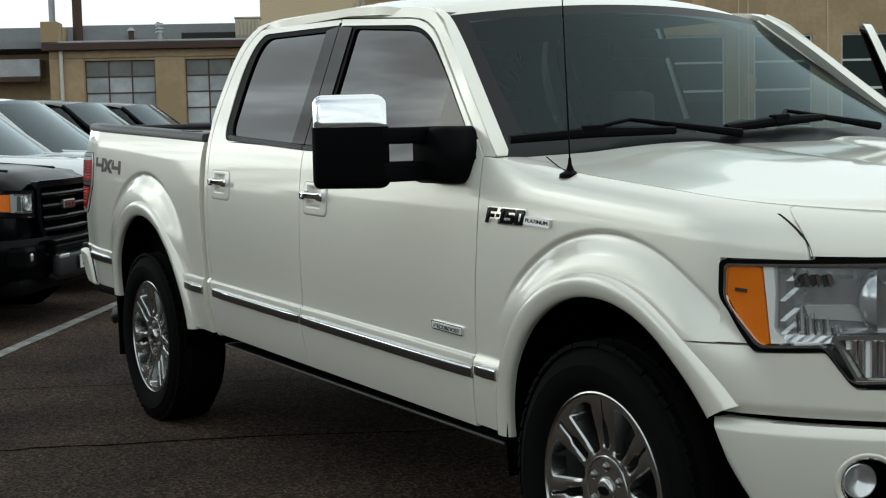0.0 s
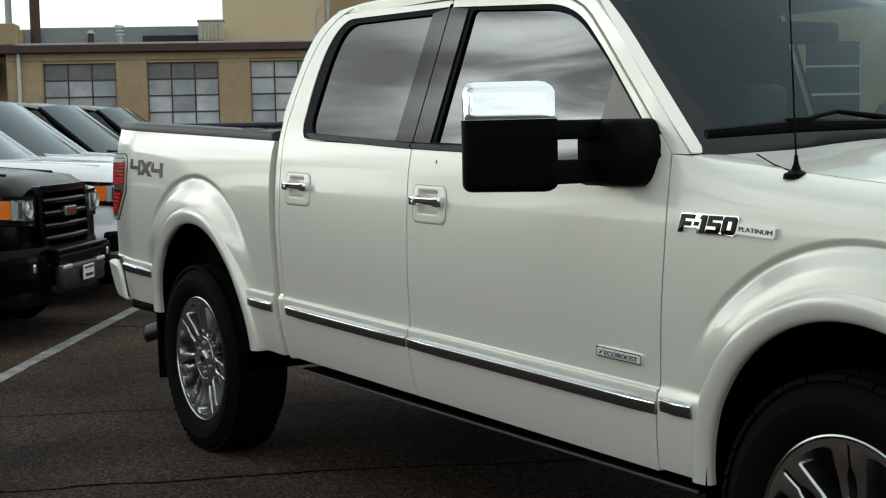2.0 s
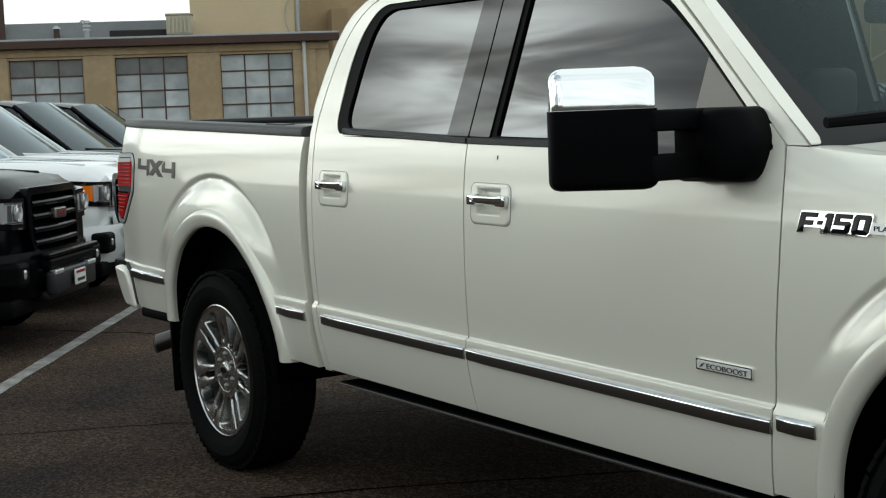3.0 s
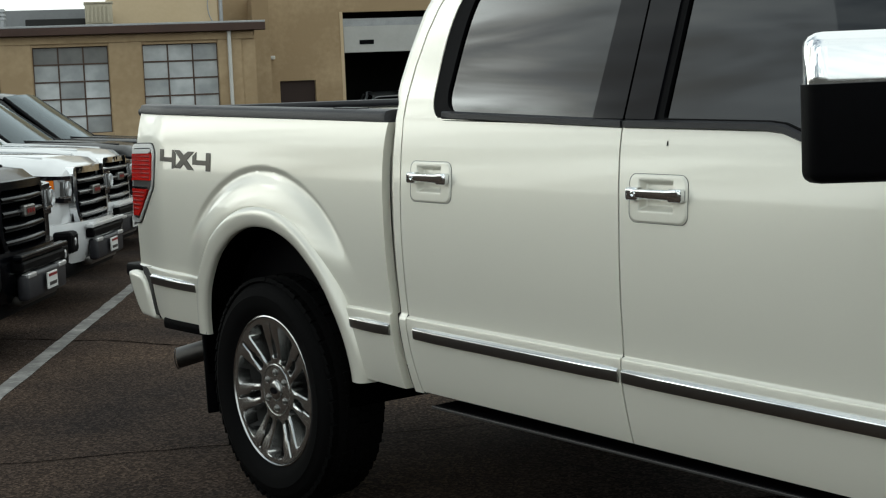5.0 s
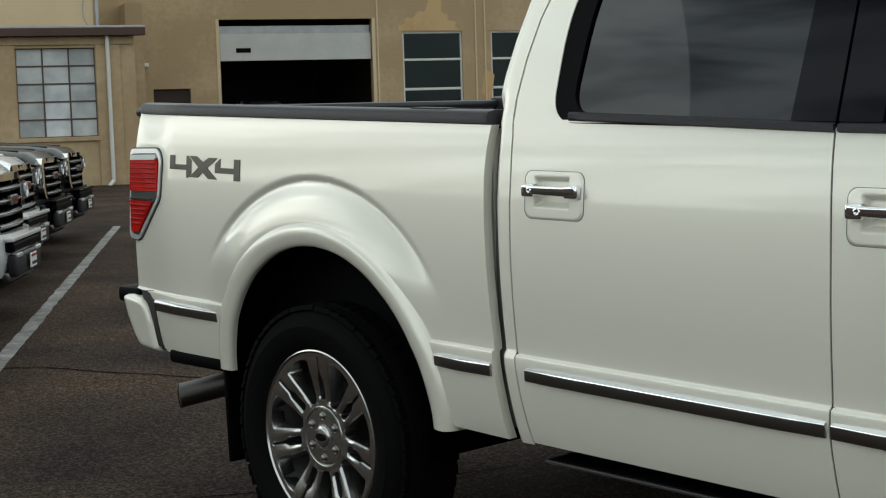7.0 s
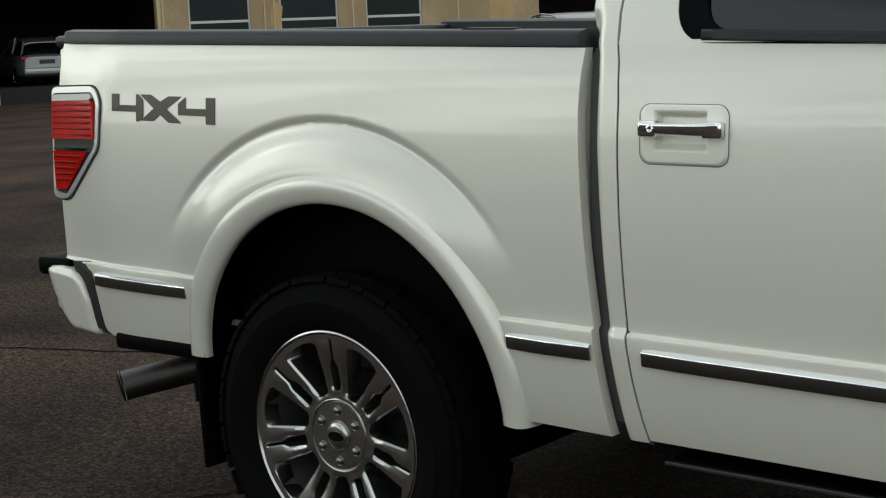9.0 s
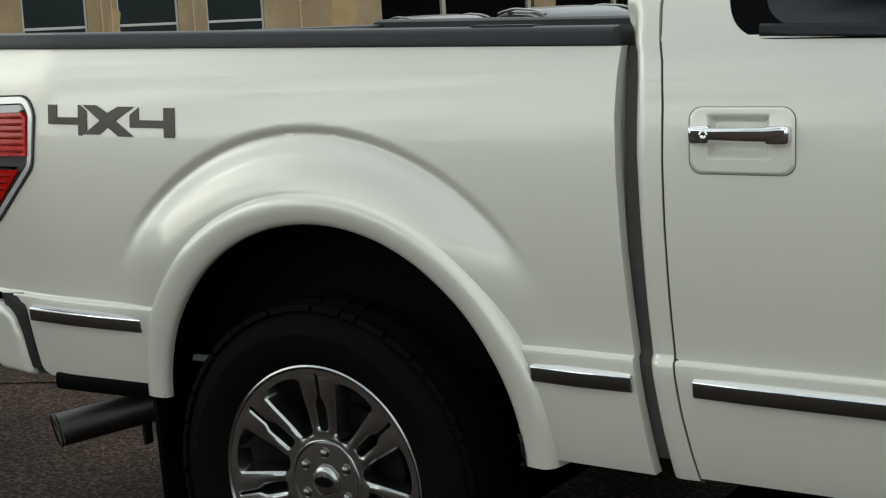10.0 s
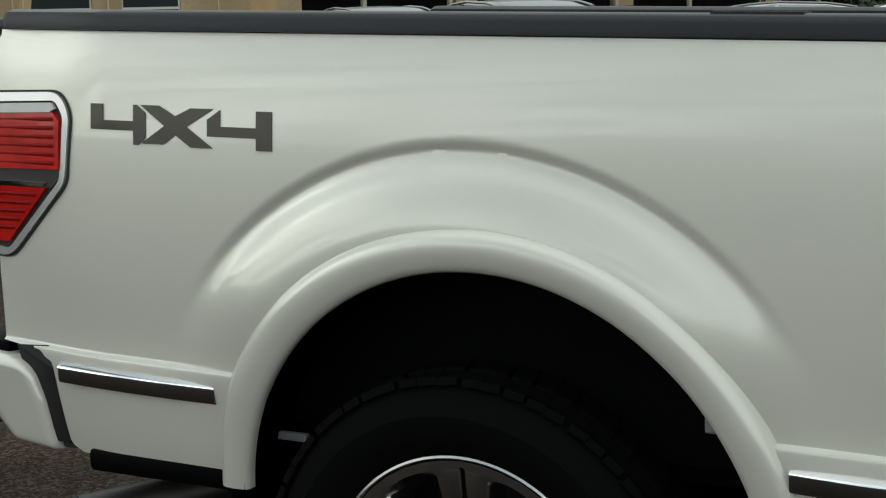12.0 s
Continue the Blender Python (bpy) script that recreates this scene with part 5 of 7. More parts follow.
        # white plate: the lit look of the shelf is in its colour
        part("reflector_shelf", plate(bmesh.new(), [fine([(4.315, 0.952), (4.400, 0.955), (4.430, 0.918), (4.325, 0.922)])], hl(-0.035), (0, -s * 0.012, 0)), BADGE_WHITE, lamp, "reflector shelf coloured pale as if lit")
        bm = bmesh.new()
        c = Vector(hl(-0.055)(4.435, 0.970))
        lathe(bm, [(0.075, 0.0), (0.070, -0.018), (0.050, -0.036), (0.0001, -0.046)], 36, look(c, c - Vector((1.0, -s * 0.9, 0))) @ Matrix.Diagonal((0.8, 1, 1, 1)))
        part("projector", bm, CLEAR_LENS, lamp, "round frosted projector", True)
        part("signal_frame", plate(bmesh.new(), [fine(rounded([(4.384, 0.886), (4.59, 0.892), (4.592, 0.784), (4.430, 0.778)], 0.012)), fine(rounded([(4.394, 0.878), (4.582, 0.884), (4.584, 0.792), (4.434, 0.787)], 0.010))], hl(-0.002), (0, -s * 0.03, 0)), BRUSHED, lamp)
        ts = part("turn_signal", plate(bmesh.new(), [fine(rounded([(4.394, 0.878), (4.582, 0.884), (4.584, 0.792), (4.434, 0.787)], 0.010))], hl(-0.022), (0, -s * 0.01, 0)), CLEAR_LENS, lamp, "clear fluted turn signal")
        for k in range(16):
            a0 = 4.404 + 0.011 * k
            lo = interp(a0, [(4.394, 0.874), (4.434, 0.790), (4.60, 0.794)]) + 0.002
            part("signal_flute", plate(bmesh.new(), [[(a0, lo), (a0 + 0.006, lo), (a0 + 0.006, 0.876), (a0, 0.876)]], hl(-0.014), (0, -s * 0.01, 0)), CHROME if k % 3 else BADGE_WHITE, ts)
        bm = bmesh.new()
        grid(bm, lambda u, v: Vector(hl(-0.003)(4.282 + 0.30 * u, 0.895 + 0.150 * v)), 20, 6)
        part("lamp_glass", bm, LAMP_GLASS, lamp, "clear lamp cover", True)
    # towing mirrors
    def head(side, grow, z0, z1, bevel, at, keep_above):
        """A mirror housing whose broad front slants outwards and back; cut level at one height."""
        plan = [(2.884 + grow, 1.146 - grow), (2.700, 1.318 + grow), (2.640 - grow, 1.286 + grow), (2.712 - grow, 1.128 - grow)]
        bm = bmesh.new()
        low, high = ([bm.verts.new((x, side * y, z)) for x, y in plan] for z in (z0, z1))
        bm.faces.new(low); bm.faces.new(high)
        for i in range(4):
            bm.faces.new((low[i - 1], low[i], high[i], high[i - 1]))
        bmesh.ops.recalc_face_normals(bm, faces=bm.faces[:])
        bmesh.ops.bevel(bm, geom=bm.edges[:], offset=bevel, segments=4, profile=0.5, affect="EDGES", clamp_overlap=True)
        r = bmesh.ops.bisect_plane(bm, geom=bm.verts[:] + bm.edges[:] + bm.faces[:], plane_co=(0, 0, at), plane_no=(0, 0, 1), clear_inner=keep_above, clear_outer=not keep_above)
        bmesh.ops.contextual_create(bm, geom=[e for e in r["geom_cut"] if isinstance(e, bmesh.types.BMEdge)])
        return bm
    for s in (-1, 1):
        bm = head(s, 0.002, 1.197, 1.440, 0.022, 1.3855, False)
        mi = part("towing_mirror", bm, BLACK_PLASTIC, truck, "large black towing mirror with a chrome cap", True, 45)
        bm = head(s, 0.0, 1.300, 1.485, 0.030, 1.3865, True)
        part("mirror_cap", bm, CHROME, mi, "chrome mirror cap", True, 45)
        bm = bmesh.new()
        box(bm, 2.790, 2.880, s * 0.990, s * 1.160, 1.331, 1.3815, 0.007, 3)
        box(bm, 2.790, 2.878, s * 0.990, s * 1.160, 1.216, 1.277, 0.007, 3)
        part("mirror_arm", bm, BLACK_PLASTIC, mi, "", True, 45)
        # foot: a wedge that spreads forward over the door corner
        bm = bmesh.new()
        rows = []
        for yy, ahead, shrink in ((0.900, 0.020, 0.0), (0.950, 0.022, 0.0), (0.976, 0.021, 0.0), (0.994, 0.008, 0.001), (1.008, -0.020, 0.005), (1.018, -0.050, 0.014)):
            out = rounded([(2.792, 1.205 + shrink), (2.964 + ahead, 1.206 + shrink), (2.990 + ahead, 1.228), (3.004 + ahead, 1.304), (2.948 + ahead, 1.381 - shrink), (2.792, 1.382 - shrink)], [0.006, 0.014, 0.03, 0.03, 0.018, 0.006], 3)
            rows.append([bm.verts.new((a, s * yy, c)) for a, c in out])
        for p, q in zip(rows, rows[1:]):
            for i in range(len(p)):
                bm.faces.new((p[i], p[i - 1], q[i - 1], q[i]))
        bm.faces.new(rows[0]); bm.faces.new(rows[-1])
        bmesh.ops.recalc_face_normals(bm, faces=bm.faces[:])
        part("mirror_foot", bm, BLACK_PLASTIC, mi, "", True, 45)
        m = Matrix.Translation((2.6735, s * 1.205, 0)) @ Matrix.Rotation(s * math.atan2(0.072, 0.158), 4, "Z")
        part("mirror_face", boxed(-0.009, -0.002, -0.062, 0.062, 1.225, 1.372, 0.002, m=m), CHROME, mi, "mirror glass")
    # wheels
    for x in (0.0, 3.67):
        for s in (-1, 1):
            wheel(truck, x, s * 0.932, 0.398, s)
    # badges
    # 4x4 decal: two blocky fours and a cross
    ys = lambda a, b: (a, -(side_y(a, b) + 0.0025), b)
    def glyph(pts):
        return [(-0.748 + 0.404 * u / 656, 1.183 + 0.072 * (1 - f) - 0.012 * u / 656) for u, f in pts]
    left_four = [(0, 0), (48, 0), (48, 0.41), (163, 0.41), (163, 0), (176, 0), (208, 0.2), (208, 0.82), (180, 1), (163, 1), (163, 0.65), (0, 0.65)]
    cross = [(190, 0), (258, 0), (318, 0.25), (373, 0.04), (452, 0.04), (358, 0.5), (452, 1), (373, 1), (318, 0.71), (273, 0.96), (192, 0.96), (278, 0.5)]
    right_four = [(478, 0.06), (478, 0.46), (603, 0.46), (603, 0.06), (656, 0.06), (656, 1), (603, 1), (603, 0.71), (433, 0.71), (433, 0.30)]
    dec = part("drive_decal", plate(bmesh.new(), [glyph(left_four)], ys, (0, 0.002, 0)), DECAL, truck, "grey four by four decal")
    part("digit", plate(bmesh.new(), [glyph(right_four)], ys, (0, 0.002, 0)), DECAL, dec)
    part("cross", plate(bmesh.new(), [glyph(cross)], ys, (0, 0.002, 0)), DECAL, dec)
    # model badge on the wing: plate, lettering and a bar with small lettering
    yw = lambda a, b: side_y(a, b) + 0.004
    def slanted(x0, w, pts, grow=0.0):
        return [(x0 + w * a + 0.012 * b, 1.0985 + 0.0435 * b - 0.010 * (x0 + w * a - 3.128) + grow) for a, b in pts]
    glyphs = ((3.130, 0.048, [(0, 0), (0.30, 0), (0.30, 0.34), (0.82, 0.34), (0.82, 0.60), (0.30, 0.60), (0.30, 0.75), (1, 0.75), (1, 1), (0, 1)], None),
              (3.183, 0.013, [(0, 0.38), (1, 0.38), (1, 0.60), (0, 0.60)], None),
              (3.201, 0.022, [(0.30, 0), (1, 0), (1, 1), (0.25, 1), (0, 0.86), (0, 0.76), (0.30, 0.76)], None),
              (3.230, 0.046, [(0, 0), (0.88, 0), (1, 0.12), (1, 0.52), (0.88, 0.63), (0.28, 0.63), (0.28, 0.76), (1, 0.76), (1, 1), (0, 1), (0, 0.40), (0.72, 0.40), (0.72, 0.23), (0, 0.23)], None),
              (3.283, 0.046, [(0.12, 0), (0.88, 0), (1, 0.14), (1, 0.86), (0.88, 1), (0.12, 1), (0, 0.86), (0, 0.14)], [(0.30, 0.26), (0.70, 0.26), (0.70, 0.74), (0.30, 0.74)]))
    back = [(3.1268, 1.0958), (3.1475, 1.0958), (3.1495, 1.109), (3.1975, 1.1085), (3.1955, 1.0945), (3.3285, 1.0932), (3.3325, 1.097), (3.3445, 1.1385), (3.3415, 1.1425), (3.142, 1.1455), (3.1385, 1.143)]
    bd = part("model_badge", plate(bmesh.new(), [rounded(back, 0.003)], lambda a, b: (a, -(side_y(a, b) + 0.006), b), (0, 0.010, 0)), CHROME, truck, "chrome model badge with black letters on the wing")
    for x0, w, pts, hole in glyphs:
        loops = [slanted(x0, w, pts)] + ([slanted(x0, w, hole)] if hole else [])
        part("letter", plate(bmesh.new(), loops, lambda a, b: (a, -(side_y(a, b) + 0.0085), b), (0, 0.004, 0)), GLOSS_BLACK, bd)
    bar = rounded([(3.338, 1.101), (3.466, 1.095), (3.470, 1.119), (3.344, 1.126)], 0.003)
    yp = lambda o: (lambda a, b: (a, -(side_y(a, b) + o), b))
    tb = part("trim_bar", plate(bmesh.new(), [bar], yp(0.010), (0, 0.012, 0)), BRIGHT_TRIM, bd, "chrome bar with small lettering")
    bm = text_mesh("PLATINUM", 0.012, 0.0008)
    stretch_to(bm, 3.350, 3.460, 1.1075, 1.1185, lambda a, b: side_y(a, b) + 0.0075, tilt=-0.046)
    part("trim_lettering", bm, GLOSS_BLACK, bd)
    eco = rounded([(2.795, 0.745), (2.985, 0.740), (2.985, 0.768), (2.795, 0.773)], 0.004)
    eb = part("engine_badge", plate(bmesh.new(), [eco], yp(0.007), (0, 0.010, 0)), CHROME, truck, "chrome engine badge on the front door")
    fac = rounded([(2.800, 0.749), (2.980, 0.744), (2.980, 0.764), (2.800, 0.769)], 0.003)
    part("badge_face", plate(bmesh.new(), [fac], yp(0.0085), (0, 0.003, 0)), BADGE_WHITE, eb)
    bm = text_mesh("ECOBOOST", 0.012, 0.0008)
    stretch_to(bm, 2.835, 2.972, 0.7505, 0.7635, lambda a, b: side_y(a, b) + 0.0065, tilt=-0.025)
    part("badge_lettering", bm, GRAPHITE, eb)
    part("leaf_mark", plate(bmesh.new(), [[(2.808, 0.752), (2.818, 0.754), (2.829, 0.765), (2.818, 0.761)]], yp(0.0095), (0, 0.003, 0)), GRAPHITE, eb)
    part("paint_chip", plate(bmesh.new(), [rounded([(1.953, 1.254), (1.958, 1.256), (1.956, 1.268), (1.953, 1.266)], 0.002)], lambda a, b: (a, -(side_y(a, b) + 0.0015), b), (0, 0.001, 0)), SEAM_GREY, truck, "small dark paint chip")
    # cabin
    for s in (-1, 1):
        for x, top in ((1.95, 1.30), (1.02, 1.28)):
            bm = bmesh.new()
            box(bm, x, x + 0.50, s * 0.18, s * 0.72, 0.70, 0.90, 0.06, 3)
            box(bm, x - 0.06, x + 0.10, s * 0.18, s * 0.72, 0.85, top, 0.06, 3)
            box(bm, x - 0.05, x + 0.05, s * 0.33, s * 0.57, top + 0.03, top + 0.20, 0.04, 3)
            part("seat", bm, SEAT, truck, "tan leather seat", True, 50)
    bm = boxed(2.72, 3.14, -0.86, 0.86, 0.95, 1.235, 0.07, 3)
    part("dashboard", bm, DASH, truck, "dark dashboard", True)
    bm = bmesh.new()
    m = Matrix.Translation((2.62, 0.40, 1.195)) @ Matrix.Rotation(radians(-62), 4, "Y")
    lathe(bm, [(0.19 + 0.015 * math.cos(2 * math.pi * k / 8), 0.015 * math.sin(2 * math.pi * k / 8)) for k in range(9)], 40, m)
    box(bm, -0.18, 0.18, -0.02, 0.02, -0.01, 0.01, m=m)
    box(bm, -0.06, 0.06, -0.06, 0.06, -0.02, 0.02, m=m)
    part("steering_wheel", bm, DASH, truck, "dark steering wheel", True)
    bm = boxed(2.60, 2.65, -0.13, 0.13, 1.60, 1.67, 0.02, 3)
    part("rear_view_mirror", bm, BLACK_PLASTIC, truck, "black rear-view mirror", True)
    part("headliner", boxed(1.00, 2.40, -0.66, 0.66, 1.76, 1.77), SEAT, truck, "tan headliner")
    return truck


pickup_truck()


# ---------------------------------------------------------------- ground
def ground():
    bm = bmesh.new()
    vs = [[bm.verts.new((x, y, 0)) for y in (-1200, -60, 60, 1200)] for x in (-1200, -60, 60, 1200)]
    for i in range(3):
        for j in range(3):
            bm.faces.new((vs[i][j], vs[i + 1][j], vs[i + 1][j + 1], vs[i][j + 1]))
    g = mesh_object("ground", bm, ASPHALT)
    tagged(g, "worn dark brown-grey asphalt car park", "asphalt", kind="structure")
    return g


ground()
LINE_DIR = Vector((-0.83, 0.556, 0)).normalized()


def painted_line(start, length, width, wobble, label):
    bm = bmesh.new()
    side = Vector((-LINE_DIR.y, LINE_DIR.x, 0))
    n = int(length / 0.12)
    rows = []
    for i in range(n + 1):
        p = Vector(start) + LINE_DIR * (length * i / n)
        a = width / 2 + wobble * noise.noise(Vector((i * 0.9, start[0], 0.3)))
        b = width / 2 + wobble * noise.noise(Vector((i * 0.9, start[0], 7.3)))
        rows.append((bm.verts.new(p + side * a + Vector((0, 0, 0.004))), bm.verts.new(p - side * b + Vector((0, 0, 0.004)))))
    for p, q in zip(rows, rows[1:]):
        bm.faces.new((p[0], p[1], q[1], q[0]))
    ob = mesh_object("painted_line", bm, LINE_PAINT)
    return tagged(ob, label, "road marking", kind="structure")


painted_line((-2.30, -1.27, 0), 14.0, 0.10, 0.012, "worn white parking line painted on asphalt")


def crack(points, width, seed):
    """A sealed crack that wanders along the asphalt."""
    bm = bmesh.new()
    rows = []
    pts = [Vector((*p, 0.003)) for p in points]
    for k, (a, b) in enumerate(zip(pts, pts[1:])):
        d = (b - a)
        nn = max(2, int(d.length / 0.06))
        sd = Vector((-d.y, d.x, 0)).normalized()
        for i in range(nn):
            p = a + d * (i / nn)
            q = Vector((p.x * 3.1, p.y * 3.1, seed))
            p = p + sd * 0.05 * noise.noise(q) + sd * 0.015 * noise.noise(q * 5)
            w = width * (0.6 + 0.7 * abs(noise.noise(q * 3)))
            rows.append((bm.verts.new(p + sd * w), bm.verts.new(p - sd * w)))
    for p, q in zip(rows, rows[1:]):
        bm.faces.new((p[0], p[1], q[1], q[0]))
    return tagged(mesh_object("pavement_crack", bm, CRACK), "dark sealed crack in the asphalt", "crack", kind="structure")


crack([(-0.6, -3.6), (0.29, -1.75), (0.66, -0.84), (1.4, 0.6), (2.2, 2.4)], 0.010, 1.5)
crack([(-5.2, -0.45), (-4.1, 0.30), (-2.9, 0.75), (-1.2, 1.6), (1.0, 3.0)], 0.009, 4.5)
crack([(-1.9, -3.2), (-1.5, -1.9), (-1.25, -1.3), (-0.4, 0.4)], 0.006, 8.5)


# ---------------------------------------------------------------- buildings
HEAD = radians(66)
WALL = Vector((math.cos(HEAD), math.sin(HEAD), 0))
OUT = Vector((math.sin(HEAD), -math.cos(HEAD), 0))


def wall_frame(ref):
    """Local x along the wall, y into the building, z up."""
    return Matrix(((WALL.x, -OUT.x, 0, ref[0]), (WALL.y, -OUT.y, 0, ref[1]), (0, 0, 1, 0), (0, 0, 0, 1)))


def wall_with_holes(bm, s0, s1, z0, z1, holes, y0=0.0, thick=0.3):
    """A wall between s0, s1 and z0, z1 with square openings (a, b, c, d) cut through it."""
    xs = sorted({s0, s1, *[h[0] for h in holes], *[h[1] for h in holes]})
    zs = sorted({z0, z1, *[h[2] for h in holes], *[h[3] for h in holes]})
    solid = {}
    for i in range(len(xs) - 1):
        for j in range(len(zs) - 1):
            cx, cz = (xs[i] + xs[i + 1]) / 2, (zs[j] + zs[j + 1]) / 2
            solid[i, j] = not any(a < cx < b and c < cz < d for a, b, c, d in holes)
    for (i, j), ok in solid.items():
        if not ok:
            continue
        a, b, c, d = xs[i], xs[i + 1], zs[j], zs[j + 1]
        for y in (y0, y0 + thick):
            bm.faces.new([bm.verts.new(p) for p in ((a, y, c), (b, y, c), (b, y, d), (a, y, d))])
        for di, dj, p, q in ((-1, 0, (a, c), (a, d)), (1, 0, (b, c), (b, d)), (0, -1, (a, c), (b, c)), (0, 1, (a, d), (b, d))):
            if not solid.get((i + di, j + dj), False):
                bm.faces.new([bm.verts.new(v) for v in ((p[0], y0, p[1]), (q[0], y0, q[1]), (q[0], y0 + thick, q[1]), (p[0], y0 + thick, p[1]))])
    bmesh.ops.remove_doubles(bm, verts=bm.verts, dist=0.0005)
    return bm


def sash_window(parent, s0, s1, z0, z1, cols, rows, pane_mat, bar_mat, bar=0.03, depth=0.12, top_mat=None):
    win = new("window")
    win.parent = parent
    bm = bmesh.new()
    for i in range(cols + 1):
        x = s0 + (s1 - s0) * i / cols
        box(bm, max(x - bar / 2, s0), min(x + bar / 2, s1), depth - 0.02, depth + 0.02, z0, z1)
    for j in range(rows + 1):
        z = z0 + (z1 - z0) * j / rows
        box(bm, s0, s1, depth - 0.023, depth + 0.023, max(z - bar / 2, z0), min(z + bar / 2, z1))
    part("sash", bm, bar_mat, win, "thin steel glazing bars")
    for i in range(cols):
        for j in range(rows):
            a, b = s0 + (s1 - s0) * i / cols, s0 + (s1 - s0) * (i + 1) / cols
            c, d = z0 + (z1 - z0) * j / rows, z0 + (z1 - z0) * (j + 1) / rows
            part("pane", boxed(a, b, depth - 0.004, depth + 0.004, c, d), top_mat if top_mat and j == rows - 1 else pane_mat, win)
    part("sill", boxed(s0 - 0.06, s1 + 0.06, -0.06, 0.10, z0 - 0.10, z0 - 0.003, 0.01), STUCCO, win)
    return win


def low_workshop():
    b = thing("workshop_building", "low tan stucco workshop with steel-sash windows and flat grey roof", "building", m=wall_frame((-26.0, 13.5)))
    wins = [(-1.95, -0.25), (-4.38, -2.72), (-6.78, -5.12)]
    holes = [(a, c, 1.10, 3.06) for a, c in wins]
    bm = wall_with_holes(bmesh.new(), -7.62, 0.62, -0.3, 3.36, holes)
    part("wall", bm, STUCCO, b, "tan stucco front wall")
    bm = wall_with_holes(bmesh.new(), -24.0, -7.62, -0.3, 3.30, [(-14, -9.2, 1.2, 1.9)], 1.2)
    part("wall", bm, STUCCO, b, "tan stucco wall set back")
    part("wall", boxed(0.32, 0.619, 0.302, 8.0, -0.3, 3.36), STUCCO, b, "tan stucco end wall")
    part("wall", boxed(-7.62, -7.32, 0.302, 1.2, -0.3, 3.90), STUCCO, b, "tan stucco return wall")
    for a, c in wins:
        sash_window(b, a, c, 1.10, 3.06, 3, 5, PANE_PALE, SASH, 0.035, top_mat=PANE_DIM if a < -2 else None)
    # shallow piers between the windows and a band above them
    for a, c in ((-0.24, 0.3), (-2.70, -1.97), (-5.10, -4.40), (-7.6, -6.80)):
        part("pier", boxed(a, c, -0.045, -0.002, -0.3, 3.12, 0.01), STUCCO, b)
    part("lintel_band", boxed(-7.6, 0.60, -0.05, -0.003, 3.125, 3.30, 0.01), STUCCO, b)
    part("soffit", boxed(-7.74, 0.84, -0.051, 0.30, 3.362, 3.478), EAVE_BROWN, b)
    part("eave", boxed(-7.75, 0.85, -0.28, -0.052, 3.31, 3.48, 0.01), EAVE_BROWN, b, "brown painted eave")
    part("roof_edge", boxed(-7.75, 0.85, -0.26, 0.32, 3.482, 3.53, 0.008), GALV, b, "bright metal roof edge")
    part("roof", boxed(-24, 0.60, 0.33, 9.0, 3.40, 3.56), ROOFING, b, "flat grey roof")
    part("parapet", boxed(-7.75, -7.35, -0.30, 0.6, 3.50, 4.0, 0.02), STUCCO, b, "stucco corner block")
    part("upper_roof", boxed(-7.30, -2.6, 2.2, 6.0, 3.56, 4.06, 0.02), ROOFING, b, "raised grey roof section")
    bm = bmesh.new()
    vs = [bm.verts.new(p) for p in ((-7.1, 1.0, 3.56), (-4.95, 1.0, 3.56), (-7.1, 1.0, 3.93), (-7.1, 2.1, 3.56), (-4.95, 2.1, 3.56), (-7.1, 2.1, 3.93))]
    for f in ((0, 1, 2), (3, 4, 5), (0, 1, 4, 3), (1, 2, 5, 4), (0, 2, 5, 3)):
        bm.faces.new([vs[k] for k in f])
    part("sloped_roof", bm, ROOFING, b)
    # solid box; the opening's shade is only its dark colour
    part("roof_hatch", boxed(-4.52, -3.1, 1.0, 2.0, 3.56, 3.76, 0.02), UNLIT_ROOM, b, "box coloured dark as a shaded roof opening")
    part("far_roof", boxed(-24, -7.3, 3.0, 3.4, 3.30, 4.08), ROOFING, b)
    part("awning", boxed(-24, -7.9, 0.4, 1.2, 2.72, 3.15, 0.02), GALV, b, "corrugated pale awning")
    part("awning_edge", boxed(-24, -7.9, 0.36, 0.42, 2.60, 2.72, 0.01), EAVE_BROWN, b)
    for s in (0.02, -7.32):
        bm = bmesh.new()
        tube(bm, (s, -0.12, 0.10), (s, -0.12, 3.34), 0.045, 10)
        tube(bm, (s, -0.12, 0.10), (s - 0.12, -0.22, -0.02), 0.045, 10)
        part("downpipe", bm, WHITE_TRIM, b, "white downpipe", True)
    # second storey behind
    part("upper_wall", boxed(-2.58, 0.02, 2.6, 2.9, 3.563, 7.5), STUCCO_PALE, b, "plain tan upper wall")
    part("upper_wall", boxed(-0.28, 0.019, 2.903, 8.9, 3.563, 7.5), STUCCO_PALE, b, "plain tan upper side wall")
    part("upper_wall", boxed(-2.579, -2.28, 2.903, 8.9, 3.563, 7.5), STUCCO_PALE, b, "plain tan upper side wall")
    bm = bmesh.new()
    tube(bm, (0.10, 2.55, 3.57), (0.10, 2.55, 7.4), 0.05, 10)
    for k in range(14):
        p, q = (2 * math.pi * (0.04 + 0.5 * j / 14) for j in (k, k + 1))
        tube(bm, (-0.02 - 0.20 * math.sin(p), 2.53, 4.10 + 0.45 * math.cos(p)), (-0.02 - 0.20 * math.sin(q), 2.53, 4.10 + 0.45 * math.cos(q)), 0.014, 6)
    part("conduit", bm, GALV, b, "grey conduit with a hanging loop of cable", True)
    return b


low_workshop()


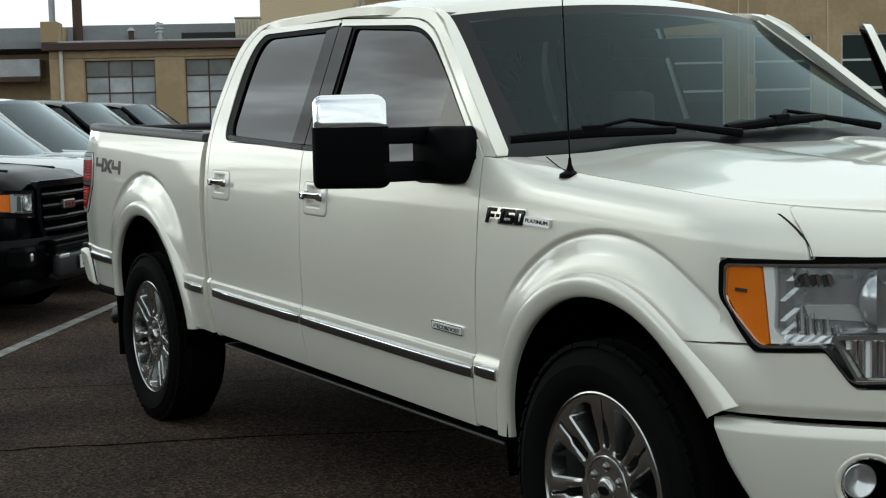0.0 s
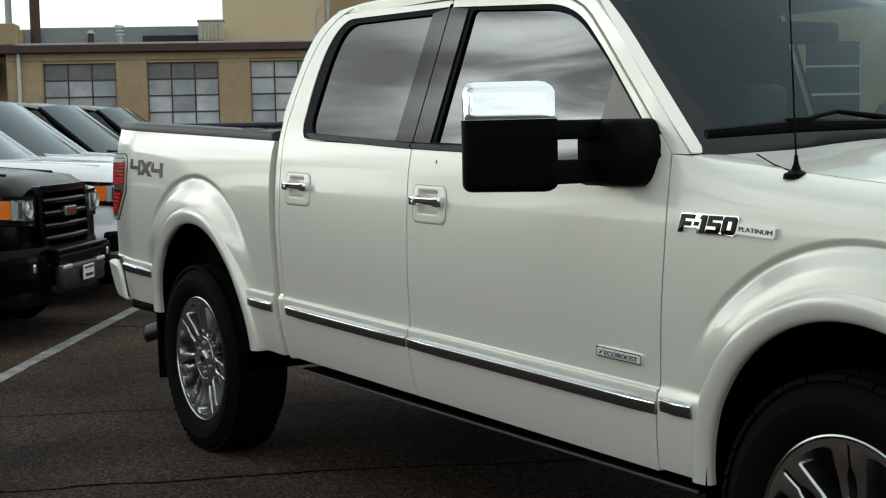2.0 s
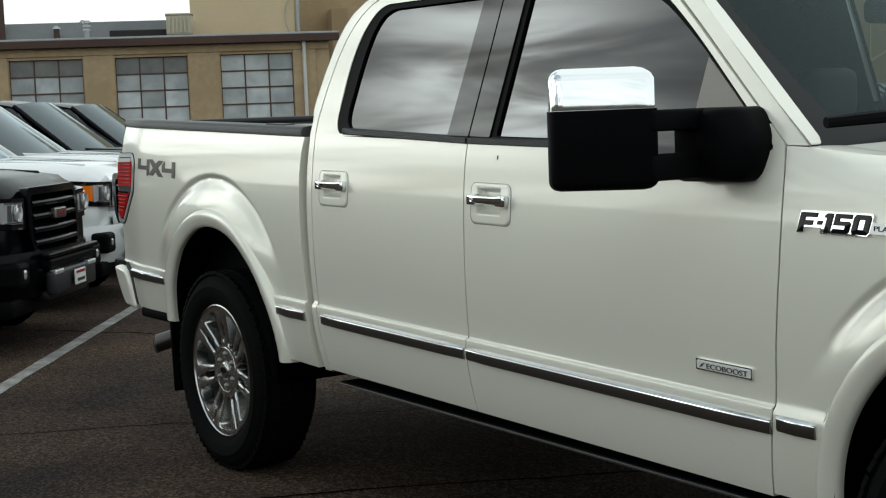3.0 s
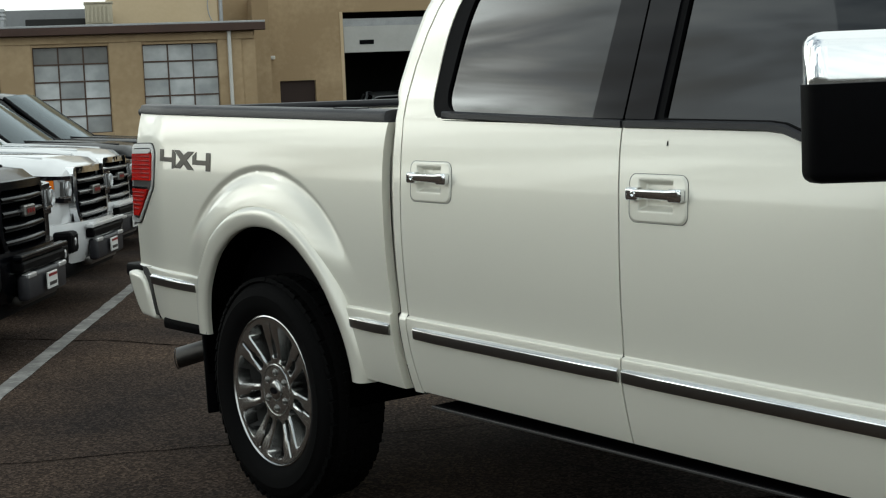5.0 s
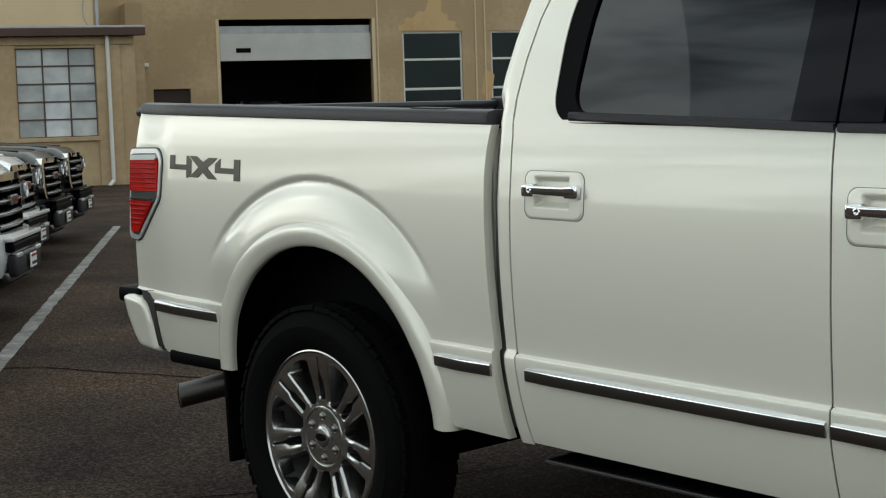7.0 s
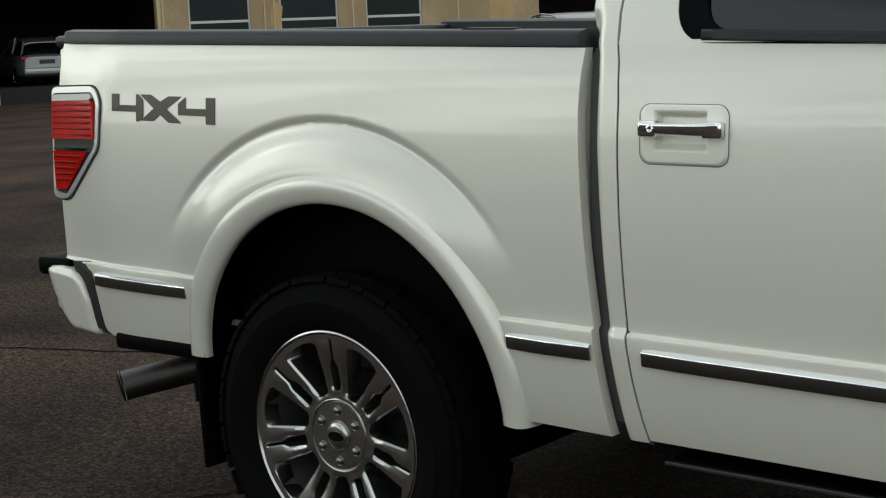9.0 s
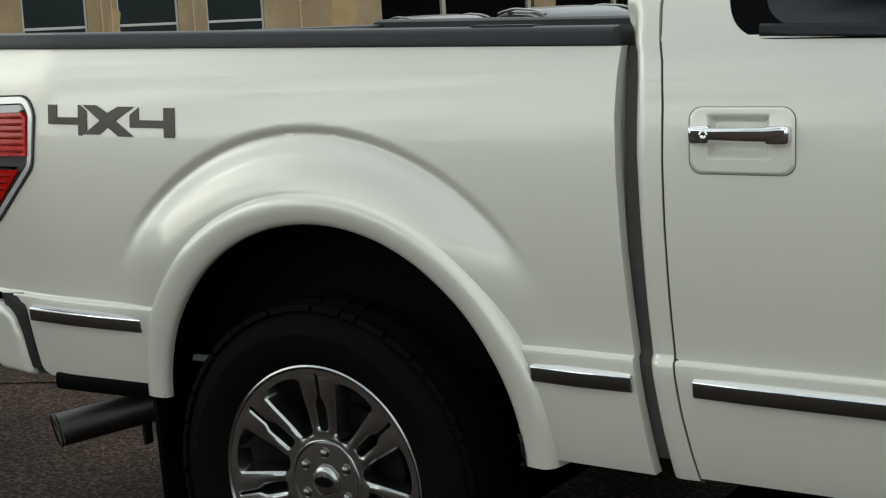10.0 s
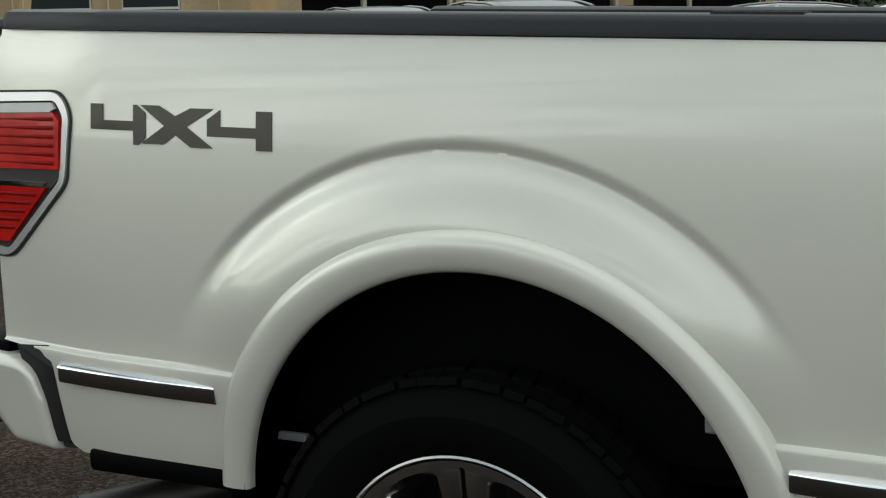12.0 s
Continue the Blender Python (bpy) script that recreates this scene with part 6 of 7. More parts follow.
def swamp_cooler():
    c = thing("evaporative_cooler", "beige louvred evaporative cooler box on the flat roof", "cooler", m=wall_frame((-26.0, 13.5)) @ Matrix.Translation((-2.86, 0.95, 3.56)))
    part("casing", boxed(-0.31, 0.31, -0.3, 0.3, 0.04, 0.50, 0.02), BEIGE_METAL, c, "", True)
    for k in range(6):
        part("louvre", boxed(-0.27 + 0.092 * k, -0.222 + 0.092 * k, -0.325, -0.302, 0.08, 0.45, 0.006), BEIGE_METAL, c)
    part("lid", boxed(-0.33, 0.33, -0.33, 0.33, 0.50, 0.54, 0.01), BEIGE_METAL, c)
    part("foot", boxed(-0.30, 0.30, -0.26, 0.26, 0.0, 0.04), GALV, c)


swamp_cooler()


def roof_vent(s, y, z, h, r, kind):
    v = thing("roof_vent", "galvanised roof vent pipe with a cap", "roof vent", "roof vents", wall_frame((-26.0, 13.5)) @ Matrix.Translation((s, y, z)))
    bm = bmesh.new()
    tube(bm, (0, 0, 0), (0, 0, h), r, 14)
    part("pipe", bm, GALV if kind else EAVE_BROWN, v, "", True)
    bm = bmesh.new()
    if kind == 2:
        for k in range(3):
            tube(bm, (0, 0, h * (0.45 + 0.2 * k)), (0, 0, h * (0.55 + 0.2 * k)), r * 1.45, 14, r * 1.2)
    else:
        tube(bm, (0, 0, h), (0, 0, h + 0.08), r * 1.6, 14, r * 0.5)
    part("cowl", bm, GALV, v, "", True)


roof_vent(-5.03, 0.90, 3.56, 0.44, 0.075, 2)
roof_vent(-5.74, 0.94, 3.56, 0.26, 0.07, 0)
roof_vent(-5.35, 4.2, 4.06, 0.12, 0.06, 1)
roof_vent(-7.03, 0.9, 3.56, 2.2, 0.12, 0)
roof_vent(-7.70, 1.3, 3.302, 1.6, 0.08, 1)


def service_building():
    b = thing("service_building", "two-storey tan stucco building with roller door and white-framed windows", "building", m=wall_frame((-34.65, 22.45)))
    wins = [(5.85, 7.86), (8.85, 10.86), (11.85, 13.88)]
    holes = [(a, c, 0.9, 4.0) for a, c in wins] + [(0.0, 4.86, -0.3, 4.43), (18.4, 25.0, -0.3, 3.7), (26.0, 33.0, -0.3, 3.7), (34.0, 42.0, -0.3, 3.7), (43.0, 52.0, -0.3, 3.7), (53.0, 62.0, -0.3, 3.7), (63.0, 72.0, -0.3, 3.7), (73.0, 82.0, -0.3, 3.7), (-2.06, -0.94, -0.3, 2.36)]
    bm = wall_with_holes(bmesh.new(), -6.4, 90.0, -0.3, 7.6, holes)
    part("wall", bm, STUCCO, b, "tan stucco front wall")
    part("parapet_cap", boxed(-6.5, 90.1, -0.10, 0.40, 7.602, 7.72, 0.02), EAVE_BROWN, b)
    part("wall", boxed(-2.95, -2.45, -1.2, -0.002, -0.3, 4.85), STUCCO, b, "tan stucco side wall")
    # inner surfaces, coloured dark so that the rooms look unlit
    part("back", boxed(-6.39, 90, 9.0, 9.3, -0.3, 7.6), UNLIT_ROOM, b, "back wall coloured dark as an unlit interior")
    part("inner_floor", boxed(-6.39, 90, 0.31, 8.99, -0.3, 0.45), UNLIT_ROOM, b)
    part("ceiling", boxed(-6.39, 90, 0.31, 8.99, 4.5, 4.6), UNLIT_ROOM, b)
    part("inner_wall", boxed(-0.45, -0.3, 0.31, 8.99, 0.02, 4.5), UNLIT_ROOM, b)
    part("inner_wall", boxed(5.3, 5.45, 0.31, 8.99, 0.02, 4.5), UNLIT_ROOM, b)
    # roller door, half raised
    d = part("roller_door", boxed(0.02, 4.83, 0.10, 0.16, 3.17, 3.99, 0.01), DOOR_WHITE, b, "white roller door half raised")
    part("door_panel", boxed(0.02, 4.83, 0.20, 0.26, 3.99, 4.24, 0.01), GALV, d, "grey upper door section")
    part("door_window", boxed(0.52, 0.98, 0.085, 0.098, 3.42, 3.56, 0.004), BLACK_PLASTIC, d, "small black vent")
    part("door_trim", boxed(-0.10, -0.002, -0.02, 0.10, -0.3, 4.44), STUCCO_PALE, b)
    part("door_trim", boxed(4.852, 4.95, -0.02, 0.10, -0.3, 4.44), STUCCO_PALE, b)
    part("side_door", boxed(-2.04, -0.96, 0.10, 0.16, -0.3, 2.34, 0.01), BROWN_DARK, b, "dark brown side door")
    for a, c in wins:
        w = new("window")
        w.parent = b
        for x0, x1, z0, z1 in ((a, a + 0.06, 0.9, 4.0), (c - 0.06, c, 0.9, 4.0), (a + 0.061, c - 0.061, 3.94, 4.0), (a + 0.061, c - 0.061, 0.9, 0.98),
                               (a + 0.061, c - 0.061, 3.08, 3.15), (a + 0.061, c - 0.061, 2.14, 2.22)):
            part("frame_bar", boxed(x0, x1, 0.05, 0.13, z0, z1, 0.008), WHITE_TRIM, w)
        for z0, z1 in ((0.98, 2.14), (2.22, 3.08), (3.15, 3.94)):
            part("pane", boxed(a + 0.061, c - 0.061, 0.085, 0.092, z0, z1), PANE, w)
    for x in (5.0, 8.3, 8.62, 11.35, 15.2):
        part("pier_line", boxed(x, x + 0.05, -0.03, -0.002, -0.3, 7.5, 0.01), STUCCO_PALE, b)
    # stair outline and dark carport bays
    bm = bmesh.new()
    box(bm, -0.9, 0.9, -0.06, -0.002, -0.03, 0.03, m=Matrix.Translation((16.0, 0, 3.15)) @ Matrix.Rotation(radians(-28), 4, "Y"))
    part("stair_edge", bm, STUCCO_PALE, b)
    part("carport_beam", boxed(18.2, 90, -0.5, -0.1, 3.72, 4.1, 0.02), BROWN_DARK, b, "dark brown beam over open bays")
    for x in (20.6, 24.35, 28.40, 32.6, 36.75, 41.0, 45.0, 50.0, 55.0, 60.0, 66.0, 72.0, 78.0):
        part("bay_post", boxed(x, x + 0.16, -0.45, -0.29, -0.02, 3.71, 0.02), BEIGE_METAL, b, "pale bay post")
    for outl in ([(16.40, 1.85), (16.70, 1.75), (17.20, 1.82), (17.41, 2.15), (17.35, 2.75), (17.05, 3.00), (16.70, 2.92), (16.45, 2.65)], [(5.70, 4.04), (7.80, 4.04), (7.62, 4.16), (7.70, 4.31), (7.36, 4.36), (7.44, 4.52), (7.18, 4.60), (7.20, 5.10), (7.05, 5.6), (6.70, 5.6), (6.78, 5.05), (6.62, 4.62), (6.40, 4.66), (6.22, 4.42), (5.98, 4.46), (5.92, 4.24), (5.74, 4.20)], [(8.5, 2.0), (8.8, 1.7), (8.95, 2.6), (8.6, 2.8)]):
        part("stain", plate(bmesh.new(), [rounded(outl, 0.05)], lambda a, c: (a, -0.004, c), (0, 0.003, 0)), STAIN, b, "orange-brown patch on the stucco")
    part("camera_box", boxed(-2.36, -2.2, -0.25, -0.002, 3.03, 3.14, 0.02), WHITE_TRIM, b)
    return b


service_building()


def shrubs():
    """Uneven leafy bushes along the far end of the yard."""
    rng = random.Random(5)
    m = wall_frame((-34.65, 22.45))
    verts, faces = [], []
    for k in range(9):
        cs, cd, r = 39.0 + 3.4 * k + rng.uniform(-0.8, 0.8), rng.uniform(-4.2, -2.6), rng.uniform(1.3, 2.0)
        for j in range(420):
            d = Vector((rng.gauss(0, 1), rng.gauss(0, 1), rng.gauss(0, 1))).normalized() * r * rng.uniform(0.55, 1.08)
            c = Vector((cs + d.x, cd + 0.7 * d.y, max(0.05, 1.25 * r + 1.15 * d.z)))
            u = Vector((rng.gauss(0, 1), rng.gauss(0, 1), rng.gauss(0, 1))).normalized() * 0.13
            v = u.cross(Vector((rng.gauss(0, 1), rng.gauss(0, 1), rng.gauss(0, 1)))).normalized() * 0.08
            n = len(verts)
            verts += [m @ (c - u), m @ (c - v), m @ (c + u), m @ (c + v)]
            faces.append((n, n + 1, n + 2, n + 3))
    me = bpy.data.meshes.new("shrubs")
    me.from_pydata(verts, [], faces)
    me.materials.append(LEAF)
    tagged(new("shrubs", me), "dark green leafy shrubs along the far yard edge", "shrub", kind="stuff")


shrubs()


# ---------------------------------------------------------------- parked vehicles
def car_body(bm, sections, n):
    """Lofts closed sections, each (x, half width, floor z, shoulder z, top z, top half width)."""
    rings = []
    for x, w, z0, zs, zt, wt in sections:
        pts = []
        prof = [(0.80 * w, z0), (0.97 * w, z0 + 0.08), (w, z0 + 0.45 * (zs - z0)), (0.985 * w, zs - 0.06), (0.93 * w, zs), (wt, zt - 0.03), (wt * 0.86, zt), (wt * 0.4, zt + 0.012)]
        for y, z in prof:
            pts.append((x, y, z))
        for y, z in reversed(prof):
            pts.append((x, -y, z))
        rings.append([bm.verts.new(p) for p in pts])
    for a, b in zip(rings, rings[1:]):
        for i in range(len(a)):
            bm.faces.new((a[i], a[(i + 1) % len(a)], b[(i + 1) % len(a)], b[i]))
    bm.faces.new(rings[0]); bm.faces.new(rings[-1])
    return bm


def simple_wheel(parent, x, y, r, side):
    w = new("wheel"); w.parent = parent
    w.matrix_basis = pose(x, y, r, 90 * (1 if side < 0 else -1), 0, 0)
    bm = bmesh.new()
    lathe(bm, [(r * 0.62, -0.20), (r * 0.9, -0.21), (r, -0.17), (r, -0.03), (r * 0.93, 0.02), (r * 0.7, 0.03), (r * 0.64, 0.012)], 40)
    part("tyre", bm, RUBBER, w, "", True, 50)
    bm = bmesh.new()
    lathe(bm, [(r * 0.66, 0.02), (r * 0.60, -0.06), (0.0001, -0.06)], 32)
    for k in range(6):
        m = Matrix.Rotation(2 * math.pi * k / 6, 4, "Z") @ Matrix.Translation((r * 0.33, 0, 0.0)) @ Matrix.Diagonal((r * 0.62, 0.05, 0.03, 1))
        bmesh.ops.create_cube(bm, size=1, matrix=m)
    part("rim", bm, ALLOY, w, "", True, 30)


def parked_pickup(nose, heading, paint, label, dark_nose=False):
    """A mid-size pickup. Local x runs backwards from the nose."""
    t = thing("parked_pickup", label, "pickup truck", "row of parked pickups", pose(nose[0], nose[1], 0, 0, 0, heading + 180))
    trim = paint if dark_nose else CHROME
    # lower body with bonnet
    bm = bmesh.new()
    car_body(bm, [(0.16, 0.74, 0.42, 0.98, 1.02, 0.60), (0.26, 0.86, 0.36, 1.03, 1.09, 0.66), (0.55, 0.925, 0.34, 1.06, 1.13, 0.70), (1.2, 0.945, 0.34, 1.08, 1.17, 0.72), (1.45, 0.945, 0.34, 1.09, 1.17, 0.74)], 6)
    part("front_body", bm, paint, t, "bonnet and front wings", True, 45)
    bm = bmesh.new()
    car_body(bm, [(1.452, 0.945, 0.34, 1.09, 1.14, 0.80), (2.5, 0.95, 0.34, 1.11, 1.16, 0.80), (3.35, 0.945, 0.34, 1.12, 1.16, 0.80)], 6)
    part("doors", bm, paint, t, "", True, 45)
    bm = bmesh.new()
    car_body(bm, [(3.40, 0.935, 0.40, 1.18, 1.22, 0.86), (5.3, 0.925, 0.42, 1.20, 1.24, 0.86)], 6)
    part("load_bed", bm, paint, t, "", True, 45)
    # bonnet crease lines
    for s in (-1, 1):
        bm = bmesh.new()
        tube(bm, (0.35, s * 0.42, 1.105), (1.42, s * 0.56, 1.186), 0.02, 8)
        part("bonnet_crease", bm, paint, t, "", True)
    for s in (-1, 1):
        for x in (2.40, 3.30):
            part("door_gap", boxed(x, x + 0.008, s * 0.930, s * 0.9515, 0.45, 1.05), SHADE_BLACK, t)
        for x in (2.22, 3.10):
            part("door_handle", boxed(x - 0.09, x + 0.09, s * 0.945, s * 0.975, 0.955, 0.985, 0.01), paint, t, "", True)
        bm = bmesh.new()
        grid(bm, lambda u, v: Vector((0.98 + (0.43 + 0.07 * math.sin(math.pi * v)) * math.cos(math.pi * u), s * (0.925 + 0.035 * math.sin(math.pi * v)), 0.40 + (0.44 + 0.07 * v) * math.sin(math.pi * u))), 20, 4)
        part("arch_flare", bm, paint, t, "", True)
    # cab roof and pillars
    def cab(x, z):
        return 0.86 - 0.30 * max(z - 1.14, 0)
    roof = bmesh.new()
    grid(roof, lambda u, v: Vector((2.02 + 1.20 * u, (2 * v - 1) * 0.68, 1.738 + 0.040 * (1 - (2 * v - 1) ** 4) - 0.075 * abs(2 * u - 1) ** 3)), 12, 12)
    thicken(roof, Vector((0, 0, -0.06)))
    part("roof", roof, paint, t, "", True)
    for s in (-1, 1):
        for (xa, za), (xb, zb), r in (((1.36, 1.15), (2.06, 1.69), 0.026), ((3.32, 1.15), (3.20, 1.70), 0.06), ((2.42, 1.15), (2.46, 1.70), 0.035)):
            bm = bmesh.new()
            tube(bm, (xa, s * cab(xa, za), za), (xb, s * cab(xb, zb), zb), r, 8)
            part("pillar", bm, paint if xa != 2.42 else GLOSS_BLACK, t, "", True)
        pl = lambda a, b: (a, s * (cab(a, b) + 0.012), b)
        for outl in ([(1.52, 1.17), (2.40, 1.17), (2.44, 1.67), (2.08, 1.67)], [(2.46, 1.17), (3.26, 1.17), (3.16, 1.67), (2.50, 1.67)]):
            part("side_window", plate(bmesh.new(), [rounded(outl, 0.03)], pl, (0, -s * 0.006, 0)), TINT_MID, t, "dark side window")
        bm = boxed(1.62, 1.76, s * 0.99, s * 1.16, 1.12, 1.27, 0.04, 3)
        part("door_mirror", bm, paint if paint is not PAINT_WHITE else CHROME, t, "", True)
        part("mirror_stalk", boxed(1.66, 1.74, s * 0.90, s * 1.02, 1.12, 1.16, 0.01), BLACK_PLASTIC, t)
    bm = bmesh.new()
    grid(bm, lambda u, v: Vector((1.36 + 0.69 * v - 0.16 * (1 - (2 * u - 1) ** 2) * (1 - 0.5 * v), (2 * u - 1) * (0.83 - 0.17 * v), 1.155 + 0.555 * v + 0.03 * v * (1 - (2 * u - 1) ** 2))), 16, 8)
    part("windscreen", bm, PARKED_GLASS, t, "windscreen", True)
    bm = bmesh.new()
    box(bm, 1.5, 3.3, -0.80, 0.80, 0.40, 1.10)
    for s in (-1, 1):
        box(bm, 2.25, 2.40, s * 0.15, s * 0.62, 1.1, 1.42, 0.05)
        box(bm, 2.28, 2.36, s * 0.27, s * 0.50, 1.44, 1.58, 0.03)
    part("cabin", bm, DASH, t, "dark cabin and seats")
    # face: grille frame and bars, lamps, bumper
    gp = lambda o: (lambda a, b: (0.120 - o + 0.045 * (abs(a) / 0.55) ** 2 + 0.05 * (b - 0.62), a, b))
    def fine(loop):
        out = []
        for (a, b), (c, d) in zip(loop, loop[1:] + loop[:1]):
            n = max(1, int(math.hypot(c - a, d - b) / 0.08))
            out += [(a + (c - a) * i / n, b + (d - b) * i / n) for i in range(n)]
        return out
    outl = fine(rounded([(-0.41, 0.60), (0.41, 0.60), (0.475, 0.72), (0.46, 1.04), (-0.46, 1.04), (-0.475, 0.72)], 0.05))
    hole = fine(rounded([(-0.378, 0.634), (0.378, 0.634), (0.428, 0.735), (0.414, 0.992), (-0.414, 0.992), (-0.428, 0.735)], 0.04))
    gr = part("grille", plate(bmesh.new(), [outl, hole], gp(0.055), (0.09, 0, 0)), PAINT_BLACK if dark_nose else CHROME, t, "broad grille with heavy bars")
    part("grille_backing", plate(bmesh.new(), [hole], gp(0.0), (0.02, 0, 0)), SHADE_BLACK, gr)
    for k in range(4):
        z = 0.652 + 0.084 * k
        half = 0.400
        bm = bmesh.new()
        grid(bm, lambda u, v: Vector((gp(0)(half * (2 * u - 1), z)[0] - 0.012 - 0.045 * math.sin(math.pi * v) ** 0.6, (2 * u - 1) * half, z + 0.060 * v)), 16, 8)
        part("grille_bar", bm, PAINT_BLACK, gr, "", True, 70)
        if not dark_nose:
            bm = bmesh.new()
            grid(bm, lambda u, v: Vector((gp(0)(half * (2 * u - 1), z)[0] - 0.060 - 0.004 * math.sin(math.pi * v), (2 * u - 1) * half, z + 0.026 + 0.014 * v)), 16, 3)
            part("bright_bar_edge", bm, BRUSHED, gr, "", True)
    bx = gp(0.075)(0, 0.86)[0]
    part("grille_badge", boxed(bx, bx + 0.04, -0.105, 0.105, 0.820, 0.890, 0.010), BRUSHED, gr, "chrome badge with a red face")
    for y in (-0.056, 0.0, 0.056):
        part("badge_face", boxed(bx - 0.004, bx - 0.001, y - 0.017, y + 0.017, 0.842, 0.868, 0.001), BADGE_RED, gr)
    for s in (-1, 1):
        hp = lambda o: (lambda a, b: (interp(abs(a), [(0.48, 0.145), (0.70, 0.150), (0.76, 0.175), (0.82, 0.215), (0.87, 0.280), (0.90, 0.345), (0.925, 0.46)]) - o, a, b))
        o = [(s * 0.485, 0.78), (s * 0.70, 0.79), (s * 0.78, 0.80), (s * 0.84, 0.81), (s * 0.895, 0.83), (s * 0.922, 0.86), (s * 0.922, 1.01), (s * 0.895, 1.005), (s * 0.84, 0.995), (s * 0.78, 0.99), (s * 0.70, 0.985), (s * 0.49, 0.98)]
        hl = part("headlamp", plate(bmesh.new(), [rounded(o, 0.02)], hp(0.02), (0.06, 0, 0)), GLOSS_BLACK, t, "headlamp with amber corner")
        part("lens_panel", plate(bmesh.new(), [[(s * 0.545, 0.82), (s * 0.70, 0.825), (s * 0.790, 0.836), (s * 0.790, 0.963), (s * 0.70, 0.96), (s * 0.545, 0.955)]], hp(0.025), (0.02, 0, 0)), CLEAR_LENS, hl, "clear lens panel")
        for z in (0.826, 0.948):
            part("bright_strip", plate(bmesh.new(), [[(s * 0.545, z), (s * 0.70, z + 0.003), (s * 0.76, z + 0.006), (s * 0.76, z + 0.014), (s * 0.70, z + 0.011), (s * 0.545, z + 0.009)]], hp(0.032), (0.02, 0, 0)), CHROME, hl)
        for y in (0.585, 0.715):
            part("lens_step", plate(bmesh.new(), [[(s * y, 0.840), (s * (y + 0.028), 0.842), (s * (y + 0.020), 0.945), (s * (y + 0.004), 0.945)]], hp(0.033), (0.02, 0, 0)), GRAPHITE, hl)
        bm = bmesh.new()
        c = Vector(hp(0.030)(s * 0.65, 0.892))
        lathe(bm, [(0.055, 0.02), (0.052, 0.0), (0.030, 0.012), (0.0001, 0.014)], 24, look(c, c + Vector((1, 0, 0))))
        part("lens", bm, REFLECTOR, hl, "", True)
        bm = bmesh.new()
        lathe(bm, [(0.034, -0.002), (0.024, -0.014), (0.0001, -0.018)], 20, look(c, c + Vector((1, 0, 0))))
        part("projector", bm, CLEAR_LENS, hl, "", True)
        part("amber_marker", plate(bmesh.new(), [[(s * 0.800, 0.840), (s * 0.82, 0.842), (s * 0.885, 0.85), (s * 0.915, 0.87), (s * 0.915, 0.97), (s * 0.885, 0.965), (s * 0.82, 0.962), (s * 0.800, 0.961)]], hp(0.03), (0.03, 0, 0)), AMBER_LENS, hl)
        wy = lambda k: (lambda a, b: (a, s * (interp(a, [(0.42, 0.918), (0.55, 0.936), (0.80, 0.944)]) + k), b))
        lw = part("lamp_wing", plate(bmesh.new(), [[(0.44, 0.865), (0.56, 0.89), (0.74, 0.945), (0.74, 1.0), (0.56, 1.01), (0.44, 1.01)]], wy(0.004), (0, -s * 0.03, 0)), GLOSS_BLACK, hl, "headlamp end that wraps onto the wing")
        part("wing_lens", plate(bmesh.new(), [[(0.45, 0.89), (0.56, 0.91), (0.60, 0.925), (0.60, 0.99), (0.45, 0.99)]], wy(0.007), (0, -s * 0.01, 0)), REFLECTOR, lw)
        part("wing_amber", plate(bmesh.new(), [[(0.62, 0.93), (0.72, 0.955), (0.72, 0.985), (0.62, 0.99)]], wy(0.007), (0, -s * 0.01, 0)), AMBER_LENS, lw)
        part("bright_strip", plate(bmesh.new(), [[(s * 0.58, 0.785), (s * 0.88, 0.803), (s * 0.88, 0.812), (s * 0.58, 0.797)]], hp(0.034), (0.02, 0, 0)), CHROME, hl)
    bm = bmesh.new()
    def bp(u, v):
        y = (2 * u - 1) * 0.93
        return Vector((0.02 + 0.26 * abs(2 * u - 1) ** 2.6 + 0.05 * (1 - v) - 0.03 * math.sin(math.pi * v), y, 0.34 + 0.30 * v))
    grid(bm, bp, 30, 8)
    thicken(bm, Vector((0.08, 0, 0)))
    bu = part("front_bumper", bm, paint, t, "painted front bumper", True)
    bm = boxed(-0.012, 0.06, -0.46, 0.46, 0.515, 0.585, 0.02)
    part("air_intake", bm, BLACK_PLASTIC, bu)
    part("skid_plate", boxed(0.03, 0.12, -0.38, 0.38, 0.31, 0.375, 0.02), STEEL if dark_nose else BRUSHED, bu, "metal skid plate", True)
    part("lower_valance", boxed(0.14, 0.6, -0.76, 0.76, 0.24, 0.36, 0.03), BLACK_PLASTIC, bu, "black lower valance", True)
    part("intake_lip", boxed(-0.020, 0.04, -0.50, 0.50, 0.590, 0.622, 0.01), paint, bu)
    part("lower_panel", boxed(-0.022, 0.05, -0.42, 0.42, 0.345, 0.505, 0.025, 3), RAIL_CAP, bu, "dark grey lower panel", True)
    for s in (-1, 1):
        part("bright_pad", boxed(-0.028, 0.02, s * 0.25, s * 0.41, 0.478, 0.508, 0.008), BRIGHT_TRIM, bu, "bright metal pad")
        part("fog_recess", boxed(0.060, 0.30, s * 0.62, s * 0.82, 0.43, 0.59, 0.03), BLACK_PLASTIC, bu, "black fog lamp recess")
        part("fog_lamp", boxed(0.053, 0.09, s * 0.69, s * 0.75, 0.48, 0.55, 0.02), CLEAR_LENS, bu)
    pb = part("plate_card", boxed(-0.050, -0.040, -0.105, 0.105, 0.38, 0.48, 0.003), BADGE_WHITE, bu, "white dealer plate card")
    part("card_bar", boxed(-0.054, -0.051, -0.085, 0.085, 0.455, 0.470), BADGE_RED, pb)
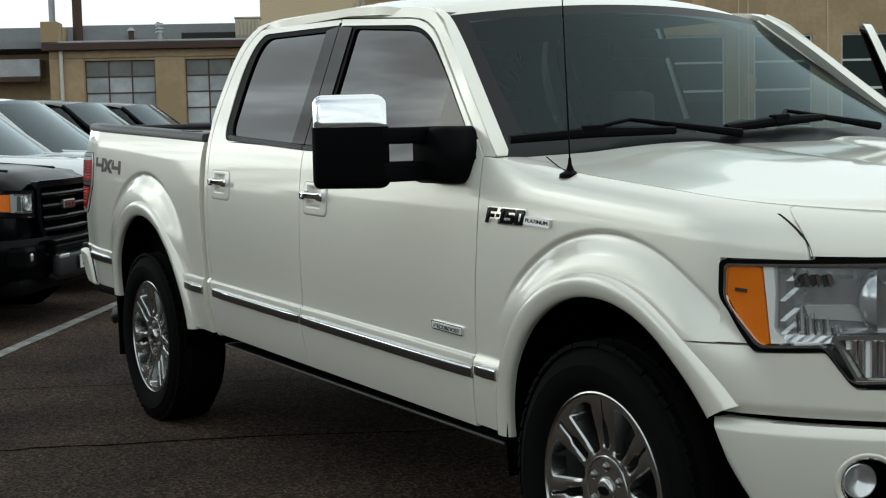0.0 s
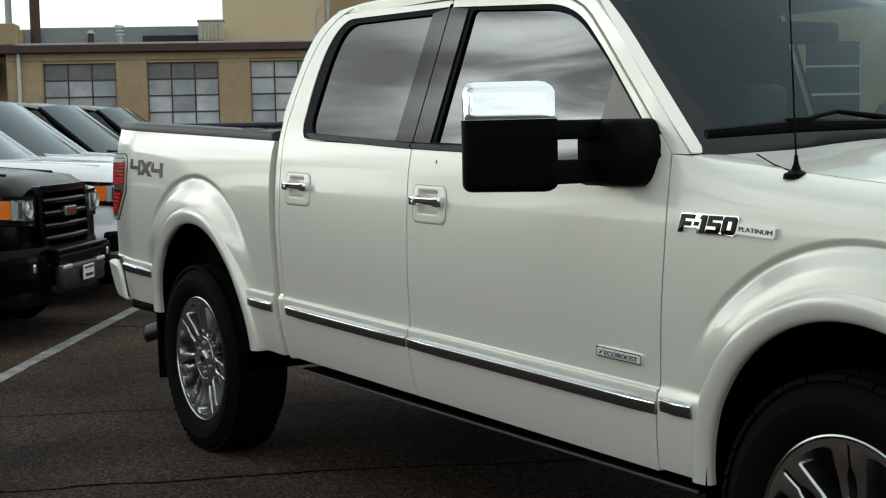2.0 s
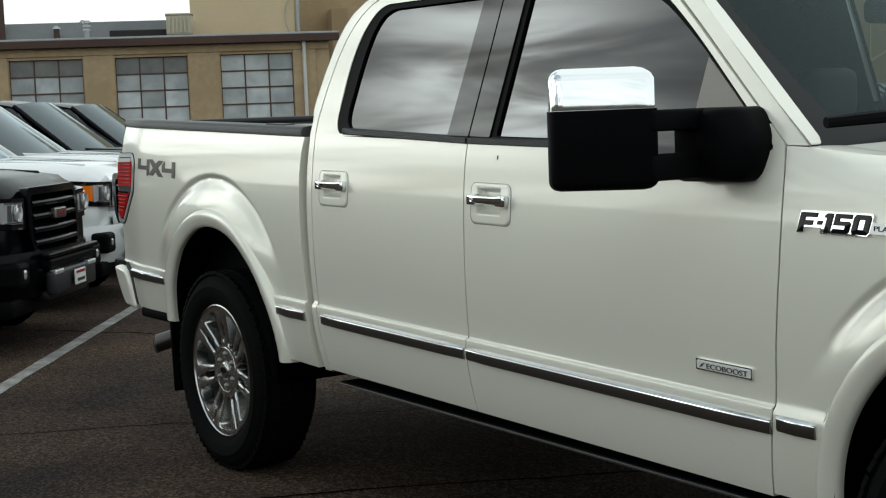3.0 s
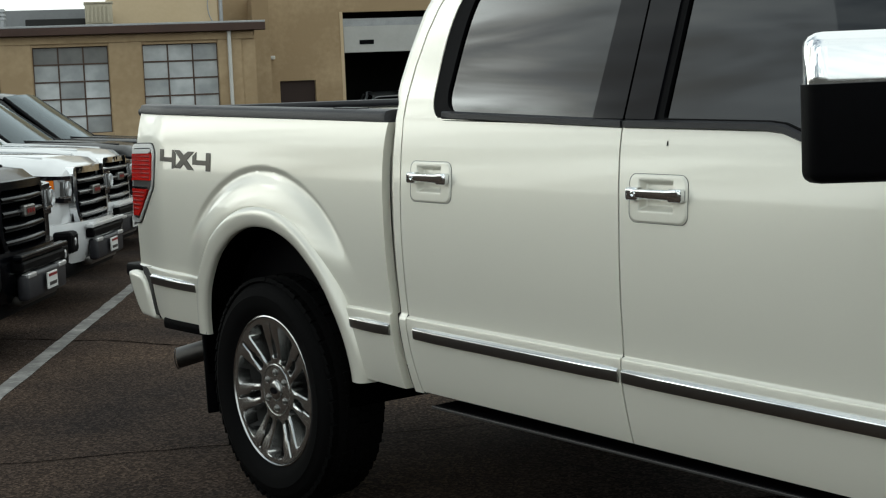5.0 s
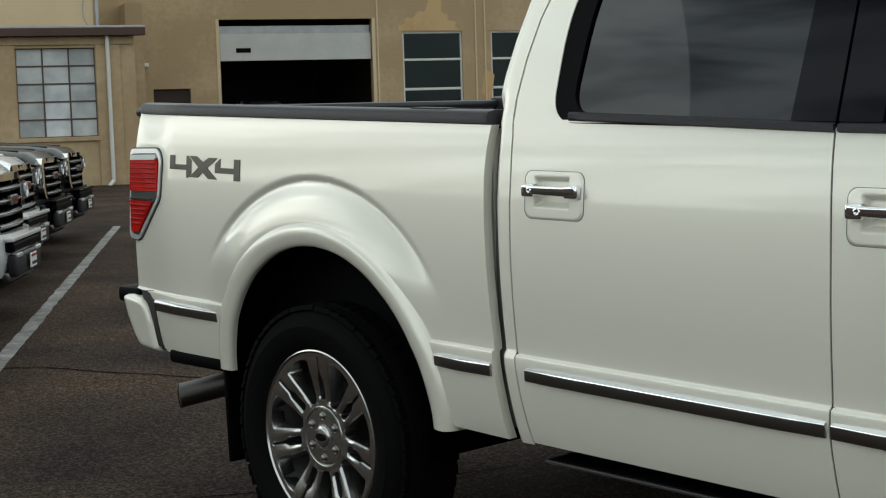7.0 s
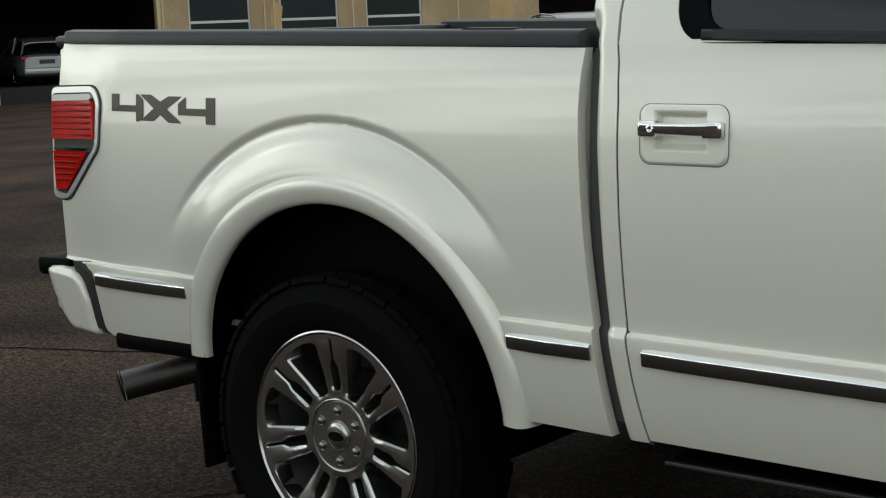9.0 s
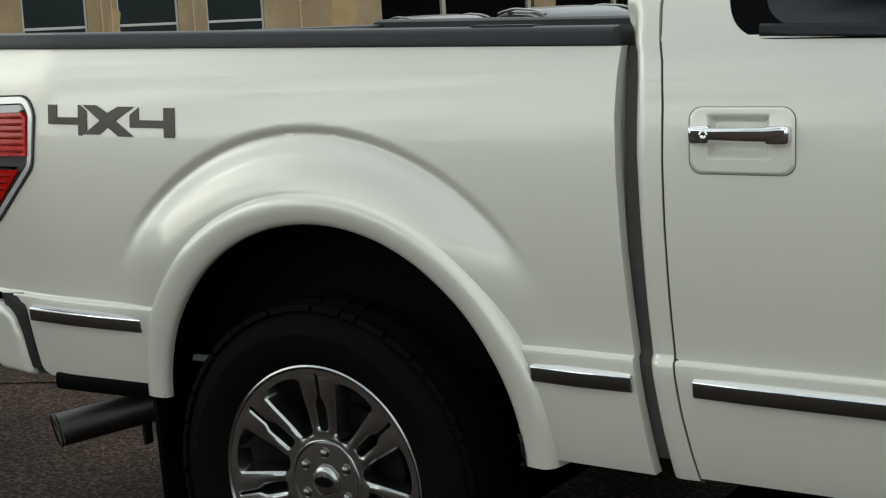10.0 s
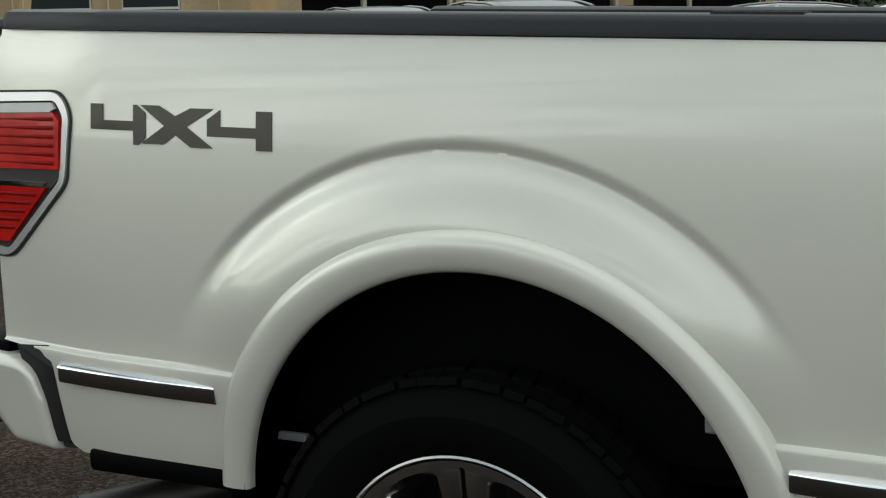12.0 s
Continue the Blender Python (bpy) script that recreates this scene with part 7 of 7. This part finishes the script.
    part("card_bar", boxed(-0.054, -0.051, -0.075, 0.075, 0.40, 0.42), GRAPHITE, pb)
    for x in (0.95, 4.15):
        for s in (-1, 1):
            # a black disc stands in for the shaded wheel opening
            bm = bmesh.new()
            tube(bm, (x, s * 0.80, 0.38), (x, s * 0.952, 0.38), 0.44, 36)
            part("wheel_arch", bm, SHADE_BLACK, t, "black disc for the shaded wheel arch")
            simple_wheel(t, x, s * 0.945, 0.375, s)
    return t


for pos, paint, dark, words in (((-4.11, -0.10), PAINT_BLACK, True, "shiny black mid-size pickup with black grille, parked nose out"),
                                ((-6.15, 1.25), PAINT_WHITE, False, "white mid-size pickup with chrome-barred grille, parked nose out"),
                                ((-8.30, 2.46), PAINT_WHITE, False, "white mid-size pickup with chrome-barred grille, parked nose out"),
                                ((-10.34, 3.82), PAINT_BLACK, False, "black mid-size pickup with chrome-barred grille, parked nose out"),
                                ((-12.35, 5.20), PAINT_BLACK, False, "black mid-size pickup with chrome-barred grille, parked nose out")):
    parked_pickup(pos, 52, paint, words, dark)


def parked_suv(pos, heading, paint, label, group="cars parked behind the pickup", scale=1.0, rack=False):
    """An estate-shaped car; local x runs forwards."""
    t = thing("parked_car", label, "car", group, pose(pos[0], pos[1], 0, 0, 0, heading))
    bm = bmesh.new()
    car_body(bm, [(-2.32, 0.74, 0.42, 0.92, 0.98, 0.62), (-2.15, 0.88, 0.32, 1.00, 1.05, 0.74), (-1.2, 0.93, 0.28, 1.02, 1.07, 0.78), (0.6, 0.93, 0.28, 1.00, 1.05, 0.78), (1.2, 0.92, 0.28, 0.98, 1.04, 0.74), (1.95, 0.88, 0.32, 0.88, 0.96, 0.66), (2.3, 0.74, 0.40, 0.74, 0.80, 0.56)], 6)
    part("body", bm, paint, t, "", True, 45)
    bm = bmesh.new()
    car_body(bm, [(-2.12, 0.76, 1.02, 1.06, 1.10, 0.66), (-1.85, 0.80, 1.02, 1.10, 1.48, 0.60), (-1.3, 0.83, 1.02, 1.12, 1.60, 0.61), (-0.4, 0.84, 1.02, 1.12, 1.65, 0.62), (0.15, 0.83, 1.00, 1.10, 1.60, 0.61), (1.15, 0.76, 0.98, 1.02, 1.06, 0.62)], 6)
    part("glasshouse", bm, PARKED_DARK, t, "dark car windows", True, 60)
    bm = bmesh.new()
    def roof(u, v):
        x = -1.92 + 2.20 * u
        s = 2 * v - 1
        z = interp(x, [(-1.92, 1.455), (-1.6, 1.560), (-1.2, 1.630), (-0.5, 1.665), (0.0, 1.635), (0.28, 1.565)])
        return Vector((x, s * interp(x, [(-1.92, 0.62), (-1.2, 0.645), (0.28, 0.635)]), z + 0.025 * (1 - abs(s) ** 3) - 0.05 * abs(s) ** 8))
    grid(bm, roof, 24, 20)
    thicken(bm, Vector((0, 0, -0.03)))
    part("roof", bm, paint, t, "", True, 60)
    for s in (-1, 1):
        for (xa, za), (xb, zb) in (((1.20, 1.03), (0.24, 1.575)), ((-1.98, 1.05), (-1.80, 1.50)), ((-0.55, 1.08), (-0.50, 1.64))):
            bm = bmesh.new()
            tube(bm, (xa, s * 0.775, za), (xb, s * 0.625, zb), 0.04, 8)
            part("pillar", bm, paint, t, "", True)
        bm = bmesh.new()
        for k in range(8):
            a, b = -1.55 + 0.2 * k, -1.55 + 0.2 * (k + 1)
            za, zb = (interp(x, [(-1.92, 1.455), (-1.6, 1.560), (-1.2, 1.630), (-0.5, 1.665), (0.0, 1.635), (0.28, 1.565)]) + 0.012 for x in (a, b))
            tube(bm, (a, s * 0.585, za), (b, s * 0.585, zb), 0.016, 8)
        part("roof_bar", bm, BLACK_PLASTIC if rack else BRUSHED, t, "black roof rail" if rack else "metal roof rail", True)
        part("tail_lamp", boxed(-2.30, -2.12, s * 0.60, s * 0.86, 0.86, 1.00, 0.03, 3), RED_LENS, t, "", True)
        part("door_mirror", boxed(0.72, 0.86, s * 0.92, s * 1.08, 1.02, 1.14, 0.04, 3), paint, t, "", True)
        for x in (-1.4, 1.4):
            simple_wheel(t, x, s * 0.92, 0.33, s)
    if rack:
        for x in (-1.25, -0.35):
            part("cross_bar", boxed(x - 0.03, x + 0.03, -0.60, 0.60, 1.66, 1.70, 0.012), BLACK_PLASTIC, t, "black cross bar")
    part("rear_bumper", boxed(-2.42, -2.25, -0.82, 0.82, 0.38, 0.62, 0.06, 3), paint, t, "", True)
    part("plate_recess", boxed(-2.345, -2.30, -0.26, 0.26, 0.74, 0.88, 0.01), GRAPHITE, t)
    t.scale = (scale, scale, scale)
    return t


PARKED_DARK = material("dark_car_window", (0.006, 0.007, 0.008), 0.08, spec=0.35, grain=0.2, scale=40)
CAR_BLUE = material("dark_blue_paint", (0.010, 0.015, 0.026), 0.28, coat=0.35, spec=0.25, grain=0.1, scale=600)
for pos, turn, paint, words, size, rack in (((-11.0, 16.7), 140, CAR_BLUE, "dark blue estate car with roof rails parked in the yard", 1.0, False),
                                            ((-6.97, 13.2), 140, CAR_BLUE, "dark blue estate car with roof rails parked in the yard", 0.975, False),
                                            ((-7.97, 19.4), 112, PAINT_WHITE, "white estate car with a black roof rack parked in the yard", 0.93, True),
                                            ((-4.6, 15.2), 200, PAINT_SILVER, "silver estate car parked in the yard", 0.91, False),
                                            ((-2.1, 12.1), 200, PAINT_SILVER, "silver estate car parked in the yard", 0.87, False)):
    parked_suv(pos, turn, paint, words, scale=size, rack=rack)
inside_spot = wall_frame((-34.65, 22.45)) @ Vector((2.0, 4.6, 0))
shop_car = parked_suv(inside_spot, 156, PAINT_SILVER, "silver car standing inside the open roller door", "", 0.92)
shop_car.location.z = 0.45


def enclosing_wall(name, a, b, height, mat, label):
    """A plain wall that closes the yard behind the camera."""
    a, b = Vector((*a, 0)), Vector((*b, 0))
    d = b - a
    m = Matrix.Translation(a) @ Matrix.Rotation(math.atan2(d.y, d.x), 4, "Z")
    ob = mesh_object(name, boxed(0, d.length, 0, 0.3, 0, height, m=m), mat)
    tagged(ob, label, "wall", kind="structure")


BLOCK_PALE = material("weathered_block", (0.17, 0.16, 0.145), 0.9, grain=0.4, scale=12, vary=0.5, vscale=0.6, bump=0.2)
enclosing_wall("wall_south", (-50, -24), (44, -24), 2.4, BLOCK_PALE, "plain grey weathered block yard wall")
enclosing_wall("wall_east", (32, -24), (32, 60), 2.4, BLOCK_PALE, "plain grey weathered block yard wall")
